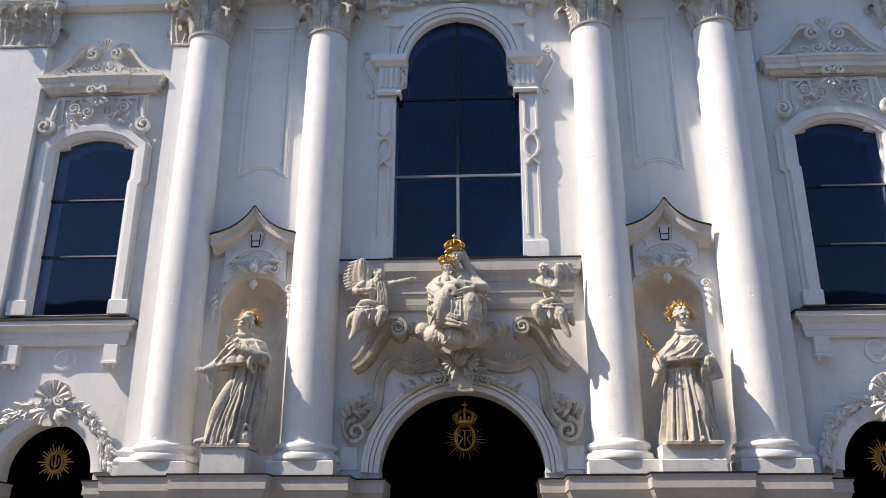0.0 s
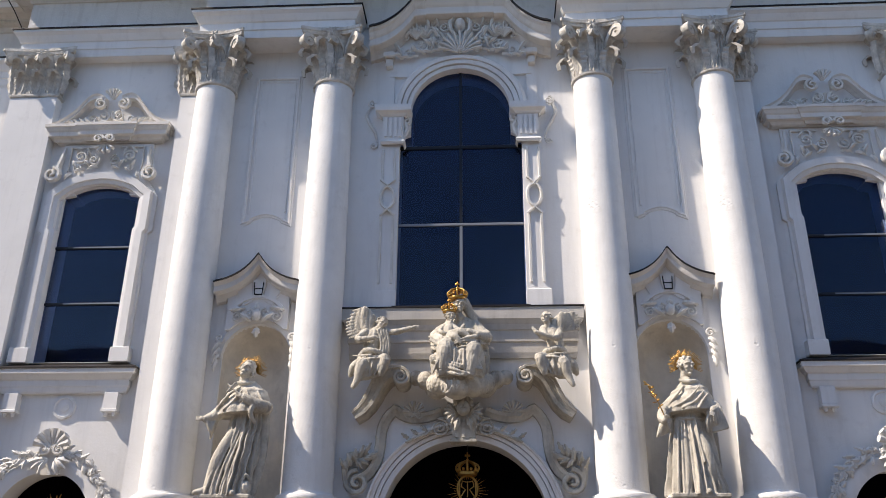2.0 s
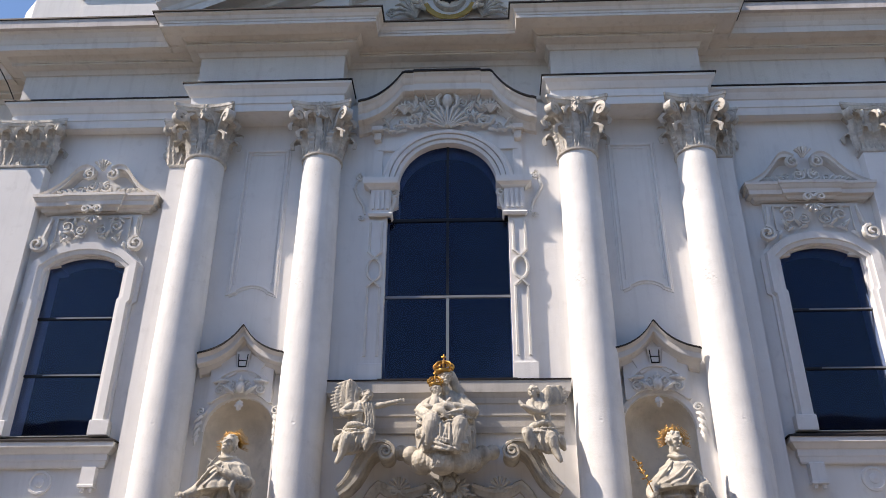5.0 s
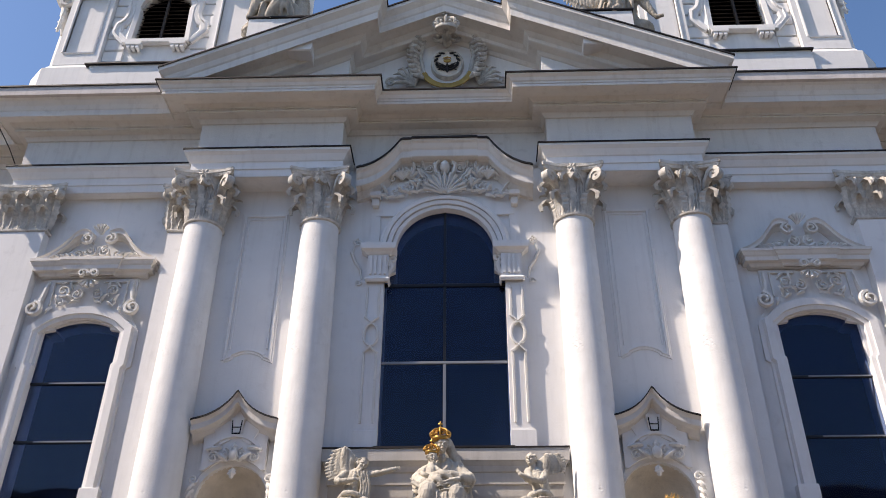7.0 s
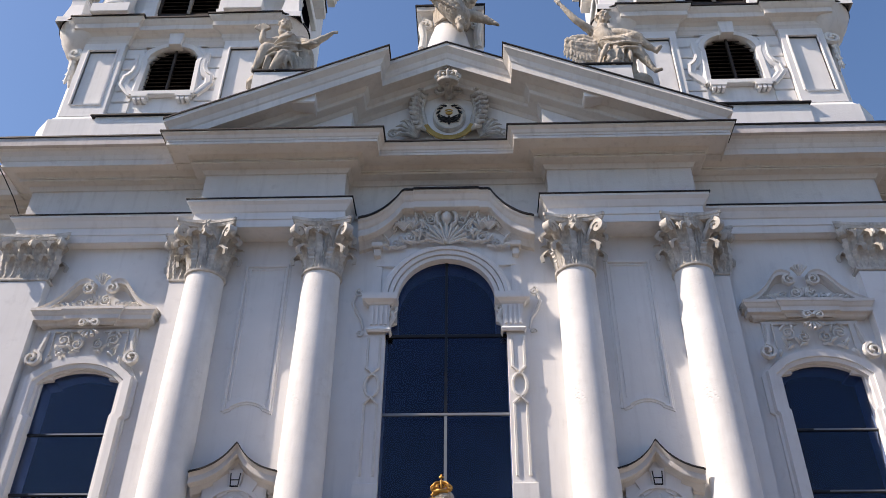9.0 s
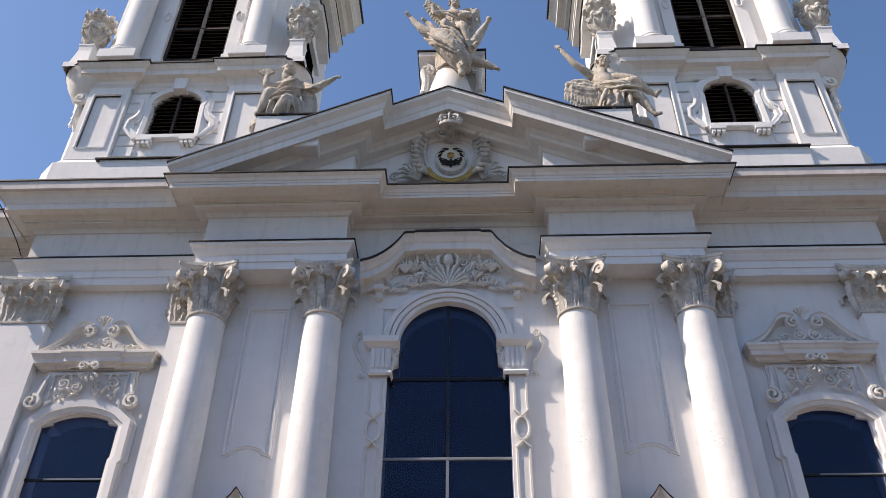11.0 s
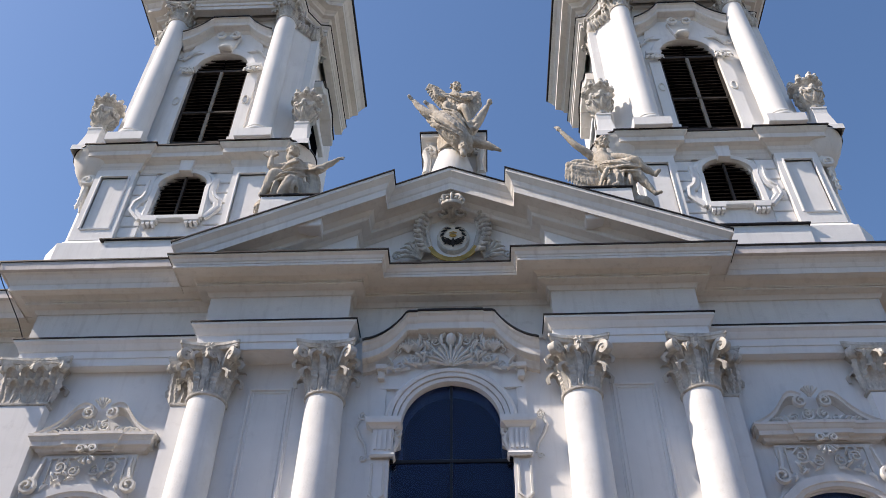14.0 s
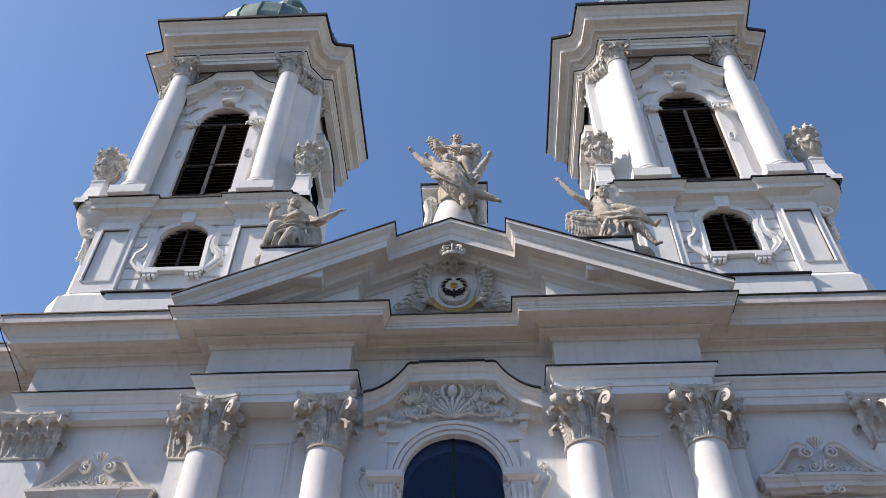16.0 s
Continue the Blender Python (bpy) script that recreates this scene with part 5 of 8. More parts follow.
for sx in (-1, 1):
    cx = sx * 8.03
    d = empty("door_%d" % (2 if sx < 0 else 3), "arched side door with leafy garland and shell", "door", kind="structure")
    a = Shape()
    a.band(arc(cx, 3.22, 1.10, 0, 180, 30), [(0.16, 0.22), (0.155, 0.08), (0.06, 0.05), (-0.06, 0.04), (-0.12, 0.06), (-0.16, 0.12), (-0.17, 0.2)])
    a.ob("archivolt", PLASTER, d, smooth=True)
    # the side door's shade is put into its near-black colour
    Shape().slab([(cx - 1.0, 0), (cx + 1.0, 0), (cx + 1.0, 4.2), (cx - 1.0, 4.2)], 0.60, 0.66).ob("door_leaf", BLACK, d, "door leaf with its shade painted near-black")
    g = Shape()
    rng = random.Random(8)
    for q in (-1, 1):
        for k in range(46):
            t = k / 45
            a = radians(80 - 78 * t)
            r = 1.25 + 0.09 * rng.uniform(-1, 1)
            x, z = cx + q * r * math.cos(a), 3.30 + r * math.sin(a)
            b = rng.uniform(-1.1, 1.1)
            dx, dz = q * math.sin(a), -math.cos(a)
            g.leaf((x, z), (dx * math.cos(b) - dz * math.sin(b), dz * math.cos(b) + dx * math.sin(b)), rng.uniform(0.15, 0.22), rng.uniform(0.09, 0.13), 0.08 - 0.06 * rng.random(), 0.5, 3)
            if k % 4 == 1:
                for j in range(5):
                    g.ball((x + 0.045 * math.cos(1.257 * j), 0.02, z + 0.045 * math.sin(1.257 * j)), (0.036, 0.03, 0.036), 6)
                g.ball((x, -0.005, z), 0.028, 6)
    g.ob("garland", STUCCO, d, "stucco leaf and flower garland", True)
    k = Shape()
    fan(k, cx + 0.05, 4.62, 0.02, 0.36, 7, 15, 165, 0.26)
    for q in (-1, 1):
        k.scroll(cx + 0.05 + q * 0.14, 4.58, 0.02, 0.12, 1.5, q, radians(90), 0.5)
        for j in range(3):
            k.leaf((cx + 0.05 + q * 0.08, 4.42), (q * (0.3 + 0.4 * j), -0.9 + 0.3 * j), 0.34, 0.15, 0.04, 0.7, 3)
    k.slab([(cx - 0.12, 4.1), (cx + 0.22, 4.1), (cx + 0.30, 4.6), (cx - 0.2, 4.6)], 0.04, 0.2)
    k.ob("shell_keystone", STUCCO, d, "stucco shell with scrolls", True)
    e = empty("gilded_sunburst", "gilded sunburst emblem in the dark side door", "emblem", "gilded door emblems")
    rays(e, cx + 0.02, 3.46, 0.52, 0.15, 0.37, 30, 0.022)
    s = Shape()
    s.tube([(cx + 0.02 + 0.14 * math.cos(t), 0.50, 3.46 + 0.19 * math.sin(t)) for t in np.linspace(0, 2 * math.pi, 21)], 0.025, 6)
    s.tube([(cx + 0.02, 0.50, 3.62), (cx + 0.02, 0.50, 3.32)], 0.016, 5)
    s.tube([(cx - 0.06, 0.50, 3.55), (cx - 0.04, 0.50, 3.40), (cx + 0.02, 0.50, 3.36), (cx + 0.09, 0.50, 3.42), (cx + 0.08, 0.50, 3.54)], 0.016, 5)
    s.tube([(cx + 0.02, 0.5, 3.3), (cx + 0.02, 0.62, 3.3)], 0.01, 4)
    s.ob("ring", GOLD, e)


# ---- cartouche in the pediment ----
def cartouche(s):
    y = -0.08
    for q in (-1, 1):
        s.scroll(0.04 + q * 0.20, 18.62, y - 0.06, 0.20, 1.5, -q, radians(90), 0.45)
        for k in range(9):
            # inner palm, its fronds curling up and outward
            t = k / 8
            x, z = 0.04 + q * (0.56 + 0.16 * math.sin(t * 3.0)), 18.52 - 1.35 * t
            for j in range(2):
                l = (0.42 - 0.10 * t) * (1.0 if j else 0.75)
                s.tube([(x, y - 0.10, z), (x + q * 0.40 * l, y - 0.20 - 0.05 * j, z + 0.12 * l - 0.10 * j), (x + q * 0.80 * l, y - 0.18, z + 0.42 * l - 0.10 * j), (x + q * 0.92 * l, y - 0.13, z + 0.80 * l - 0.08 * j)], [0.035, 0.055, 0.045, 0.012], 7)
        for k in range(8):
            # outer spray spreading along the cornice
            a = radians(8 + 16 * k)
            l = 0.62 - 0.045 * abs(k - 3)
            x, z = 0.04 + q * 0.84, 17.0
            s.tube([(x, y - 0.05, z), (x + q * 0.45 * l * math.cos(a), y - 0.13, z + 0.55 * l * math.sin(a)), (x + q * 0.85 * l * math.cos(a), y - 0.11, z + 1.05 * l * math.sin(a)), (x + q * 1.12 * l * math.cos(a) + q * 0.06, y - 0.06, z + 1.15 * l * math.sin(a) - 0.03)], [0.03, 0.05, 0.04, 0.01], 7)
        s.tube([(0.04 + q * 0.62, y - 0.08, 18.5), (0.04 + q * 0.72, y - 0.08, 18.0), (0.04 + q * 0.60, y - 0.08, 17.4), (0.04 + q * 0.30, y - 0.08, 16.95), (0.04, y - 0.08, 16.85)], [0.06, 0.07, 0.07, 0.06, 0.05], 7)
        s.scroll(0.04 + q * 1.45, 17.15, y, 0.16, 1.4, -q, radians(60), 0.3)
    s.ball((0.04, y - 0.08, 18.55), (0.15, 0.12, 0.19), 10)


ct = empty("cartouche", "white stucco cartouche with crown, palm leaves and dark oval shield", "cartouche")
stucco("frame", ct, cartouche, CAPITAL, label="stucco palm and scroll frame", deep=1.3)
s = Shape()
m = Matrix.Translation((0.05, -0.14, 17.74)) @ Matrix.Rotation(math.pi / 2, 4, "X")
s.lathe([(0.44, -0.1), (0.44, 0.02), (0.41, 0.07), (0.38, 0.07), (0.35, 0.04)], n=32, sy=1.18)
s.v = [tuple(m @ Vector(p)) for p in s.v]
s.ob("shield_rim", CAPITAL, ct, smooth=True)
s = Shape().lathe([(0.36, 0.0), (0.36, 0.055), (0.0, 0.10)], n=32, sy=1.18)
s.v = [tuple(m @ Vector(p)) for p in s.v]
s.ob("shield", NICHE, ct, "pale painted shield", True)
s = Shape()
for q in (-1, 1):
    # wreath over the top, spread wings and tail below
    for k in range(6):
        a = radians(78 - 26 * k)
        s.leaf((0.05 + q * 0.27 * math.cos(a), 17.76 + 0.31 * math.sin(a)), (q * math.sin(a), -math.cos(a) + 0.3), 0.17, 0.10, -0.225, 0.05, 3)
    for k in range(4):
        s.leaf((0.05 + q * 0.03, 17.58), (q, 0.75 - 0.42 * k), 0.25, 0.085, -0.225, 0.05, 3)
s.leaf((0.05, 17.68), (0, -1), 0.32, 0.13, -0.23, 0.0, 3)
s.ob("shield_device", DARKCREST, ct, "black wing-like shapes on the shield")
s = Shape()
s.ball((0.05, -0.25, 17.78), (0.10, 0.03, 0.07), 10)
s.tube([(-0.05, -0.26, 17.86), (0.05, -0.27, 17.89), (0.15, -0.26, 17.86)], 0.018, 5)
s.ob("shield_gilding", GOLD, ct)
s = Shape()
rng = random.Random(4)
for k in range(22):
    a = radians(205 + 130 * k / 21)
    s.box(-0.045, 0.045, -0.02, 0.02, -0.07, 0.07, Matrix.Translation((0.05 + 0.66 * math.cos(a), -0.26, 17.60 + 0.72 * math.sin(a))) @ Matrix.Rotation(-(a + math.pi / 2) + rng.uniform(-.3, .3), 4, "Y"))
s.ob("chain_collar", GOLD, ct, "gilded chain collar")
s = Shape()
crown(s, 0.03, -0.78, 18.36, 0.33)
s.v = [(x, -0.78 + (y + 0.78) * 0.6, z) for x, y, z in s.v]
s.tube([(0.03, -0.1, 18.5), (0.03, -0.78, 18.42)], 0.1, 8)
s.ob("crown", CAPITAL, ct, "stucco crown with cross", True)


# ---- the two bell towers ----
TX, TY = 8.08, 3.35


def ring_path(hx, cut, y_front, inset=None, steps=1):
    """Plan of a square tower with cut corners, from the back of one flank round the front to the back of the other."""
    d = TY - y_front
    return [(-hx, TY + d - cut), (-hx, y_front + cut), (-hx + cut, y_front), (hx - cut, y_front), (hx, y_front + cut), (hx, TY + d - cut)]


def louvre(parent, outline, y, half, z0, z1, step, bars):
    """Slatted shutters filling an opening; each slat is cut to the outline's width."""
    # the dark between the slats is a sheet painted near-black
    Shape().slab(outline, y + 0.16, y + 0.18).ob("slat_dark_sheet", BLACK, parent, "sheet painted near-black for the darkness behind the slats")

    def half_at(z):
        xs = []
        n = len(outline)
        for i in range(n):
            (xa, za), (xb, zb) = outline[i], outline[(i + 1) % n]
            if (za - z) * (zb - z) < 0:
                xs.append(xa + (xb - xa) * (z - za) / (zb - za))
        return (min(xs), max(xs)) if len(xs) > 1 else None

    z = z0 + step * 0.6
    while z < z1 - 0.04:
        w = half_at(z)
        if w and w[1] - w[0] > 0.2:
            c = (w[0] + w[1]) / 2
            for a, b in ((w[0] + 0.02, c - 0.04), (c + 0.04, w[1] - 0.02)):
                v = [(x, y + yy, z + zz) for x in (a, b) for yy, zz in ((0.0, -0.045), (0.015, -0.055), (0.13, 0.045), (0.115, 0.055))]
                Shape().add(v, [(0, 1, 2, 3), (7, 6, 5, 4), (0, 4, 5, 1), (1, 5, 6, 2), (2, 6, 7, 3), (3, 7, 4, 0)]).ob("slat", WOOD, parent)
        z += step
    for x0, x1, za, zb, mat in bars:
        Shape().box(x0, x1, y - 0.03, y + 0.06, za, zb, bevel=0.008).ob("shutter_bar", mat, parent)


def swag():
    """A mask with a swag to its side and a leaf below, on the belly of an urn."""
    s = Shape()
    s.ball((0.39, 0, 2.02), (0.09, 0.10, 0.11), 8)
    pts = []
    for j in range(7):
        t = math.pi / 4 * j / 6
        q = 0.41 - 0.02 * math.sin(math.pi * j / 6)
        pts.append((q * math.cos(t), q * math.sin(t), 2.0 - 0.17 * math.sin(math.pi * j / 6)))
    s.tube(pts, [0.035, 0.05, 0.06, 0.065, 0.06, 0.05, 0.035], 6)
    return s.tube([(0.20, 0, 1.50), (0.34, 0, 1.64), (0.41, 0, 1.80)], [0.05, 0.07, 0.02], 6)


SWAG = swag().mesh("swag", CAPITAL, True)
OUTER_FLAME = Shape().tube([(0.34, 0, 2.38), (0.45, 0.02, 2.46), (0.42, 0.03, 2.58), (0.50, 0.05, 2.66)], [0.09, 0.11, 0.10, 0.05], 7).mesh("flame", CAPITAL, True)
INNER_FLAME = Shape().tube([(0.16, 0, 2.4), (0.24, 0.03, 2.58), (0.16, 0.10, 2.76)], [0.14, 0.12, 0.05], 7).mesh("flame", CAPITAL, True)


def urn(x, y, z):
    e = empty("urn", "slender stone urn with carved garlands and flames on the tower cornice", "urn", "tower urns", at=(x, y, z))
    Shape().sweep([(-0.26, 0.26), (-0.26, -0.26), (0.26, -0.26), (0.26, 0.26), (-0.26, 0.26)], [(0.12, -0.1), (0.12, 0.12), (0.05, 0.20), (0.02, 0.26), (-0.05, 0.86), (-0.04, 1.08), (-0.02, 1.10), (-0.02, 1.16), (-0.26, 1.2)]).ob("pedestal", PLASTER, e)
    bowl = Shape().lathe([(0.25, 1.18), (0.27, 1.24), (0.17, 1.32), (0.15, 1.42), (0.20, 1.48), (0.31, 1.62), (0.38, 1.80), (0.39, 1.95), (0.33, 2.08), (0.30, 2.20), (0.36, 2.30), (0.46, 2.36), (0.48, 2.42), (0.42, 2.46)], n=24).ob("bowl", CAPITAL, e, smooth=True)
    rng = random.Random(5)
    for k in range(8):
        placed("swag", SWAG, bowl, Matrix.Rotation(k * math.pi / 4, 4, "Z"))
    for k in range(11):
        placed("flame", OUTER_FLAME, bowl, Matrix.Rotation(k * 2 * math.pi / 11 + rng.uniform(-0.2, 0.2), 4, "Z"))
    for k in range(6):
        placed("flame", INNER_FLAME, bowl, Matrix.Rotation(k * 1.05, 4, "Z"))
    return e


tower_col = column(22.54, 29.28, 0.39, 0.35, 0.80, plinth=False, shaft_mat=PLASTER, label="slim white column with leafy capital on the bell tower", group="tower columns")
first_used = False
for sx, nm in ((-1, "west"), (1, "east")):
    cx = sx * TX
    tw = empty("bell_tower", "white bell tower with louvred windows and heavy cornice", "bell tower", "bell towers")

    def at(path):
        return [(cx + x, y) for x, y in path]

    # lower storey
    lo_win = [(cx - 0.74, 19.40), (cx + 0.74, 19.40), (cx + 0.70, 20.62), (cx + 0.75, 20.78), *arc(cx, 20.74, 0.71, 8, 172, 14, 0.58), (cx - 0.75, 20.78), (cx - 0.70, 20.62)]
    Shape().slab([(cx - 2.6, 16.2), (cx + 2.6, 16.2), (cx + 2.6, 22.4), (cx - 2.6, 22.4)], 0.42, 0.9, [lo_win]).ob("lower_wall", PLASTER, tw)
    for fp in ([(-3.12, 6.4), (-3.12, 0.72), (-2.80, 0.45), (-2.2, 0.45)], [(2.2, 0.45), (2.80, 0.45), (3.12, 0.72), (3.12, 6.4)]):
        Shape().sweep(at(fp), [(0, 16.2), (0, 22.4), (-0.12, 22.4)]).ob("lower_flank", PLASTER, tw)
    # splayed foot
    Shape().sweep(at([(-3.1, 6.4), (-3.1, 0.62), (-2.75, 0.30), (2.75, 0.30), (3.1, 0.62), (3.1, 6.4)]), [(0, 16.2), (0.26, 16.3), (0.26, 18.12), (0.20, 18.16), (0.06, 18.40), (0, 18.48)]).ob("foot", PLASTER, tw)
    st = Shape().box(cx - 1.50, cx + 1.50, -0.02, 0.5, 16.4, 18.1)
    st.ob("foot_panel", PLASTER, tw)
    Shape().box(cx - 1.62, cx + 1.55, -0.10, 0.5, 18.1, 18.14).ob("flashing", FLASH, tw, "dark sheet-metal edging")
    for q in (-1, 1):
        # corner piers with a sunk panel
        x0, x1 = sorted((cx + q * 1.48, cx + q * 2.72))
        Shape().slab([(x0, 18.4), (x1, 18.4), (x1, 21.6), (x0, 21.6)], 0.22, 0.5, [[(cx + q * 2.1 - 0.40, 18.86), (cx + q * 2.1 + 0.40, 18.86), (cx + q * 2.1 + 0.40, 21.06), (cx + q * 2.1 - 0.40, 21.06)]]).ob("pier", PLASTER, tw)
        Shape().band([(cx + q * 2.1 - 0.40, 18.86), (cx + q * 2.1 + 0.40, 18.86), (cx + q * 2.1 + 0.40, 21.06), (cx + q * 2.1 - 0.40, 21.06), (cx + q * 2.1 - 0.40, 18.86)], [(-0.07, 0.22), (-0.06, 0.19), (-0.02, 0.18), (0.0, 0.24), (0.0, 0.3)]).ob("panel_frame", PLASTER, tw)
        Shape().box(cx + q * 2.1 - 0.41, cx + q * 2.1 + 0.41, 0.29, 0.42, 18.85, 21.07).ob("panel", PLASTER, tw)
        # rusticated courses
        for k in range(7):
            z = 18.62 + 0.45 * k
            x0, x1 = sorted((cx + q * 0.92, cx + q * 1.46))
            Shape().box(x0, x1, 0.36, 0.5, z, z + 0.40, bevel=0.02).ob("course", PLASTER, tw)
        # corner scroll under the cornice
        s = Shape()
        yy = 0.75
        s.scroll(cx + q * 2.98, 21.05, yy - 0.3, 0.22, 1.5, q, radians(90), 0.7)
        s.tube([(cx + q * 3.06, yy - 0.25, 21.0), (cx + q * 3.06, yy - 0.22, 20.7), (cx + q * 3.0, yy - 0.18, 20.3), (cx + q * 2.98, yy - 0.1, 20.0)], [0.13, 0.12, 0.11, 0.08], 10)
        for k in range(4):
            s.leaf((cx + q * 2.98, 20.95 - 0.26 * k), (q * 0.05, -0.9), 0.34, 0.22, yy - 0.36, 0.25, 3)
        s.ob("corner_scroll", STUCCO, tw, smooth=True)
        # shouldered side of the window frame
        s = Shape()
        side = [(cx + q * 0.98, 20.95), (cx + q * 0.96, 20.45), *curve((cx + q * 0.97, 20.35), (cx + q * 1.02, 20.12), (cx + q * 1.20, 20.0), 5), (cx + q * 1.24, 19.72), (cx + q * 1.06, 19.48), (cx + q * 0.90, 19.30)]
        if q > 0:
            side.reverse()
        s.band(side, [(-0.13, 0.42), (-0.12, 0.27), (-0.04, 0.25), (-0.02, 0.30), (0.07, 0.29), (0.12, 0.32), (0.13, 0.42)])
        s.ob("window_shoulder", PLASTER, tw)
        b = Shape().box(cx + q * 0.62 - 0.22, cx + q * 0.62 + 0.22, 0.20, 0.42, 19.12, 19.26, bevel=0.015)
        for k in (-1, 0, 1):
            b.box(cx + q * 0.62 + k * 0.13 - 0.045, cx + q * 0.62 + k * 0.13 + 0.045, 0.22, 0.42, 19.0, 19.12, bevel=0.015)
        b.ob("sill_bracket", PLASTER, tw)
    s = Shape()
    s.band([(cx - 0.88, 19.4), (cx - 0.84, 20.62), (cx - 0.90, 20.8), *arc(cx, 20.74, 0.87, 172, 8, 16, 0.70), (cx + 0.90, 20.8), (cx + 0.84, 20.62), (cx + 0.88, 19.4)], [(-0.14, 0.42), (-0.13, 0.30), (0.0, 0.28), (0.05, 0.34), (0.13, 0.36), (0.14, 0.42)])
    s.box(cx - 0.9, cx + 0.9, 0.24, 0.42, 19.24, 19.4, bevel=0.02)
    s.ob("lower_frame", PLASTER, tw)
    s = Shape().slab([(cx - 0.18, 21.25), (cx + 0.18, 21.25), (cx + 0.22, 21.75), (cx - 0.22, 21.75)], 0.16, 0.45)
    for q in (-1, 1):
        s.tube([(cx + q * 0.42, 0.36, 21.35), (cx + q * 0.75, 0.36, 21.35), (cx + q * 0.75, 0.36, 21.5), (cx + q * 0.45, 0.36, 21.5)], 0.03, 5)
    s.ob("keystone", PLASTER, tw)
    w = empty("louvre_window", "dark louvred opening in the bell tower", "louvre window", "louvre windows")
    louvre(w, lo_win, 0.45, 0.62, 19.42, 21.26, 0.155, [(cx - 0.035, cx + 0.035, 19.42, 21.24, WOOD)])
    # lower cornice, stepping forward over the piers
    pl = at([(-3.1, 6.6), (-3.1, 1.0), (-2.75, 0.75), (-2.72, 0.26), (-1.45, 0.26), (-1.45, 0.38), (1.45, 0.38), (1.45, 0.26), (2.72, 0.26), (2.75, 0.75), (3.1, 1.0), (3.1, 6.6)])
    LOWC = [(0, 21.34), (0.03, 21.36), (0.06, 21.47), (0.09, 21.52), (0.10, 21.64), (0.20, 21.72), (0.34, 21.76), (0.34, 21.94), (0.38, 21.98), (0.44, 22.06), (0.46, 22.08), (0.46, 22.14), (-0.3, 22.16)]
    Shape().sweep(pl, LOWC).ob("lower_cornice", CORNICE, tw)
    Shape().sweep(pl, [(0.44, 22.13), (0.50, 22.13), (0.50, 22.18), (-0.3, 22.21)]).ob("flashing", FLASH, tw, "dark sheet-metal edging")
    for q in (-1, 1):
        # swelling corner of the cornice
        s = Shape().lathe([(0.10, 20.9), (0.34, 21.15), (0.52, 21.34), (0.60, 21.52), (0.74, 21.76), (0.76, 21.94), (0.86, 22.06), (0.86, 22.14)], (cx + q * 2.95, 0.70, 0), 24)
        s.ob("cornice_corner", CORNICE, tw, smooth=True)
        s = Shape().lathe([(0.86, 22.135), (0.90, 22.135), (0.90, 22.18), (0.0, 22.21)], (cx + q * 2.95, 0.70, 0), 24)
        s.ob("flashing", FLASH, tw, "dark sheet-metal edging")
    Shape().box(cx - 3.0, cx + 3.0, 0.4, 6.5, 21.9, 22.17).ob("floor_slab", PLASTER, tw)

    # upper storey
    up_win = [(cx - 1.0, 22.5), (cx + 1.0, 22.5), (cx + 1.0, 26.95), (cx + 0.93, 27.0), *arc(cx, 27.0, 0.93, 0, 180, 18, 0.86), (cx - 0.93, 27.0), (cx - 1.0, 26.95)]
    Shape().slab([(cx - 1.75, 22.6), (cx + 1.75, 22.6), (cx + 1.75, 30.4), (cx - 1.75, 30.4)], 0.45, 0.95, [up_win]).ob("upper_wall", PLASTER, tw)
    Shape().sweep(at([(-2.75, 6.2), (-2.75, 1.05), (-2.15, 0.46), (-1.75, 0.46)]), [(0, 22.6), (0, 30.4), (-0.1, 30.4)]).ob("upper_flank", PLASTER, tw)
    Shape().sweep(at([(1.75, 0.46), (2.15, 0.46), (2.75, 1.05), (2.75, 6.2)]), [(0, 22.6), (0, 30.4), (-0.1, 30.4)]).ob("upper_flank", PLASTER, tw)
    # solid block coloured black for the tower's dark inside
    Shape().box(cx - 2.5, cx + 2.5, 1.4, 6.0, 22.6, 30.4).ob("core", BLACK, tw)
    w = empty("louvre_window", "tall arched louvred bell opening with worn centre bar", "louvre window", "louvre windows")
    louvre(w, up_win, 0.49, 0.98, 22.5, 27.84, 0.175, [(cx - 0.05, cx + 0.05, 22.9, 26.90, WOODPALE), (cx - 0.95, cx + 0.95, 26.85, 26.97, WOOD), (cx - 0.95, cx + 0.95, 24.5, 24.58, WOOD), (cx - 0.97, cx - 0.89, 22.9, 26.85, WOOD), (cx + 0.89, cx + 0.97, 22.9, 26.85, WOOD), (cx - 0.95, cx + 0.95, 22.86, 23.0, WOOD)])
    s = Shape()
    s.band(arc(cx, 27.01, 1.06, 0, 180, 24, 0.98), [(0.15, 0.45), (0.145, 0.34), (0.03, 0.31), (-0.10, 0.30), (-0.16, 0.38), (-0.17, 0.45)])
    for q in (-1, 1):
        a, b = sorted((cx + q * 0.98, cx + q * 1.36))
        s.box(a, b, 0.33, 0.5, 22.75, 26.55)
        s.box(a - 0.04, b + 0.04, 0.28, 0.5, 22.66, 23.0, bevel=0.02)
        s.box(a - 0.06, b + 0.08, 0.20, 0.5, 26.83, 27.01, bevel=0.02)
    s.ob("upper_frame", PLASTER, tw)
    s = Shape()
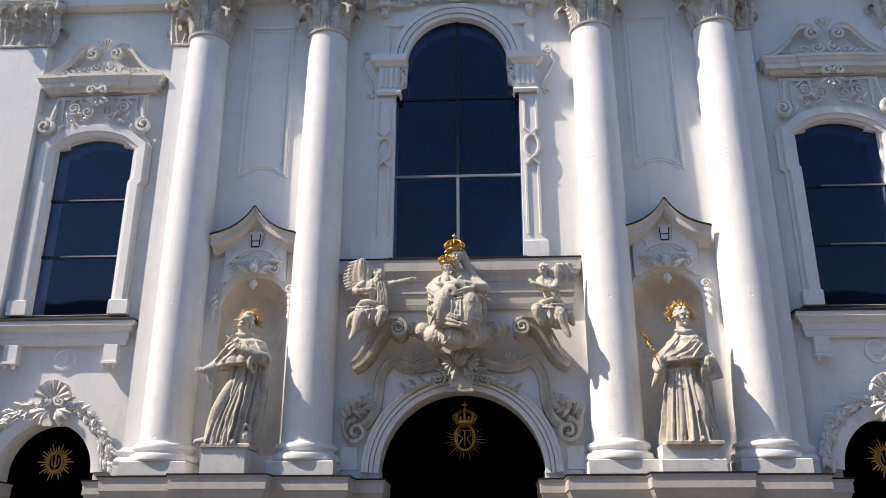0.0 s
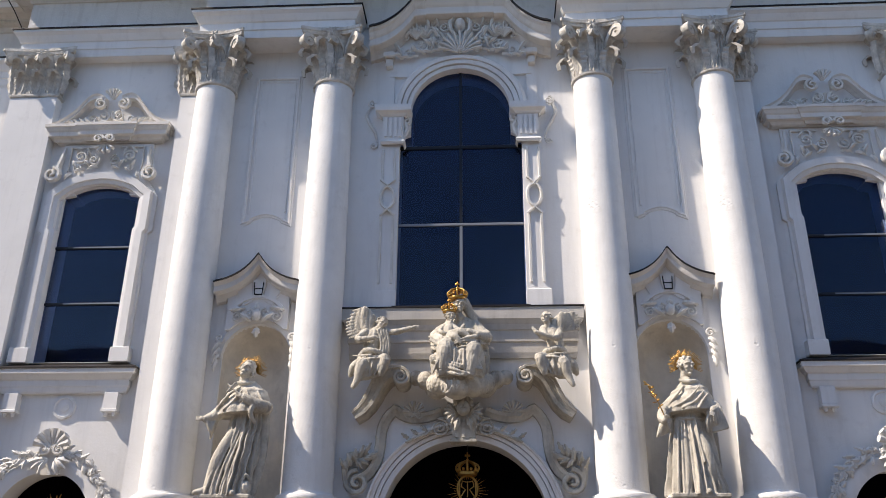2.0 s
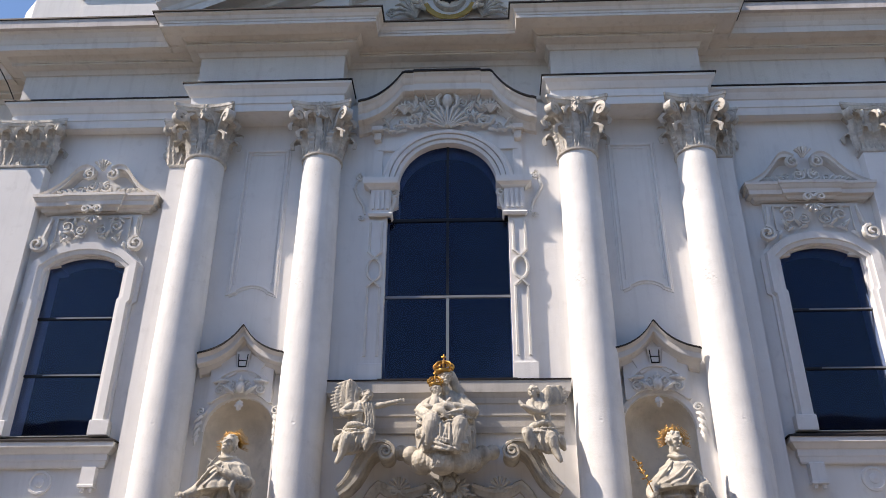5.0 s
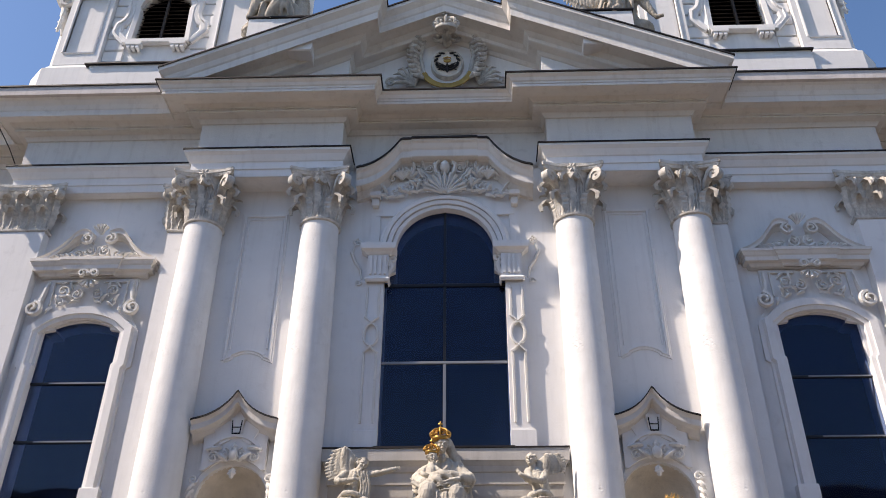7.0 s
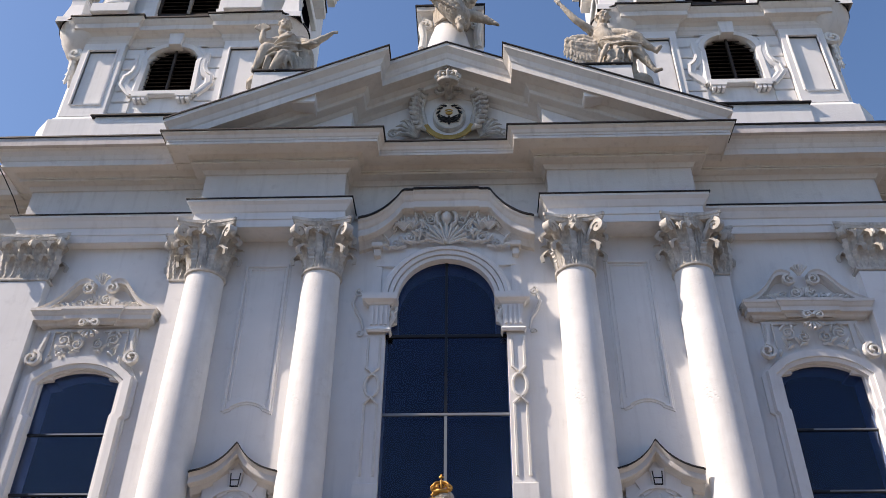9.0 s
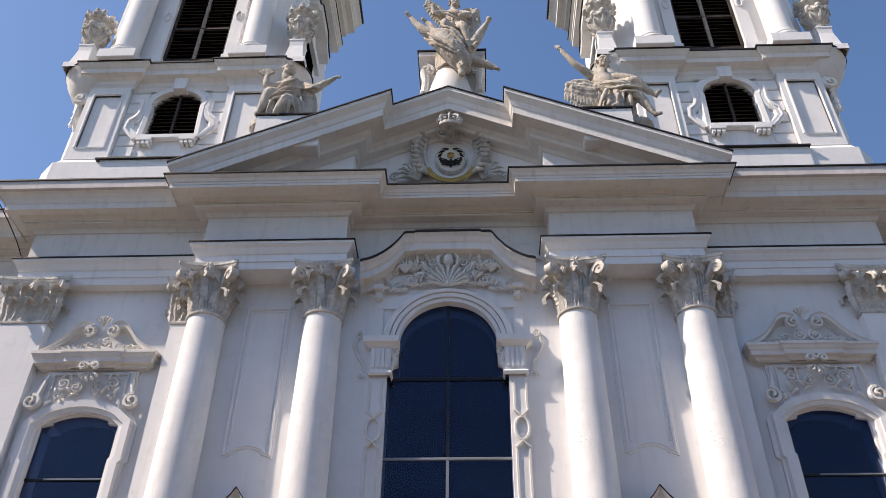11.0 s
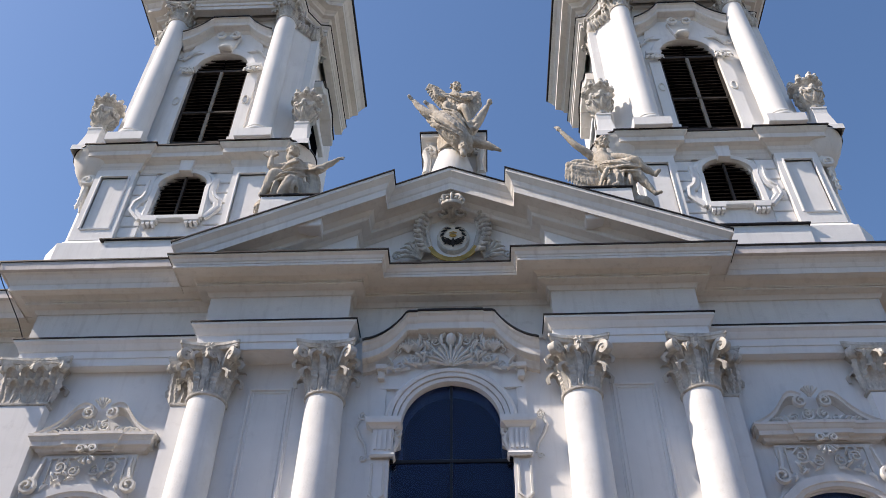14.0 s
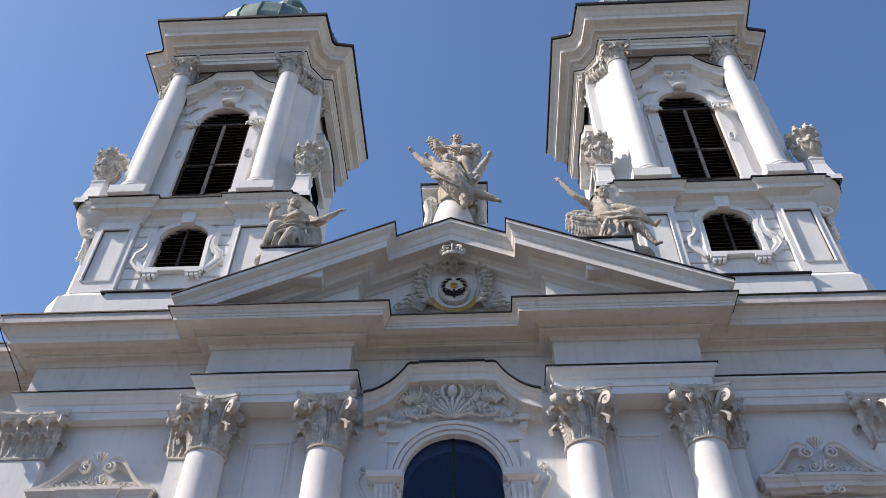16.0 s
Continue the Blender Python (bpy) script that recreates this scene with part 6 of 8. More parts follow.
    for q in (-1, 1):
        s.scroll(cx + q * 1.10, 26.65, 0.30, 0.17, 1.4, q, radians(90), 0.6)
        for k in range(4):
            s.leaf((cx + q * (1.0 + 0.1 * k), 26.80), (q * (0.3 * k - 0.4), -0.9), 0.34, 0.16, 0.28, 0.7, 3)
        s.scroll(cx + q * 1.55, 27.65, 0.42, 0.16, 1.3, -q, radians(90), 0.4)
        s.tube([(cx + q * 1.5, 0.4, 27.55), (cx + q * 1.2, 0.38, 27.95), (cx + q * 0.95, 0.38, 28.10)], [0.05, 0.06, 0.03], 6)
        s.tube([(cx + q * (1.17 + 0.1 * math.cos(t)), 0.31, 25.0 + 0.2 * math.sin(t)) for t in np.linspace(0, 6.283, 15)], 0.03, 5)
        s.scroll(cx + q * 0.22, 28.65, 0.20, 0.2, 1.3, -q, radians(90), 0.5)
    s.slab([(cx - 0.22, 27.85), (cx + 0.22, 27.85), (cx + 0.42, 28.75), (cx - 0.42, 28.75)], 0.22, 0.4)
    s.ball((cx, 0.16, 27.91), (0.26, 0.16, 0.12), 10)
    s.ob("keystone_relief", STUCCO, tw, smooth=True)
    path = [(cx - 1.62, 28.63), (cx - 1.5, 28.69), *curve((cx - 1.4, 28.75), (cx - 0.95, 29.07), (cx - 0.72, 29.47), 6), (cx - 0.66, 29.55)]
    path = path + [(2 * cx - x, z) for x, z in reversed(path)]
    hood(path, [(0.0, -0.5), (0.10, -0.48), (0.16, -0.36), (0.40, -0.34), (0.42, -0.32), (0.42, -0.18), (0.5, -0.06), (0.55, -0.04), (0.55, 0.0), (0, 0.0)], 0.45).ob("hood", CORNICE, tw)
    hood(path, [(0.53, -0.005), (0.59, -0.005), (0.59, 0.04), (0, 0.06)], 0.45).ob("flashing", FLASH, tw, "dark sheet-metal edging")
    Shape().slab([(cx - 1.3, 27.95), (cx + 1.3, 27.95), (cx + 1.2, 28.55), (cx + 0.6, 29.15), (cx - 0.6, 29.15), (cx - 1.2, 28.55)], 0.36, 0.45).ob("hood_field", PLASTER, tw)
    # columns on the front and flanks
    for q in (-1, 1):
        Shape().box(cx + q * 2.0 - 0.57, cx + q * 2.0 + 0.57, -0.38, 0.9, 22.16, 22.55, bevel=0.02).ob("column_block", PLASTER, tw)
    spots = [(-2.0, 0.12, 0), (2.0, 0.12, 0), (-2.62, 1.62, 90), (2.62, 1.62, -90)]
    for x, y, rz in spots:
        m = pose(cx + x, y, 0.0, 0, 0, -rz if rz else 0)
        if not first_used:
            tower_col.matrix_basis = m
            first_used = True
        else:
            copy_thing(tower_col, m)
    for q in (-1, 1):
        # corner pilaster between the columns
        m = Matrix.Translation((cx + q * 2.42, 0.72, 0)) @ Matrix.Rotation(q * math.pi / 4, 4, "Z")
        s = Shape().box(-0.36, 0.36, -0.2, 0.5, 22.62, 29.4, m)
        s.ob("corner_pilaster", PLASTER, tw)
        e = Shape()
        for k in range(5):
            e.leaf((-0.34 + 0.17 * k, 29.3), (0, 1), 0.5, 0.22, -0.24, 0.7, 4)
        for k in (-1, 1):
            e.scroll(k * 0.3, 29.95, -0.24, 0.16, 1.3, k, radians(90), 0.5)
        e.box(-0.46, 0.46, -0.36, 0.4, 30.06, 30.2, bevel=0.02)
        e.v = [tuple(m @ Vector(p)) for p in e.v]
        e.ob("corner_capital", CAPITAL, tw, smooth=True)
        # set-back pilaster outside the front column
        x0, x1 = sorted((cx + q * 2.50, cx + q * 3.08))
        Shape().box(x0, x1, 0.84, 1.22, 22.2, 29.30, bevel=0.02).ob("side_pilaster", PLASTER, tw)
        e = Shape()
        for k in range(4):
            e.leaf((x0 + 0.06 + 0.155 * k, 29.28), (0, 1), 0.50, 0.22, 0.82, 0.6, 4)
        for x in (x0 + 0.08, x1 - 0.08):
            e.scroll(x, 29.90, 0.80, 0.15, 1.3, 1 if x > x0 + 0.2 else -1, radians(90), 0.5)
        e.box(x0 + 0.03, x1 - 0.03, 0.86, 1.2, 29.28, 30.0)
        e.box(x0 - 0.08, x1 + 0.08, 0.72, 1.24, 30.0, 30.14, bevel=0.02)
        e.ob("side_capital", CAPITAL, tw, smooth=True)
        # flank window lintel and hood, seen edge-on
        Shape().box(*sorted((cx + q * 2.74, cx + q * 2.94)), 2.05, 4.75, 27.2, 27.5, bevel=0.03).ob("flank_lintel", PLASTER, tw)
        bow = [(2.0, 28.35), (2.4, 28.5), (2.8, 28.95), (4.0, 28.95), (4.4, 28.5), (4.8, 28.35)]
        turn = Matrix.Translation((cx + (3.19 if q > 0 else -2.74), 0, 0)) @ Matrix.Rotation(math.pi / 2, 4, "Z")
        Shape().slab([(a, b - 0.36) for a, b in bow] + bow[::-1], 0.0, 0.45).ob("flank_hood", CORNICE, tw).matrix_local = turn
        Shape().slab([(a, b + 0.004) for a, b in bow] + [(a, b + 0.05) for a, b in bow[::-1]], -0.05, 0.5).ob("flashing", FLASH, tw, "dark sheet-metal edging").matrix_local = turn
        # thin black sheet on the wall, painted as a dark opening
        Shape().box(*sorted((cx + q * 2.751, cx + q * 2.765)), 2.55, 4.25, 22.9, 27.2).ob("painted_opening", BLACK, tw)
    # entablature and great cornice
    ep = at([(-3.25, 5.9), (-3.25, 1.15), (-2.95, 1.1), (-2.50, 0.45), (-2.45, -0.12), (2.45, -0.12), (2.50, 0.45), (2.95, 1.1), (3.25, 1.15), (3.25, 5.9)])
    TOPC = [(-0.3, 30.10), (0, 30.10), (0, 30.30), (0.04, 30.31), (0.04, 30.46), (0.10, 30.50), (0.14, 30.58), (0.0, 30.60), (0, 31.0), (0.04, 31.02), (0.10, 31.14), (0.24, 31.16), (0.26, 31.26), (0.36, 31.36), (0.56, 31.40), (0.58, 31.40), (0.58, 31.62), (0.62, 31.66), (0.72, 31.82), (0.84, 31.92), (0.86, 31.94), (0.86, 32.06), (-0.5, 32.1)]
    Shape().sweep(ep, TOPC).ob("great_cornice", CORNICE, tw)
    Shape().sweep(ep, [(0.84, 31.99), (0.93, 31.99), (0.93, 32.14), (-0.5, 32.2)]).ob("flashing", FLASH, tw, "dark sheet-metal edging")
    Shape().sweep(ep, [(0.12, 30.57), (0.165, 30.57), (0.165, 30.61), (0, 30.64)]).ob("flashing", FLASH, tw, "dark sheet-metal edging")
    Shape().box(cx - 2.6, cx + 2.6, 0.3, 6.3, 30.1, 32.1).ob("entablature_core", CORNICE, tw)
    # copper helmet
    s = Shape().lathe([(3.7, 32.0), (3.65, 32.5), (3.45, 32.9), (3.3, 33.2), (3.3, 33.8), (3.4, 34.6), (3.25, 35.6), (2.6, 36.9), (1.5, 37.6), (1.0, 38.2), (0.85, 39.4), (0.9, 40.6), (0.5, 41.6), (0.1, 42.6), (0.05, 44.0)], (cx, TY, 0), 24)
    s.ob("copper_helmet", COPPER, tw, "green weathered copper helmet")
    s = Shape()
    for k in range(24):
        a = math.pi * 2 * k / 24
        s.tube([(cx + r * math.cos(a), TY + r * math.sin(a), z) for r, z in ((3.66, 32.5), (3.46, 32.9), (3.31, 33.2), (3.31, 33.8), (3.41, 34.6), (3.26, 35.6), (2.61, 36.9))], 0.035, 5)
    s.ob("copper_seams", COPPER, tw)
    urn(cx - 3.32, 0.28, 22.18)
    urn(cx + 3.32, 0.28, 22.18)


# ---- carved figures, each one plain mesh ----
class Carving(Shape):
    """One mesh in stone with gilded pieces."""

    def loft(self, rows, n=144, k=14, twist=0.0, seed=0, lean=0.0):
        """rows: (z, cx, cy, rx, ry, fold depth) from the bottom up; k rounded folds with sharp valleys run up the cloth."""
        rng = random.Random(seed)
        p1, p2, p3 = (rng.uniform(0, 6.28) for _ in range(3))
        k2 = k + rng.choice((5, 7))
        v, f = [], []
        fine = []
        for i in range(len(rows) - 1):
            for t in np.linspace(0, 1, 9)[:-1]:
                u = t * t * (3 - 2 * t)
                fine.append(tuple(a + (b - a) * (u if j else t) for j, (a, b) in enumerate(zip(rows[i], rows[i + 1]))))
        fine.append(rows[-1])
        for z, cx, cy, rx, ry, fo in fine:
            for i in range(n):
                a = 2 * math.pi * i / n
                b = a + 0.22 * math.sin(2 * a + p1 + 0.5 * z) + 0.14 * math.sin(3 * a + p2 - 0.9 * z)
                w = 1.7 * abs(math.sin(0.5 * (k * b + twist * z + p3))) ** 0.8 - 1.0
                w += 0.45 * (2 * abs(math.sin(0.5 * (k2 * b - 0.8 * twist * z + p2))) - 1.2)
                w *= fo * (0.65 + 0.45 * math.sin(a + p1) ** 2)
                v.append((cx + (rx + w) * math.cos(a), cy + (ry + w) * math.sin(a), z + lean * math.cos(a)))
        m = len(fine)
        for j in range(m - 1):
            for i in range(n):
                f.append((j * n + i, j * n + (i + 1) % n, (j + 1) * n + (i + 1) % n, (j + 1) * n + i))
        f += [tuple(reversed(range(n))), tuple(range((m - 1) * n, m * n))]
        return self.add(v, f)

    def limb(self, pts, radii, n=16):
        P = [Vector(p) for p in pts]
        fine, rr = [], []
        for i in range(len(P) - 1):
            p0, p1, p2, p3 = P[max(0, i - 1)], P[i], P[i + 1], P[min(len(P) - 1, i + 2)]
            for t in np.linspace(0, 1, 6)[:-1]:
                fine.append(0.5 * ((2 * p1) + (p2 - p0) * t + (2 * p0 - 5 * p1 + 4 * p2 - p3) * t * t + (3 * p1 - p0 - 3 * p2 + p3) * t ** 3))
                rr.append(radii[i] + (radii[i + 1] - radii[i]) * t)
        fine.append(P[-1])
        rr.append(radii[-1])
        self.tube(fine, rr, n)
        self.ball(P[0], radii[0], 8)
        return self.ball(P[-1], radii[-1], 8)

    def head(self, c, r, tilt=0.0, turn=0.0, hair=True, seed=1, nod=0.0):
        m = Matrix.Rotation(turn, 3, "Z") @ Matrix.Rotation(tilt, 3, "Y") @ Matrix.Rotation(nod, 3, "X")
        c = Vector(c)
        at = lambda x, y, z: c + m @ Vector((x * r, y * r, z * r))
        self.ball(at(0, 0.08, 0.22), (r * 0.80, r * 0.92, r * 0.90), 18, m)
        self.ball(at(0, -0.22, -0.36), (r * 0.58, r * 0.58, r * 0.72), 16, m)
        self.limb([at(0, -0.80, 0.22), at(0, -1.02, -0.16)], [r * 0.09, r * 0.14], 8)
        self.ball(at(0, -0.70, -0.86), (r * 0.24, r * 0.2, r * 0.18), 10, m)
        self.limb([at(-0.2, -0.76, -0.50), at(0, -0.86, -0.46), at(0.2, -0.76, -0.50)], [r * 0.06, r * 0.09, r * 0.06], 7)
        for q in (-1, 1):
            self.limb([at(q * 0.08, -0.86, 0.26), at(q * 0.32, -0.84, 0.36), at(q * 0.6, -0.6, 0.26)], [r * 0.08, r * 0.11, r * 0.07], 7)
            self.ball(at(q * 0.36, -0.56, -0.22), (r * 0.24, r * 0.26, r * 0.2), 10, m)
            self.ball(at(q * 0.32, -0.74, 0.12), (r * 0.12, r * 0.1, r * 0.08), 8, m)
            self.ball(at(q * 0.80, 0.02, -0.05), (r * 0.1, r * 0.2, r * 0.28), 8, m)
        self.limb([at(0, 0.15, -0.5), at(0, 0.25, -1.2), c + Vector((0, 0.12 * r, -1.7 * r))], [r * 0.52, r * 0.50, r * 0.62])
        if hair:
            rng = random.Random(seed)
            for k in range(60):
                a, b = rng.uniform(0, 6.28), rng.uniform(-0.5, 1.4)
                d = Vector((math.cos(a) * math.cos(b), math.sin(a) * math.cos(b), math.sin(b)))
                if d.y < -0.35 and d.z < 0.72:
                    continue
                p = at(d.x * 0.86, d.y * 0.95 + 0.08, d.z * 0.95 + 0.22)
                q = p + m @ (Vector((rng.uniform(-1, 1), rng.uniform(-0.4, 0.4), rng.uniform(-1.2, 0))) * (0.3 * r))
                self.limb([p, p.lerp(q, 0.5) + Vector((0, 0, 0.03 * r)), q], [r * 0.14, r * 0.16, r * 0.08], 6)
        return self

    def hand(self, c, d, r):
        c, d = Vector(c), Vector(d).normalized()
        self.ball(c, (r, r * 0.7, r * 0.9), 8)
        side = d.cross(Vector((0, 1, 0)))
        for k in range(4):
            b = c + side * (k - 1.5) * r * 0.45
            self.limb([b, b + d * r * 1.2, b + d * r * 2.0 + Vector((0, 0, -0.2 * r))], [r * 0.3, r * 0.26, r * 0.18], 6)
        return self

    def wing(self, root, tip, drop, n=9, back=0.0, w=0.10):
        """Feathers from the line root - tip, hanging along drop."""
        root, tip, drop = Vector(root), Vector(tip), Vector(drop)
        for row, (l, th) in enumerate(((1.0, 0.7), (0.62, 0.9), (0.34, 1.1))):
            for k in range(n):
                t = k / (n - 1)
                p = root.lerp(tip, t)
                q = p + drop * l * (0.55 + 0.45 * math.sin(math.pi * (0.25 + 0.65 * t))) + (tip - root) * 0.22 * t * l
                p = p + Vector((0, -0.035 * row, 0))
                q = q + Vector((0, -0.02 * row, 0))
                self.tube([p, p.lerp(q, 0.35), p.lerp(q, 0.75), q], [w * 0.35 * th, w * 0.62 * th, w * 0.55 * th, w * 0.12], 6, 0.6)
        self.limb([root, root.lerp(tip, 0.5) - drop * 0.10, tip], [w * 0.8, w * 0.75, w * 0.4])
        return self

    def gold(self, build):
        n = len(self.f)
        build(self)
        self.gold_from.append((n, len(self.f)))
        return self

    def place(self, name, m, mat, label, category="statue", group="", voxel=0.013, folds=0.02, freq=6.0, calm=()):
        """Fuses the stone pieces into one skin, carves ridged folds into it and adds the gilding."""
        stone = [True] * len(self.f)
        for a, b in self.gold_from:
            stone[a:b] = [False] * (b - a)
        tmp = bpy.data.meshes.new("carving")
        tmp.from_pydata(self.v, [], [q for q, k in zip(self.f, stone) if k])
        ob = new("carving", tmp)
        mod = ob.modifiers.new("fuse", "REMESH")
        mod.mode, mod.voxel_size = "VOXEL", voxel
        me = bpy.data.meshes.new_from_object(ob.evaluated_get(bpy.context.evaluated_depsgraph_get()))
        bpy.data.objects.remove(ob)
        n = len(me.vertices)
        co, no = np.empty(n * 3), np.empty(n * 3)
        me.vertices.foreach_get("co", co)
        me.vertices.foreach_get("normal", no)
        co, no = co.reshape(-1, 3), no.reshape(-1, 3)
        out = []
        for p, k in zip(co, no):
            w = noise.noise_vector(Vector((p[0] * 1.6, p[1] * 1.6, p[2] * 1.1 + 7)))
            q = Vector((p[0] * freq + 1.3 * w.x, p[1] * freq + 1.3 * w.y, p[2] * freq * 0.30 + 1.6 * w.z))
            d = 0.65 * (2.6 * abs(noise.noise(q)) - 0.9) + 0.35 * (2.6 * abs(noise.noise(q * 2.2)) - 0.9)
            a = folds
            for cx, cy, cz, r in calm:
                if (p[0] - cx) ** 2 + (p[1] - cy) ** 2 + (p[2] - cz) ** 2 < r * r:
                    a = 0.0
            out.append(m @ Vector(p + k * (a * d)))
        verts = out + [m @ Vector(p) for p in self.v]
        polys = [tuple(q.vertices) for q in me.polygons]
        gold = [tuple(n + i for i in q) for q, k in zip(self.f, stone) if not k]
        full = bpy.data.meshes.new(name)
        full.from_pydata(verts, [], polys + gold)
        full.materials.append(mat)
        full.materials.append(GOLD)
        full.polygons.foreach_set("material_index", [0] * len(polys) + [1] * len(gold))
        bm = bmesh.new()
        bm.from_mesh(full)
        bmesh.ops.delete(bm, geom=[v for v in bm.verts if not v.link_faces], context="VERTS")
        bm.to_mesh(full)
        bm.free()
        full.polygons.foreach_set("use_smooth", [True] * len(full.polygons))
        bpy.data.meshes.remove(me)
        bpy.data.meshes.remove(tmp)
        return tagged(new(name, full), label, category, group)


def drape(c, a, b, n, spread, r, sag=(0, -0.08, 0), seed=0):
    """Uneven cloth folds running from about a to about b, fanning out by spread."""
    rng = random.Random(seed)
    a, b, sag, spread = Vector(a), Vector(b), Vector(sag), Vector(spread)
    for k in range(n):
        t = (k + rng.uniform(-0.3, 0.3)) / max(1, n - 1) - 0.5
        p = a + spread * t + Vector([rng.uniform(-0.05, 0.05) for _ in range(3)]) * (r / 0.035)
        q = b + spread * (t * rng.uniform(0.35, 0.6)) + Vector([rng.uniform(-0.04, 0.04) for _ in range(3)]) * (r / 0.035)
        m = p.lerp(q, rng.uniform(0.4, 0.6)) + sag * rng.uniform(0.6, 1.2)
        w = r * rng.uniform(0.7, 1.25)
        c.limb([p, m, q], [w * 0.45, w, w * 0.35], 8)


def halo(s, c, r, n=40, seed=2):
    rng = random.Random(seed)
    for k in range(n):
        a = radians(-25 + 230 * k / (n - 1))
        q = r * rng.uniform(0.75, 1.0)
        s.tube([(c[0] + 0.10 * math.cos(a), c[1], c[2] + 0.10 * math.sin(a)), (c[0] + q * math.cos(a), c[1] + 0.02, c[2] + q * math.sin(a))], [0.010, 0.005], 4)


def sleeve(c, shoulder, elbow, wrist, r=0.13, seed=5):
    """An arm in a wide hanging sleeve."""
    c.limb([shoulder, elbow, wrist], [r * 1.05, r * 1.0, r * 0.75], 12)
    e, w = Vector(elbow), Vector(wrist)
    for k in range(6):
        t = k / 5
        p = e.lerp(w, t)
        drop = 0.36 * math.sin(math.pi * (0.25 + 0.6 * t))
        c.limb([p + Vector((0, 0.02, 0.02)), p + Vector((0.02, 0.04 * (k % 2), -drop * 0.6)), p + Vector((-0.01, 0.0, -drop))], [r * 0.62, r * 0.5, r * 0.22], 7)


# friar with a cross, arm held out
c = Carving()
c.loft([(0.0, -0.04, 0.0, 0.42, 0.33, 0.075), (0.10, -0.03, 0, 0.40, 0.32, 0.085), (0.45, 0.04, -0.01, 0.37, 0.29, 0.08), (0.9, 0.12, -0.01, 0.34, 0.26, 0.065), (1.25, 0.18, 0, 0.31, 0.24, 0.055), (1.5, 0.19, 0, 0.29, 0.22, 0.025), (1.75, 0.17, 0.02, 0.25, 0.2, 0.01)], k=15, twist=0.9, seed=11)
# short cape with an overhanging hem
c.loft([(1.47, 0.10, -0.02, 0.44, 0.33, 0.0), (1.475, 0.10, -0.02, 0.505, 0.385, 0.014), (1.54, 0.10, -0.02, 0.505, 0.38, 0.014), (1.72, 0.11, -0.01, 0.47, 0.34, 0.012), (1.90, 0.13, 0.01, 0.39, 0.27, 0.008), (2.02, 0.12, 0.03, 0.26, 0.19, 0.004), (2.10, 0.11, 0.03, 0.16, 0.15, 0.0)], k=8, twist=1.5, seed=12, lean=0.03)
c.limb([(-0.02, -0.13, 2.09), (0.12, -0.17, 2.06), (0.24, -0.08, 2.09), (0.24, 0.1, 2.14)], [0.035, 0.04, 0.035, 0.03], 10)
# sharp pulls in the cape
for a, b, d in (((-0.34, -0.25, 1.56), (-0.12, -0.33, 1.80), (0.06, -0.22, 1.98)), ((-0.18, -0.36, 1.52), (0.02, -0.35, 1.72), (0.10, -0.24, 1.92)), ((0.40, -0.32, 1.54), (0.30, -0.37, 1.70), (0.20, -0.28, 1.90)), ((0.54, -0.20, 1.56), (0.48, -0.25, 1.74), (0.36, -0.18, 1.94))):
    c.limb([a, b, d], [0.022, 0.03, 0.012], 7)
# striding leg under the cloth
c.limb([(-0.34, -0.20, 0.10), (-0.22, -0.26, 0.62), (-0.02, -0.20, 1.10)], [0.11, 0.12, 0.10])
for k in range(5):
    c.limb([(-0.36 + 0.09 * k, -0.34 + 0.01 * k, 0.05), (-0.22 + 0.08 * k, -0.33, 0.55), (0.06 + 0.05 * k, -0.24, 1.25)], [0.030, 0.028, 0.012], 7)
# left sleeve with a deep open mouth
c.limb([(-0.24, -0.08, 1.62), (-0.38, -0.14, 1.46), (-0.54, -0.22, 1.38)], [0.13, 0.12, 0.07], 14)
for k in range(6):
    t = k / 5
    x, z = -0.34 - 0.17 * t, 1.44 - 0.05 * t
    c.limb([(x, -0.12 - 0.10 * t, z), (x - 0.06 + 0.03 * k, -0.16 - 0.04 * (k % 2), z - 0.22), (x - 0.10 + 0.05 * k, -0.14, 1.04 + 0.04 * k)], [0.055, 0.045, 0.022], 8)
c.hand((-0.60, -0.25, 1.39), (-1, -0.1, 0.06), 0.052)
# right forearm folded over the breast, small cross in the fingers
c.limb([(0.54, -0.05, 1.62), (0.50, -0.28, 1.60), (0.20, -0.40, 1.74)], [0.13, 0.12, 0.07], 14)
c.limb([(0.40, -0.36, 1.66), (0.34, -0.40, 1.45), (0.40, -0.30, 1.30)], [0.06, 0.05, 0.03], 8)
c.hand((0.14, -0.42, 1.77), (-1, 0, 0.35), 0.05)
c.limb([(-0.12, -0.42, 1.98), (0.26, -0.43, 1.66)], [0.020, 0.020], 6)
c.limb([(-0.12, -0.43, 1.84), (0.00, -0.42, 2.00)], [0.020, 0.020], 6)
c.head((0.11, -0.06, 2.34), 0.165, 0.30, -0.25, True, 1, -0.22)
# mantle falling behind, with a bag at the foot
c.limb([(0.36, 0.05, 0.1), (0.50, 0.03, 0.75), (0.48, 0.05, 1.5)], [0.10, 0.10, 0.12])
c.limb([(0.34, -0.14, 0.34), (0.46, -0.10, 0.8), (0.40, -0.12, 1.3)], [0.05, 0.045, 0.03])
c.ball((0.32, -0.20, 0.14), (0.12, 0.13, 0.15), 12)
c.limb([(0.26, -0.26, 0.26), (0.34, -0.28, 0.36), (0.42, -0.22, 0.24)], [0.03, 0.03, 0.03])
c.limb([(-0.54, -0.34, 0.05), (-0.40, -0.28, 0.08), (-0.26, -0.2, 0.12)], [0.05, 0.075, 0.09])
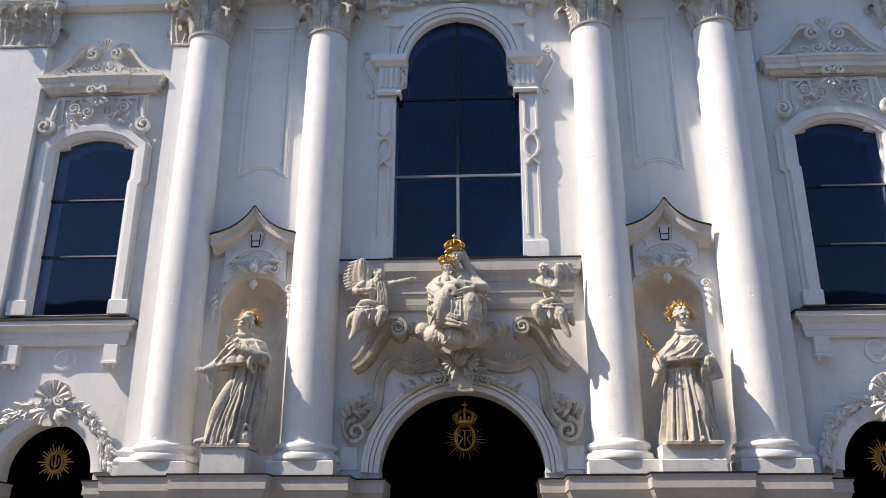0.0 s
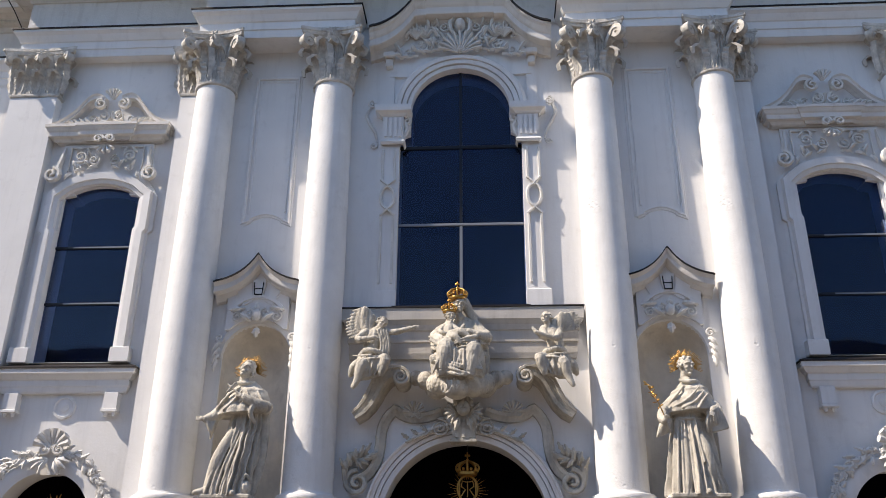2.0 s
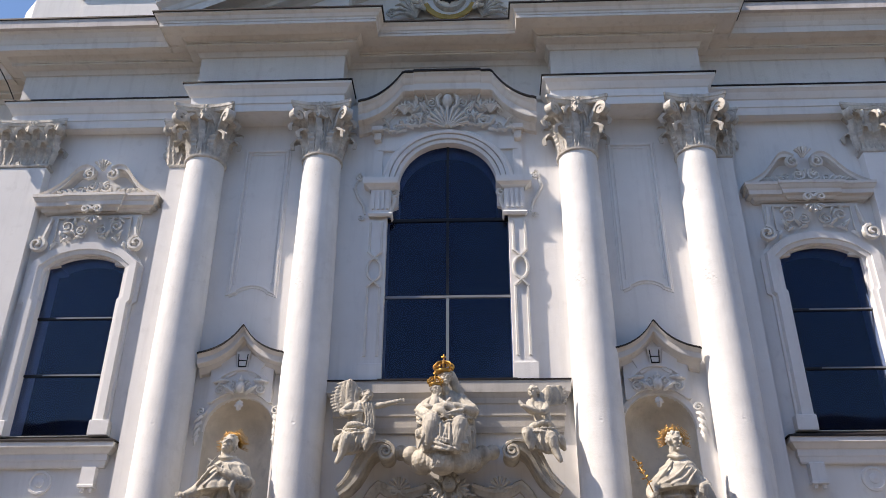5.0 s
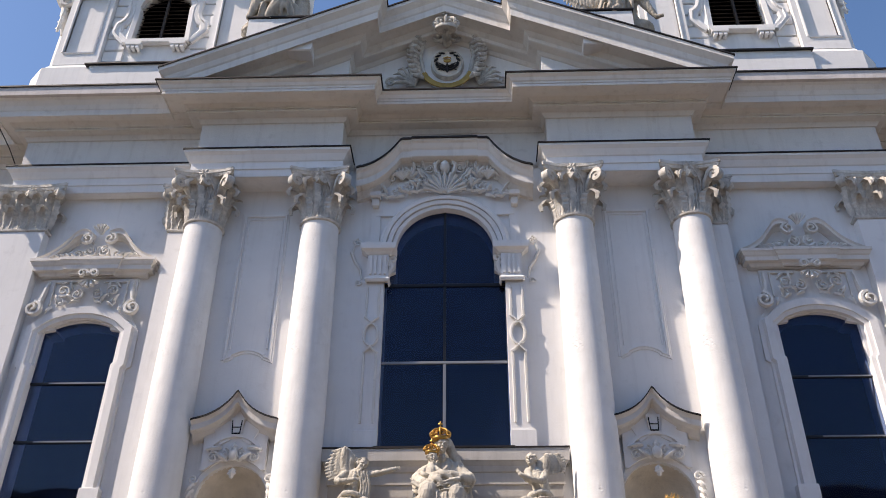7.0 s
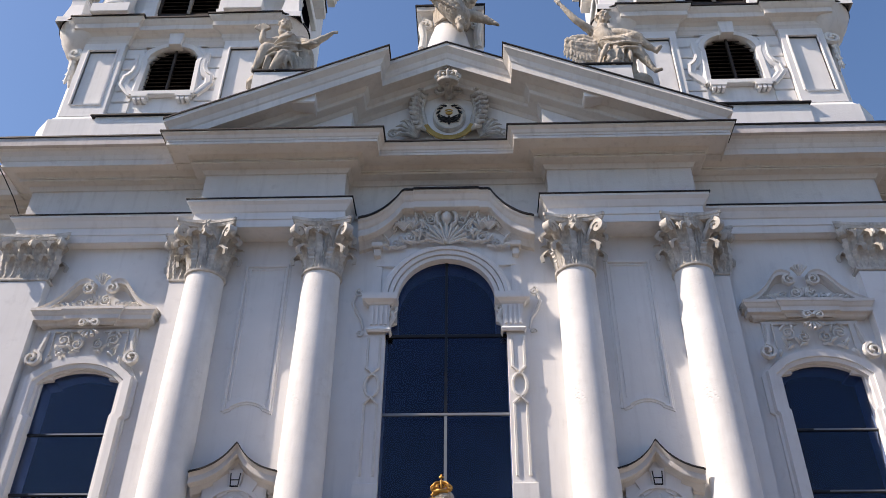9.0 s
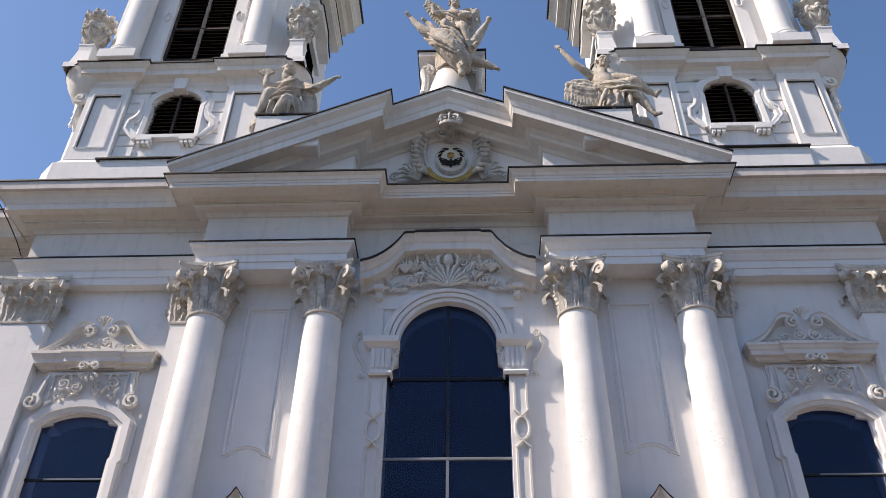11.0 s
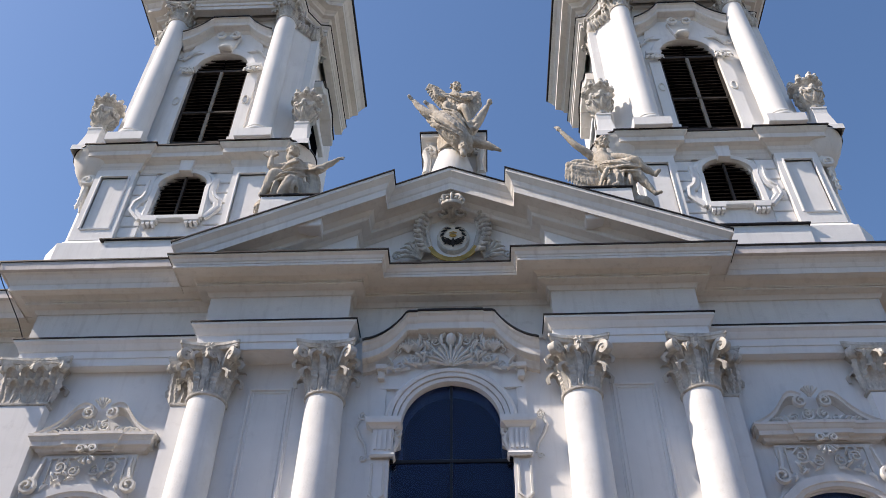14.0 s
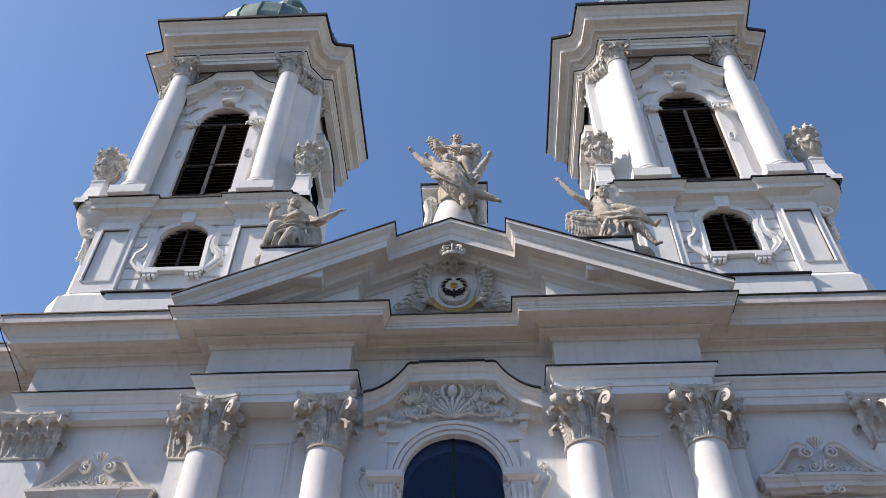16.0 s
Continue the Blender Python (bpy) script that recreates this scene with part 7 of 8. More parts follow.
c.limb([(0.14, -0.36, 0.04), (0.08, -0.2, 0.08)], [0.055, 0.08])
c.box(-0.46, 0.44, -0.36, 0.34, -0.06, 0.025, bevel=0.015)
c.gold(lambda s: halo(s, (0.14, 0.06, 2.38), 0.33))
c.place("statue", pose(-4.16, -0.70, 3.58), STATUE, "pale sandstone friar statue with cross and gilded halo rays", group="niche statues", voxel=0.010, folds=0.004, freq=9.0, calm=[(0.11, -0.06, 2.34, 0.24)])

# friar with a lily and a book
c = Carving()
c.loft([(0.0, 0.0, 0, 0.50, 0.37, 0.08), (0.10, 0.0, 0, 0.48, 0.36, 0.09), (0.45, -0.01, -0.02, 0.41, 0.31, 0.08), (0.9, -0.03, -0.02, 0.33, 0.27, 0.065), (1.2, -0.04, 0, 0.27, 0.23, 0.05), (1.38, -0.04, 0, 0.245, 0.21, 0.03), (1.75, 0.0, 0.02, 0.24, 0.2, 0.01)], k=17, twist=0.5, seed=21)
c.loft([(1.46, 0.02, -0.02, 0.40, 0.31, 0.0), (1.465, 0.02, -0.02, 0.475, 0.37, 0.018), (1.53, 0.02, -0.02, 0.48, 0.365, 0.018), (1.70, 0.03, 0, 0.43, 0.32, 0.016), (1.88, 0.06, 0.02, 0.33, 0.25, 0.010), (2.0, 0.07, 0.03, 0.22, 0.18, 0.004), (2.08, 0.06, 0.03, 0.15, 0.14, 0.0)], k=9, twist=2.4, seed=24, lean=0.035)
c.limb([(-0.10, -0.11, 2.06), (0.05, -0.17, 2.02), (0.20, -0.08, 2.06), (0.2, 0.1, 2.12)], [0.035, 0.045, 0.035, 0.03], 10)
for a, b, d in (((-0.32, -0.28, 1.52), (-0.05, -0.36, 1.66), (0.20, -0.24, 1.92)), ((-0.16, -0.36, 1.50), (0.08, -0.37, 1.62), (0.26, -0.26, 1.82)), ((0.12, -0.39, 1.50), (0.20, -0.37, 1.62), (0.34, -0.24, 1.78)), ((-0.38, -0.18, 1.58), (-0.22, -0.26, 1.76), (-0.06, -0.18, 1.95))):
    c.limb([a, b, d], [0.024, 0.03, 0.012], 7)
# girdle and its cord
c.limb([(-0.29, -0.06, 1.36), (-0.05, -0.25, 1.33), (0.20, -0.10, 1.36)], [0.025, 0.028, 0.025], 8)
c.limb([(0.06, -0.25, 1.33), (0.08, -0.30, 0.95), (0.12, -0.36, 0.55)], [0.018, 0.016, 0.02], 6)
# bent knee pressing through the robe
c.limb([(0.20, -0.22, 0.2), (0.20, -0.27, 0.72), (0.06, -0.16, 1.15)], [0.10, 0.10, 0.07])
for k in range(6):
    x = -0.26 + 0.07 * k
    c.limb([(x * 1.45, -0.34, 0.04), (x * 1.15 - 0.02, -0.29, 0.6), (x * 0.8 - 0.03, -0.22, 1.28)], [0.034, 0.028, 0.012], 7)
c.limb([(-0.36, -0.06, 1.58), (-0.48, -0.16, 1.40), (-0.50, -0.30, 1.28)], [0.12, 0.12, 0.07], 14)
for k in range(6):
    t = k / 5
    c.limb([(-0.44 - 0.06 * t, -0.14 - 0.14 * t, 1.40 - 0.08 * t), (-0.54 + 0.02 * k, -0.18 - 0.03 * (k % 2), 1.20), (-0.62 + 0.05 * k, -0.16, 1.02 + 0.02 * k)], [0.055, 0.048, 0.022], 8)
c.hand((-0.50, -0.34, 1.29), (0.4, -0.4, 0.5), 0.055)
c.limb([(0.42, -0.06, 1.60), (0.46, -0.16, 1.50), (0.36, -0.32, 1.46)], [0.12, 0.12, 0.07], 14)
for k in range(4):
    c.limb([(0.34 + 0.03 * k, -0.30, 1.44), (0.26 + 0.05 * k, -0.30, 1.26), (0.27 + 0.06 * k, -0.24, 1.08 + 0.03 * k)], [0.05, 0.04, 0.02], 8)
c.hand((0.36, -0.36, 1.45), (-0.3, -0.3, -0.8), 0.055)
c.box(-0.15, 0.15, -0.05, 0.05, -0.20, 0.20, Matrix.Translation((0.44, -0.24, 1.30)) @ Matrix.Rotation(-0.25, 4, "Y"), bevel=0.012)
c.head((0.05, -0.05, 2.33), 0.165, 0.05, 0.45, True, 1, 0.10)
c.limb([(0.14, -0.38, 0.05), (0.10, -0.2, 0.08)], [0.055, 0.09])
c.limb([(0.36, 0.0, 0.05), (0.36, 0.0, 0.7), (0.26, 0, 1.4)], [0.13, 0.10, 0.08])
c.box(-0.50, 0.50, -0.38, 0.36, -0.06, 0.025, bevel=0.015)


def lily(s):
    halo(s, (0.07, 0.07, 2.40), 0.34, 44, 6)
    s.tube([(-0.48, -0.36, 1.30), (-0.58, -0.36, 1.58), (-0.74, -0.34, 1.90)], 0.010, 5)
    rng = random.Random(9)
    for k in range(6):
        t = 0.35 + 0.65 * k / 5
        p = Vector((-0.48, -0.36, 1.30)).lerp(Vector((-0.75, -0.34, 1.93)), t)
        for j in range(3):
            d = Vector((rng.uniform(-1, 1), rng.uniform(-0.5, 0.5), rng.uniform(-0.3, 1))).normalized()
            s.tube([p, p + d * 0.05, p + d * 0.09], [0.006, 0.015, 0.005], 5)


c.gold(lily)
c.place("statue", pose(4.15, -0.72, 3.58), STATUE, "pale sandstone friar statue with gilded lily, book and halo", group="niche statues", voxel=0.010, folds=0.004, freq=9.0, calm=[(0.05, -0.05, 2.33, 0.24)])
for nm, boxes in (("west", [(-4.59, -3.79, -1.02, -0.2, 3.06, 3.57)]), ("east", [(3.60, 4.58, -0.98, -0.2, 3.30, 3.57), (3.56, 4.66, -1.05, -0.2, 3.06, 3.30)])):
    s = Shape()
    for b in boxes:
        s.box(*b, bevel=0.02)
    o = s.ob("statue_plinth", PLINTH)
    tagged(o, "rough pale stone plinth under a niche statue", "plinth", "statue plinths")

# seated mother and child on clouds, both crowned
c = Carving()
rng = random.Random(12)
for k in range(9):
    a = math.pi * (1 + k / 8)
    c.ball((0.44 * math.cos(a), 0.26 + 0.50 * math.sin(a) * 0.8, -0.02 + 0.10 * rng.random()), (0.22, 0.22, 0.21), 16)
c.ball((-0.06, -0.14, -0.06), (0.26, 0.26, 0.22), 18)
c.ball((0.22, -0.08, -0.04), (0.20, 0.22, 0.19), 18)
for q in (-1, 1):
    c.ball((q * 0.64, 0.22, 0.16), (0.17, 0.2, 0.17), 14)
    c.ball((q * 0.82, 0.28, 0.22), (0.14, 0.16, 0.14), 14)
# lap, breast and shoulders
c.loft([(0.10, 0.0, 0.12, 0.44, 0.40, 0.05), (0.25, 0.0, 0.10, 0.50, 0.44, 0.06), (0.50, 0.0, 0.10, 0.52, 0.42, 0.055), (0.72, 0.0, 0.15, 0.50, 0.34, 0.045), (0.92, 0.02, 0.2, 0.40, 0.27, 0.03), (1.10, 0.04, 0.22, 0.33, 0.22, 0.02), (1.24, 0.04, 0.22, 0.24, 0.18, 0.01), (1.34, 0.03, 0.2, 0.12, 0.11, 0.0)], k=13, twist=2.5, seed=31)
c.limb([(-0.24, -0.05, 0.62), (-0.24, -0.36, 0.62), (-0.30, -0.36, 0.20)], [0.17, 0.17, 0.12])
c.limb([(0.22, -0.05, 0.62), (0.24, -0.36, 0.56), (0.18, -0.38, 0.14)], [0.17, 0.16, 0.12])
drape(c, (0.0, -0.40, 0.14), (0.02, -0.40, 0.60), 9, (0.90, 0, 0.05), 0.034, (0, -0.05, 0), 3)
# cloth filling the lap and hanging to the clouds
c.loft([(0.10, 0.0, -0.16, 0.42, 0.26, 0.05), (0.30, 0.0, -0.20, 0.44, 0.27, 0.055), (0.52, 0.0, -0.20, 0.42, 0.26, 0.05), (0.66, 0.0, -0.12, 0.38, 0.22, 0.03), (0.74, 0.0, -0.02, 0.30, 0.16, 0.0)], k=12, twist=2.2, seed=35)
# the mantle drawn across the knees
drape(c, (-0.48, -0.18, 0.72), (0.38, -0.42, 0.24), 5, (0.06, 0.0, -0.36), 0.046, (0.0, -0.16, -0.08), 4)
drape(c, (0.50, -0.05, 0.70), (-0.12, -0.40, 0.62), 4, (0.0, 0.0, -0.28), 0.036, (0.06, -0.14, 0.02), 5)
drape(c, (-0.42, -0.30, 0.40), (0.20, -0.46, 0.14), 4, (0.0, 0.0, -0.26), 0.030, (0.0, -0.10, -0.06), 6)
c.limb([(0.26, 0.15, 1.16), (0.46, 0.0, 0.90), (0.42, -0.24, 0.84), (0.16, -0.32, 0.92)], [0.12, 0.13, 0.10, 0.06])
for k in range(4):
    c.limb([(0.34, 0.02, 1.06 - 0.07 * k), (0.52, -0.10, 0.92 - 0.06 * k), (0.36, -0.30, 0.84 - 0.05 * k)], [0.022, 0.028, 0.018], 7)
    c.limb([(-0.30, 0.02, 1.08 - 0.07 * k), (-0.52, -0.06, 0.92 - 0.07 * k), (-0.40, -0.26, 0.74 - 0.05 * k)], [0.022, 0.03, 0.018], 7)
c.hand((0.12, -0.34, 0.93), (-1, 0, 0.1), 0.045)
c.limb([(-0.20, 0.15, 1.16), (-0.44, 0.0, 0.92), (-0.32, -0.22, 0.78)], [0.12, 0.13, 0.09])
c.head((-0.01, 0.04, 1.54), 0.135, 0.12, 0.1, True, 3, 0.1)
# veil
c.limb([(0.08, 0.12, 1.62), (0.18, 0.16, 1.42), (0.30, 0.18, 1.18), (0.46, 0.2, 1.05)], [0.10, 0.09, 0.08, 0.06])
c.limb([(-0.10, 0.14, 1.60), (-0.16, 0.18, 1.38), (-0.26, 0.18, 1.18)], [0.08, 0.07, 0.06])
# child on the knee
c.limb([(-0.22, -0.16, 0.84), (-0.20, -0.14, 1.0), (-0.18, -0.1, 1.12)], [0.12, 0.11, 0.08])
c.limb([(-0.20, -0.2, 0.86), (0.0, -0.36, 0.90), (0.16, -0.36, 0.80)], [0.085, 0.075, 0.045])
c.limb([(-0.22, -0.22, 0.82), (-0.08, -0.40, 0.80), (0.04, -0.42, 0.66)], [0.085, 0.07, 0.045])
c.limb([(-0.12, -0.14, 1.08), (0.0, -0.22, 0.98), (0.08, -0.24, 1.06)], [0.05, 0.045, 0.035])
c.limb([(-0.28, -0.12, 1.08), (-0.36, -0.2, 0.96), (-0.26, -0.28, 0.90)], [0.05, 0.045, 0.035])
c.head((-0.18, -0.10, 1.27), 0.105, -0.1, 0.3, True, 5)
# small cherub's head at the hem
c.ball((-0.46, -0.26, 0.42), (0.09, 0.09, 0.10), 12)


def crowns(s):
    crown(s, -0.05, 0.06, 1.64, 0.185)
    crown(s, -0.20, -0.07, 1.35, 0.14)


c.gold(crowns)
c.place("statue", pose(0.0, -0.58, 5.635) @ Matrix.Scale(1.055, 4), STATUE, "sandstone seated mother and child on clouds with gilded crowns", group="portal figures", voxel=0.010, folds=0.013, freq=9.0, calm=[(-0.01, 0.04, 1.54, 0.2), (-0.18, -0.10, 1.27, 0.15), (0, 0, -0.2, 0.36), (0.75, 0.25, 0.18, 0.32), (-0.75, 0.25, 0.18, 0.32)])


def angel(sx, out):
    """A winged figure seated on a curled arm. out: the arm that points to the middle."""
    c = Carving()
    c.loft([(-0.06, -0.02, 0, 0.22, 0.2, 0.03), (0.10, -0.02, -0.04, 0.28, 0.25, 0.04), (0.30, -0.06, 0.0, 0.25, 0.21, 0.035), (0.44, -0.06, 0.02, 0.18, 0.15, 0.02)], 120, 11, 3.0, 41)
    c.limb([(-0.06, 0.0, 0.42), (-0.04, 0.02, 0.62), (0.02, 0.02, 0.80)], [0.155, 0.165, 0.15], 16)
    c.limb([(-0.13, 0.02, 0.84), (0.16, 0.0, 0.85)], [0.085, 0.085], 12)
    # legs, one hanging, one bent
    c.limb([(-0.10, -0.08, 0.12), (-0.16, -0.34, 0.10), (-0.24, -0.32, -0.18), (-0.31, -0.34, -0.34)], [0.13, 0.11, 0.075, 0.045])
    c.limb([(0.08, -0.08, 0.16), (0.28, -0.32, 0.20), (0.20, -0.30, -0.08)], [0.13, 0.105, 0.07])
    drape(c, (-0.06, -0.26, 0.00), (-0.04, -0.20, 0.34), 5, (0.44, 0.0, 0.08), 0.030, (0, -0.10, 0.02), 7)
    drape(c, (-0.34, -0.12, 0.16), (0.24, -0.30, 0.20), 4, (0.0, 0.0, 0.22), 0.030, (0, -0.12, -0.02), 8)
    c.loft([(-0.14, -0.02, -0.20, 0.20, 0.10, 0.03), (0.02, 0.02, -0.22, 0.26, 0.14, 0.035), (0.18, 0.03, -0.20, 0.25, 0.14, 0.03), (0.30, 0.0, -0.10, 0.18, 0.12, 0.01)], 120, 9, 5.0, 44, 0.05)
    # sash flying round the waist, cloth over the back hip
    c.limb([(-0.26, -0.02, 0.34), (-0.10, -0.22, 0.40), (0.14, -0.20, 0.36), (0.22, 0.0, 0.30)], [0.05, 0.06, 0.055, 0.04])
    c.limb([(-0.42, -0.04, -0.04), (-0.34, -0.12, 0.10), (-0.2, -0.1, 0.26)], [0.05, 0.10, 0.07])
    if out:
        c.limb([(0.18, 0.0, 0.84), (0.42, -0.10, 0.80), (0.76, -0.14, 0.87)], [0.078, 0.062, 0.042])
        c.hand((0.80, -0.14, 0.88), (1, 0, 0.1), 0.042)
        c.limb([(-0.14, -0.02, 0.84), (-0.30, -0.16, 0.64), (0.04, -0.26, 0.64)], [0.08, 0.07, 0.045])
        c.hand((0.06, -0.27, 0.64), (1, 0, 0.1), 0.04)
        for k in range(4):
            c.limb([(0.10 + 0.05 * k, -0.12, 0.84), (0.16 + 0.05 * k, -0.10, 0.58), (0.14 + 0.05 * k, -0.08, 0.28 + 0.03 * k)], [0.03, 0.036, 0.02], 7)
        c.head((0.15, -0.08, 0.98), 0.115, 0.35, 0.6, True, 8, 0.35)
        c.wing((-0.10, 0.02, 0.86), (-0.14, -0.02, 1.28), (-0.46, 0.0, -0.16), 9, w=0.12)
        c.wing((0.06, 0.16, 0.92), (-0.02, 0.2, 1.2), (-0.30, 0.02, -0.02), 5, w=0.09)
    else:
        c.limb([(0.18, 0.0, 0.84), (0.16, -0.20, 0.62), (0.36, -0.30, 0.74)], [0.075, 0.062, 0.042])
        c.limb([(-0.14, 0.0, 0.84), (-0.04, -0.24, 0.60), (0.34, -0.32, 0.70)], [0.075, 0.062, 0.042])
        c.hand((0.38, -0.31, 0.75), (0.3, 0, 1), 0.038)
        c.head((0.11, -0.04, 1.06), 0.115, 0.1, 0.5, True, 8, -0.15)
        c.wing((-0.08, 0.04, 0.84), (-0.14, 0.02, 1.12), (-0.46, 0.0, 0.02), 8, w=0.11)
    c.v = [(sx * x, y, z) for x, y, z in c.v]
    return c


angel(1, True).place("statue", pose(-1.68, -0.52, 5.90), STATUE, "sandstone winged figure pointing, seated on a curled pediment arm", group="portal figures", voxel=0.009, folds=0.009, freq=11.0, calm=[(0.15, -0.08, 0.98, 0.17)])
angel(-1, False).place("statue", pose(1.78, -0.52, 5.90), STATUE, "sandstone winged figure with joined fingers, seated on a curled arm", group="portal figures", voxel=0.009, folds=0.009, freq=11.0, calm=[(-0.11, -0.04, 1.06, 0.17)])

# pedestal and winged group on the peak of the pediment
s = Shape()
s.sweep([(-0.66, 0.9), (-0.66, -0.42), (0.82, -0.42), (0.82, 0.9)], [(0.16, 19.0), (0.16, 19.9), (0.08, 19.98), (0.0, 20.1), (0, 21.3), (0.05, 21.34), (0.10, 21.42), (0.20, 21.48), (0.22, 21.5), (0.22, 21.66), (0, 21.68)])
s.box(-0.66, 0.82, -0.40, 0.9, 19.0, 21.68)
pk = s.ob("peak_pedestal", PLASTER)
tagged(pk, "white scrolled pedestal on the peak of the pediment", "pedestal")
Shape().sweep([(-0.66, 0.9), (-0.66, -0.42), (0.82, -0.42), (0.82, 0.9)], [(0.20, 21.66), (0.26, 21.66), (0.26, 21.72), (0, 21.74)]).ob("flashing", FLASH, pk, "dark sheet-metal edging")
for q in (-1, 1):
    s = Shape()
    s.scroll(0.08 + q * 0.72, 21.0, -0.42, 0.2, 1.4, q, radians(90), 0.6)
    s.tube([(0.08 + q * 0.80, -0.5, 20.9), (0.08 + q * 0.74, -0.5, 20.5), (0.08 + q * 0.78, -0.5, 20.0)], [0.12, 0.10, 0.12], 8)
    s.ob("pedestal_scroll", STUCCO, pk, smooth=True)
Shape().lathe([(0.60, 19.6), (0.62, 20.0), (0.54, 20.35), (0.44, 20.75), (0.38, 21.15)], (0.04, -0.40, 0), 24).ob("drum", PLASTER, pk, "rounded white drum", True)

c = Carving()
# rock and cloud that carry the group
c.loft([(0.55, 0.12, 0.10, 0.50, 0.34, 0.03), (1.0, 0.12, 0.14, 0.52, 0.34, 0.05), (1.5, 0.10, 0.16, 0.50, 0.32, 0.05), (2.05, 0.10, 0.16, 0.40, 0.28, 0.03)], seed=51)
# winged victor, seated on the cloud in a short cuirass
c.loft([(1.85, 0.10, 0.05, 0.46, 0.36, 0.07), (2.15, 0.10, 0.03, 0.44, 0.34, 0.07), (2.42, 0.09, 0.04, 0.30, 0.24, 0.03), (2.60, 0.09, 0.05, 0.27, 0.21, 0.01), (2.95, 0.10, 0.05, 0.34, 0.24, 0.01), (3.18, 0.10, 0.05, 0.28, 0.18, 0.0), (3.28, 0.10, 0.05, 0.12, 0.1, 0.0)], seed=52)
c.head((0.12, -0.02, 3.58), 0.185, 0.1, 0.35, True, 4)
c.limb([(-0.14, 0.0, 3.12), (-0.42, -0.12, 2.95), (-0.55, -0.18, 3.30)], [0.12, 0.10, 0.07])
c.limb([(0.34, 0.0, 3.10), (0.56, -0.18, 2.80), (0.30, -0.36, 2.55)], [0.12, 0.10, 0.07])
c.limb([(-0.02, -0.15, 2.10), (-0.14, -0.50, 2.00), (-0.10, -0.46, 1.50)], [0.17, 0.14, 0.08])
c.limb([(0.24, -0.15, 2.10), (0.38, -0.48, 1.85), (0.50, -0.44, 1.30)], [0.17, 0.13, 0.07])
c.wing((-0.10, 0.16, 2.98), (-0.64, 0.08, 3.78), (-0.10, -0.06, -0.62), 11, w=0.20)
c.wing((-0.16, 0.10, 2.86), (-0.56, 0.06, 3.50), (0.16, -0.04, -0.50), 9, w=0.18)
c.wing((0.30, 0.16, 3.10), (0.74, 0.10, 3.34), (0.06, -0.06, -1.15), 11, w=0.20)
c.wing((0.26, 0.12, 2.90), (0.68, 0.06, 3.16), (0.10, -0.04, -0.80), 9, w=0.18)
drape(c, (0.10, -0.30, 1.80), (0.10, -0.22, 2.45), 7, (0.80, 0.0, 0.0), 0.055, (0, -0.12, 0), 17)
# toppled figure, head down, with both legs in the air
c.limb([(-0.46, -0.36, 1.62), (-0.24, -0.46, 1.22), (0.04, -0.50, 0.72), (0.32, -0.48, 0.28), (0.44, -0.40, 0.08)], [0.20, 0.30, 0.34, 0.30, 0.18], 18)
c.limb([(-0.44, -0.38, 1.55), (-0.74, -0.40, 1.78), (-1.00, -0.42, 2.14), (-1.20, -0.44, 2.44)], [0.20, 0.15, 0.09, 0.05])
c.limb([(-1.20, -0.44, 2.44), (-1.28, -0.50, 2.52)], [0.07, 0.06])
c.limb([(-0.36, -0.30, 1.60), (-0.52, -0.34, 1.98), (-0.70, -0.36, 2.26)], [0.18, 0.13, 0.06])
c.limb([(-0.70, -0.36, 2.26), (-0.80, -0.40, 2.34)], [0.07, 0.06])
# second figure's leg and arm
c.limb([(0.50, -0.36, 0.86), (0.74, -0.36, 1.34), (0.96, -0.38, 1.82), (1.10, -0.40, 2.14)], [0.19, 0.16, 0.11, 0.06])
c.ball((1.13, -0.42, 2.20), (0.10, 0.09, 0.12), 10)
c.limb([(0.42, -0.34, 0.52), (0.80, -0.36, 0.36), (1.12, -0.38, 0.16), (1.36, -0.40, -0.02)], [0.20, 0.16, 0.10, 0.05])
c.head((0.34, -0.56, -0.06), 0.16, 2.7, 0.2, True, 6)
# torn cloth along the falling body
drape(c, (-0.50, -0.62, 1.36), (0.30, -0.80, 0.30), 5, (0.26, 0.0, 0.30), 0.055, (-0.06, -0.10, -0.06), 23)
drape(c, (-0.30, -0.52, 1.66), (0.46, -0.62, 0.66), 4, (0.16, 0.0, 0.16), 0.05, (0.06, -0.10, 0.06), 24)
drape(c, (-0.66, -0.50, 1.30), (-0.36, -0.62, 0.82), 4, (0.18, 0.0, -0.16), 0.05, (-0.06, -0.04, -0.06), 25)
drape(c, (-0.12, -0.20, 2.96), (0.34, -0.22, 2.56), 5, (0.22, 0.0, 0.16), 0.045, (0.0, -0.06, -0.03), 26)
for k in range(6):
    a = 1.05 * k
    c.ball((0.60 + 0.16 * math.cos(a), -0.50, 1.00 + 0.14 * math.sin(a)), (0.09, 0.08, 0.09), 8)
c.place("statue", pose(0.04, -0.72, 20.25), GREYSTONE, "weathered stone winged group toppling figures on the peak", group="roof figures", voxel=0.018, folds=0.016, freq=6.0, calm=[(0.12, -0.02, 3.58, 0.26)])

# reclining winged figures on the pediment slopes
c = Carving()
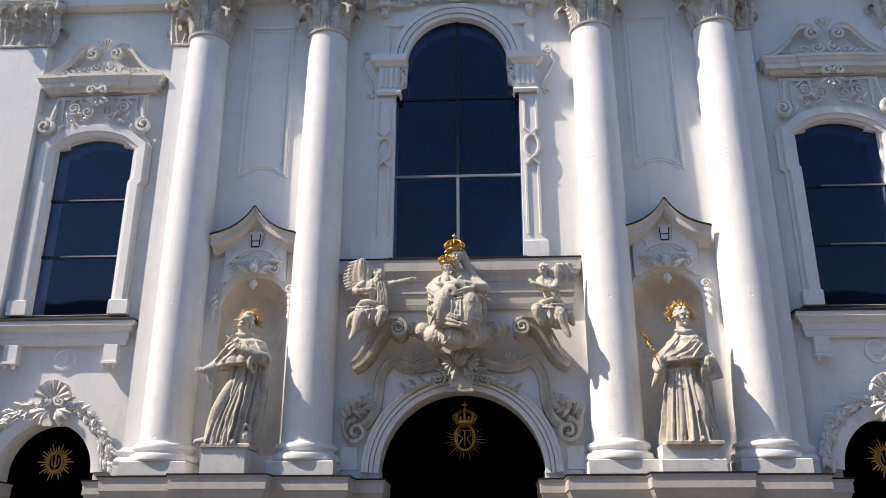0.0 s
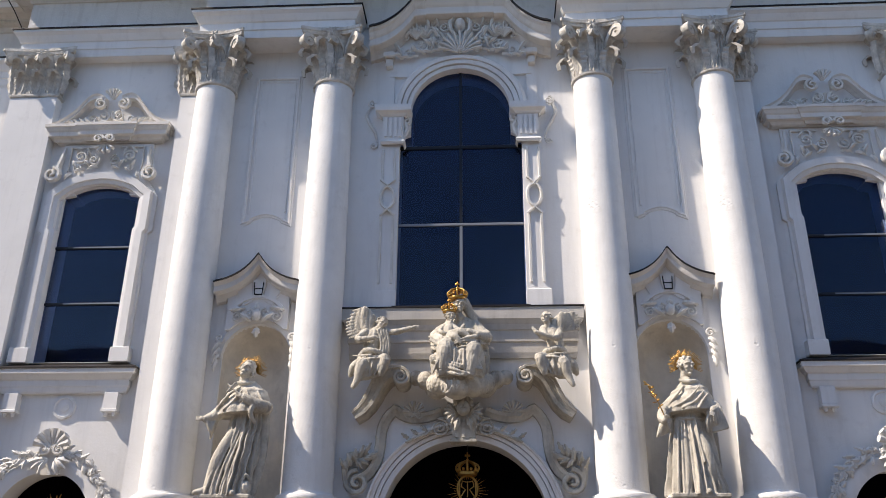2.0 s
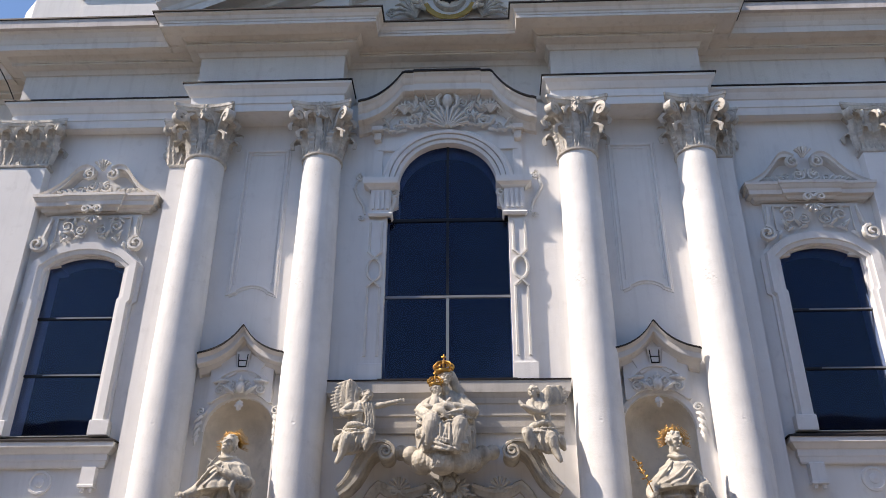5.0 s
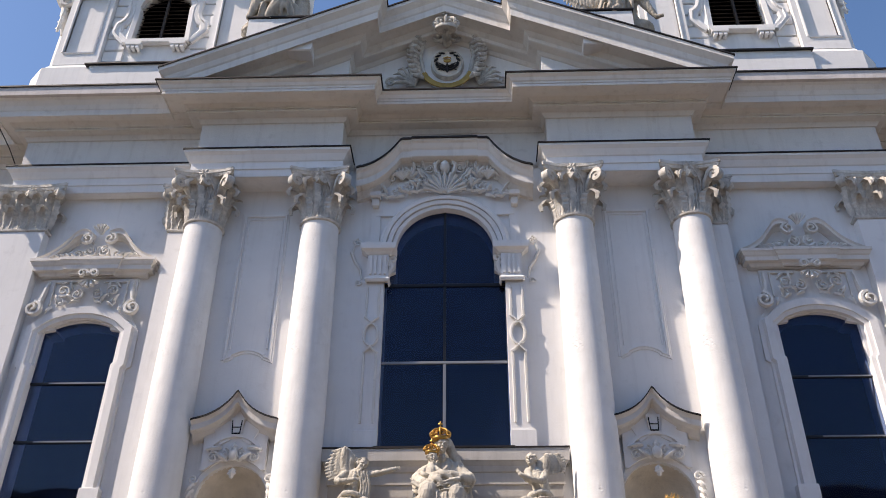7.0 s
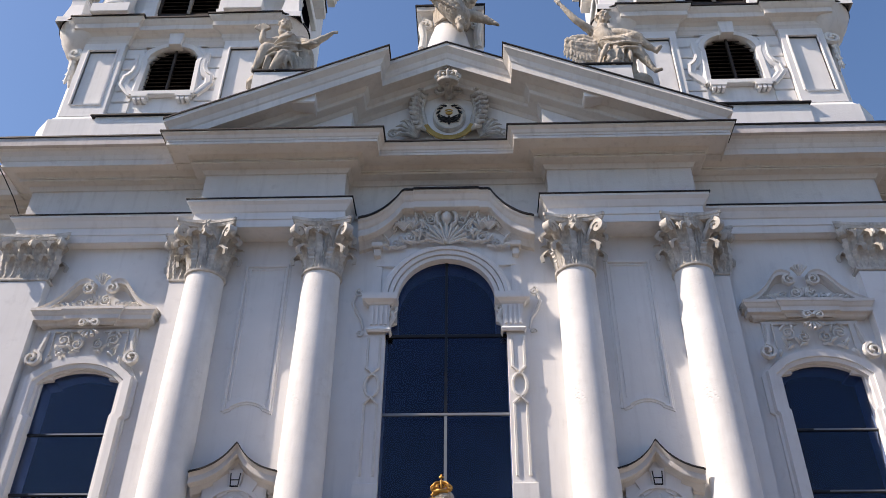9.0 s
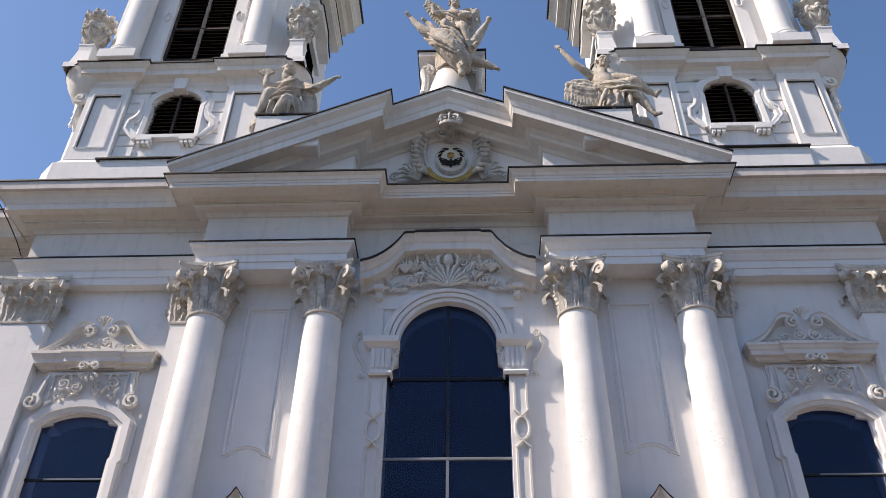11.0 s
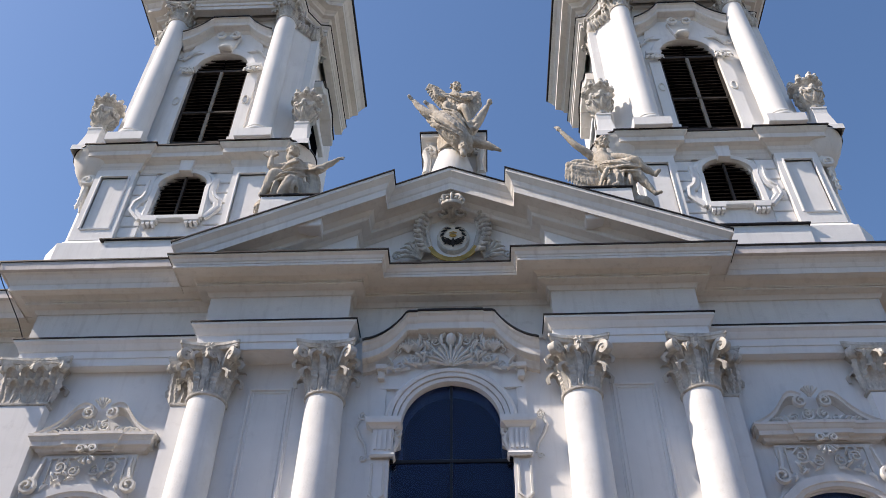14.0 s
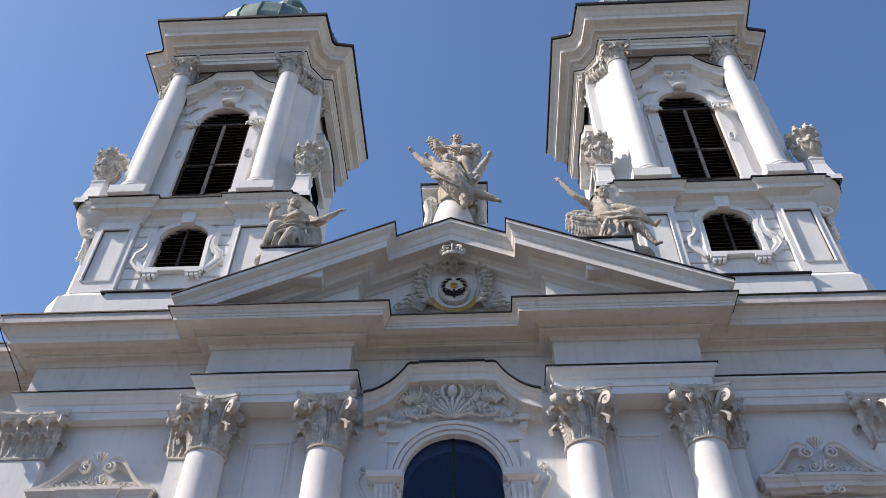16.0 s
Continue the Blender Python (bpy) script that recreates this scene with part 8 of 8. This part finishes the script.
# leaning body, chest bare, cloth round the hips
c.limb([(0.02, 0.0, 1.72), (0.16, -0.04, 1.42), (0.36, -0.06, 1.05), (0.44, -0.06, 0.80)], [0.25, 0.27, 0.25, 0.28], 18)
c.limb([(-0.20, 0.0, 1.84), (0.34, -0.02, 1.74)], [0.14, 0.15], 12)
c.loft([(0.02, 0.30, 0.0, 0.50, 0.36, 0.07), (0.40, 0.34, -0.04, 0.50, 0.38, 0.08), (0.75, 0.40, -0.06, 0.42, 0.34, 0.06), (1.02, 0.38, -0.06, 0.28, 0.24, 0.02)], k=11, twist=3.0, seed=61)
c.head((0.12, -0.14, 2.22), 0.215, 0.15, 0.30, True, 7, 0.15)
# raised arm
c.limb([(-0.18, 0.0, 1.86), (-0.46, -0.08, 2.06), (-0.68, -0.12, 2.30), (-1.00, -0.14, 2.86)], [0.13, 0.115, 0.095, 0.06])
c.hand((-1.03, -0.14, 2.92), (-0.5, 0, 0.7), 0.085)
# other arm, sleeve blown out
c.limb([(0.34, -0.04, 1.72), (0.66, -0.20, 1.48), (1.02, -0.26, 1.30)], [0.15, 0.14, 0.09])
drape(c, (0.56, -0.12, 1.36), (1.10, -0.20, 1.18), 5, (0.10, 0.0, -0.34), 0.07, (0, -0.12, -0.04), 19)
# legs stretched down the slope
c.limb([(0.46, -0.10, 0.95), (0.80, -0.36, 1.14), (1.08, -0.36, 0.86), (1.34, -0.34, 0.60)], [0.21, 0.17, 0.11, 0.06])
c.limb([(0.44, -0.12, 0.70), (0.82, -0.34, 0.60), (1.04, -0.34, 0.22), (1.22, -0.32, -0.12)], [0.21, 0.16, 0.11, 0.06])
c.limb([(1.34, -0.34, 0.60), (1.44, -0.42, 0.70)], [0.07, 0.05])
c.limb([(1.22, -0.32, -0.12), (1.34, -0.42, -0.16)], [0.07, 0.05])
# knotted cloth in the lap and hanging over the edge
drape(c, (0.16, -0.34, 0.10), (0.34, -0.30, 0.95), 7, (0.80, 0.0, -0.10), 0.065, (0, -0.16, 0), 13)
drape(c, (0.0, -0.25, 1.0), (1.0, -0.45, 0.74), 5, (0.0, 0.0, -0.40), 0.06, (0, -0.16, -0.04), 14)
for k in range(7):
    c.ball((0.18 + 0.12 * math.cos(0.9 * k), -0.42, 0.30 + 0.20 * math.sin(0.9 * k)), (0.11, 0.10, 0.12), 10)
# broad shell-like wing
c.wing((-0.16, 0.10, 1.50), (-0.84, 0.06, 1.60), (-0.04, -0.04, -1.05), 12, w=0.17)
c.wing((-0.18, 0.06, 1.36), (-0.74, 0.02, 1.42), (0.06, -0.04, -0.72), 10, w=0.15)
c.wing((0.30, 0.24, 1.55), (0.80, 0.28, 1.72), (0.22, 0.02, -0.50), 7, w=0.15)
c.ball((0.34, 0.0, 0.05), (0.56, 0.36, 0.30), 14)
c.ball((0.86, 0.0, -0.20), (0.36, 0.28, 0.24), 12)
c.place("statue", pose(4.16, -0.85, 18.34), GREYSTONE, "weathered stone reclining winged figure raising one arm", group="roof figures", voxel=0.018, folds=0.016, freq=6.0, calm=[(0.12, -0.14, 2.22, 0.30)])

c = Carving()
c.limb([(0.06, 0.0, 1.62), (0.02, -0.02, 1.30), (-0.04, -0.04, 0.95)], [0.30, 0.29, 0.32], 18)
c.limb([(-0.28, 0.0, 1.66), (0.40, 0.0, 1.62)], [0.15, 0.16], 12)
c.loft([(0.0, 0.02, 0.0, 0.60, 0.40, 0.07), (0.35, 0.0, -0.04, 0.56, 0.40, 0.08), (0.70, -0.02, -0.06, 0.50, 0.36, 0.07), (1.0, 0.0, -0.04, 0.34, 0.27, 0.03)], k=12, twist=3.0, seed=71)
c.head((-0.08, -0.14, 2.16), 0.20, 0.25, 0.5, True, 9)
c.limb([(-0.10, -0.12, 0.80), (-0.36, -0.42, 0.86), (-0.50, -0.42, 0.34), (-0.62, -0.42, 0.02)], [0.24, 0.19, 0.13, 0.07])
c.limb([(0.12, -0.12, 0.70), (0.10, -0.44, 0.56), (-0.10, -0.44, 0.06)], [0.24, 0.18, 0.11])
# arm stretched out over the slope
c.limb([(0.40, 0.0, 1.62), (0.70, -0.12, 1.36), (1.00, -0.15, 1.52), (1.26, -0.15, 1.76)], [0.16, 0.13, 0.09, 0.06])
c.hand((1.30, -0.15, 1.79), (1, 0, 0.15), 0.07)
drape(c, (0.44, -0.05, 1.50), (0.92, -0.14, 1.30), 5, (0.05, 0.0, -0.28), 0.06, (0, -0.10, -0.08), 20)
# arm with a bunch of flowers
c.limb([(-0.28, 0.0, 1.64), (-0.54, -0.25, 1.34), (-0.60, -0.32, 1.66)], [0.15, 0.12, 0.07])
for k in range(7):
    a = 0.2 + 0.45 * k
    c.limb([(-0.62, -0.32, 1.72), (-0.62 + 0.20 * math.cos(a), -0.34, 1.78 + 0.20 * math.sin(a))], [0.05, 0.045], 6)
# mantle behind the back, cloth across the knees
c.limb([(0.46, 0.1, 1.52), (0.60, 0.1, 1.1), (0.66, 0.05, 0.5), (0.58, 0, 0.0)], [0.15, 0.20, 0.20, 0.14])
drape(c, (-0.06, -0.40, 0.04), (0.0, -0.30, 0.98), 8, (0.95, 0.0, 0.1), 0.06, (0, -0.14, 0), 15)
drape(c, (0.44, -0.20, 1.05), (-0.48, -0.45, 0.55), 6, (0.0, 0.0, -0.55), 0.055, (0, -0.18, -0.04), 16)
drape(c, (-0.30, -0.22, 1.10), (0.20, -0.28, 1.50), 4, (0.10, 0.0, 0.30), 0.045, (0, -0.08, 0), 21)
c.ball((0, 0, 0.0), (0.62, 0.42, 0.36), 14)
c.ball((-0.5, 0, -0.1), (0.4, 0.36, 0.3), 12)
c.place("statue", pose(-4.42, -0.85, 18.40), GREYSTONE, "weathered stone seated figure stretching out one arm", group="roof figures", voxel=0.018, folds=0.016, freq=6.0, calm=[(-0.08, -0.14, 2.16, 0.28)])
# ledges that the slope figures sit on
for x0, x1 in ((-5.0, -3.3), (3.45, 4.75)):
    s = Shape().box(x0, x1, -1.30, 0.2, 17.2, 18.36, bevel=0.03)
    o = s.ob("figure_ledge", PLASTER)
    tagged(o, "white block on the pediment slope under a figure", "pedestal", "pediment blocks")
    Shape().box(x0 - 0.04, x1 + 0.04, -1.34, 0.2, 18.36, 18.40).ob("flashing", FLASH, o, "dark sheet-metal edging")

# loose cable hanging over the corner of the entablature
o = Shape().tube([(-11.43, -1.04, 16.40), (-11.36, -1.05, 16.10), (-11.16, -0.92, 15.72), (-10.92, -0.72, 15.35), (-10.66, -0.48, 14.90), (-10.50, -0.30, 14.54)], 0.013, 6).ob("cable", IRON)
tagged(o, "thin black cable hanging loose at the cornice corner", "cable")
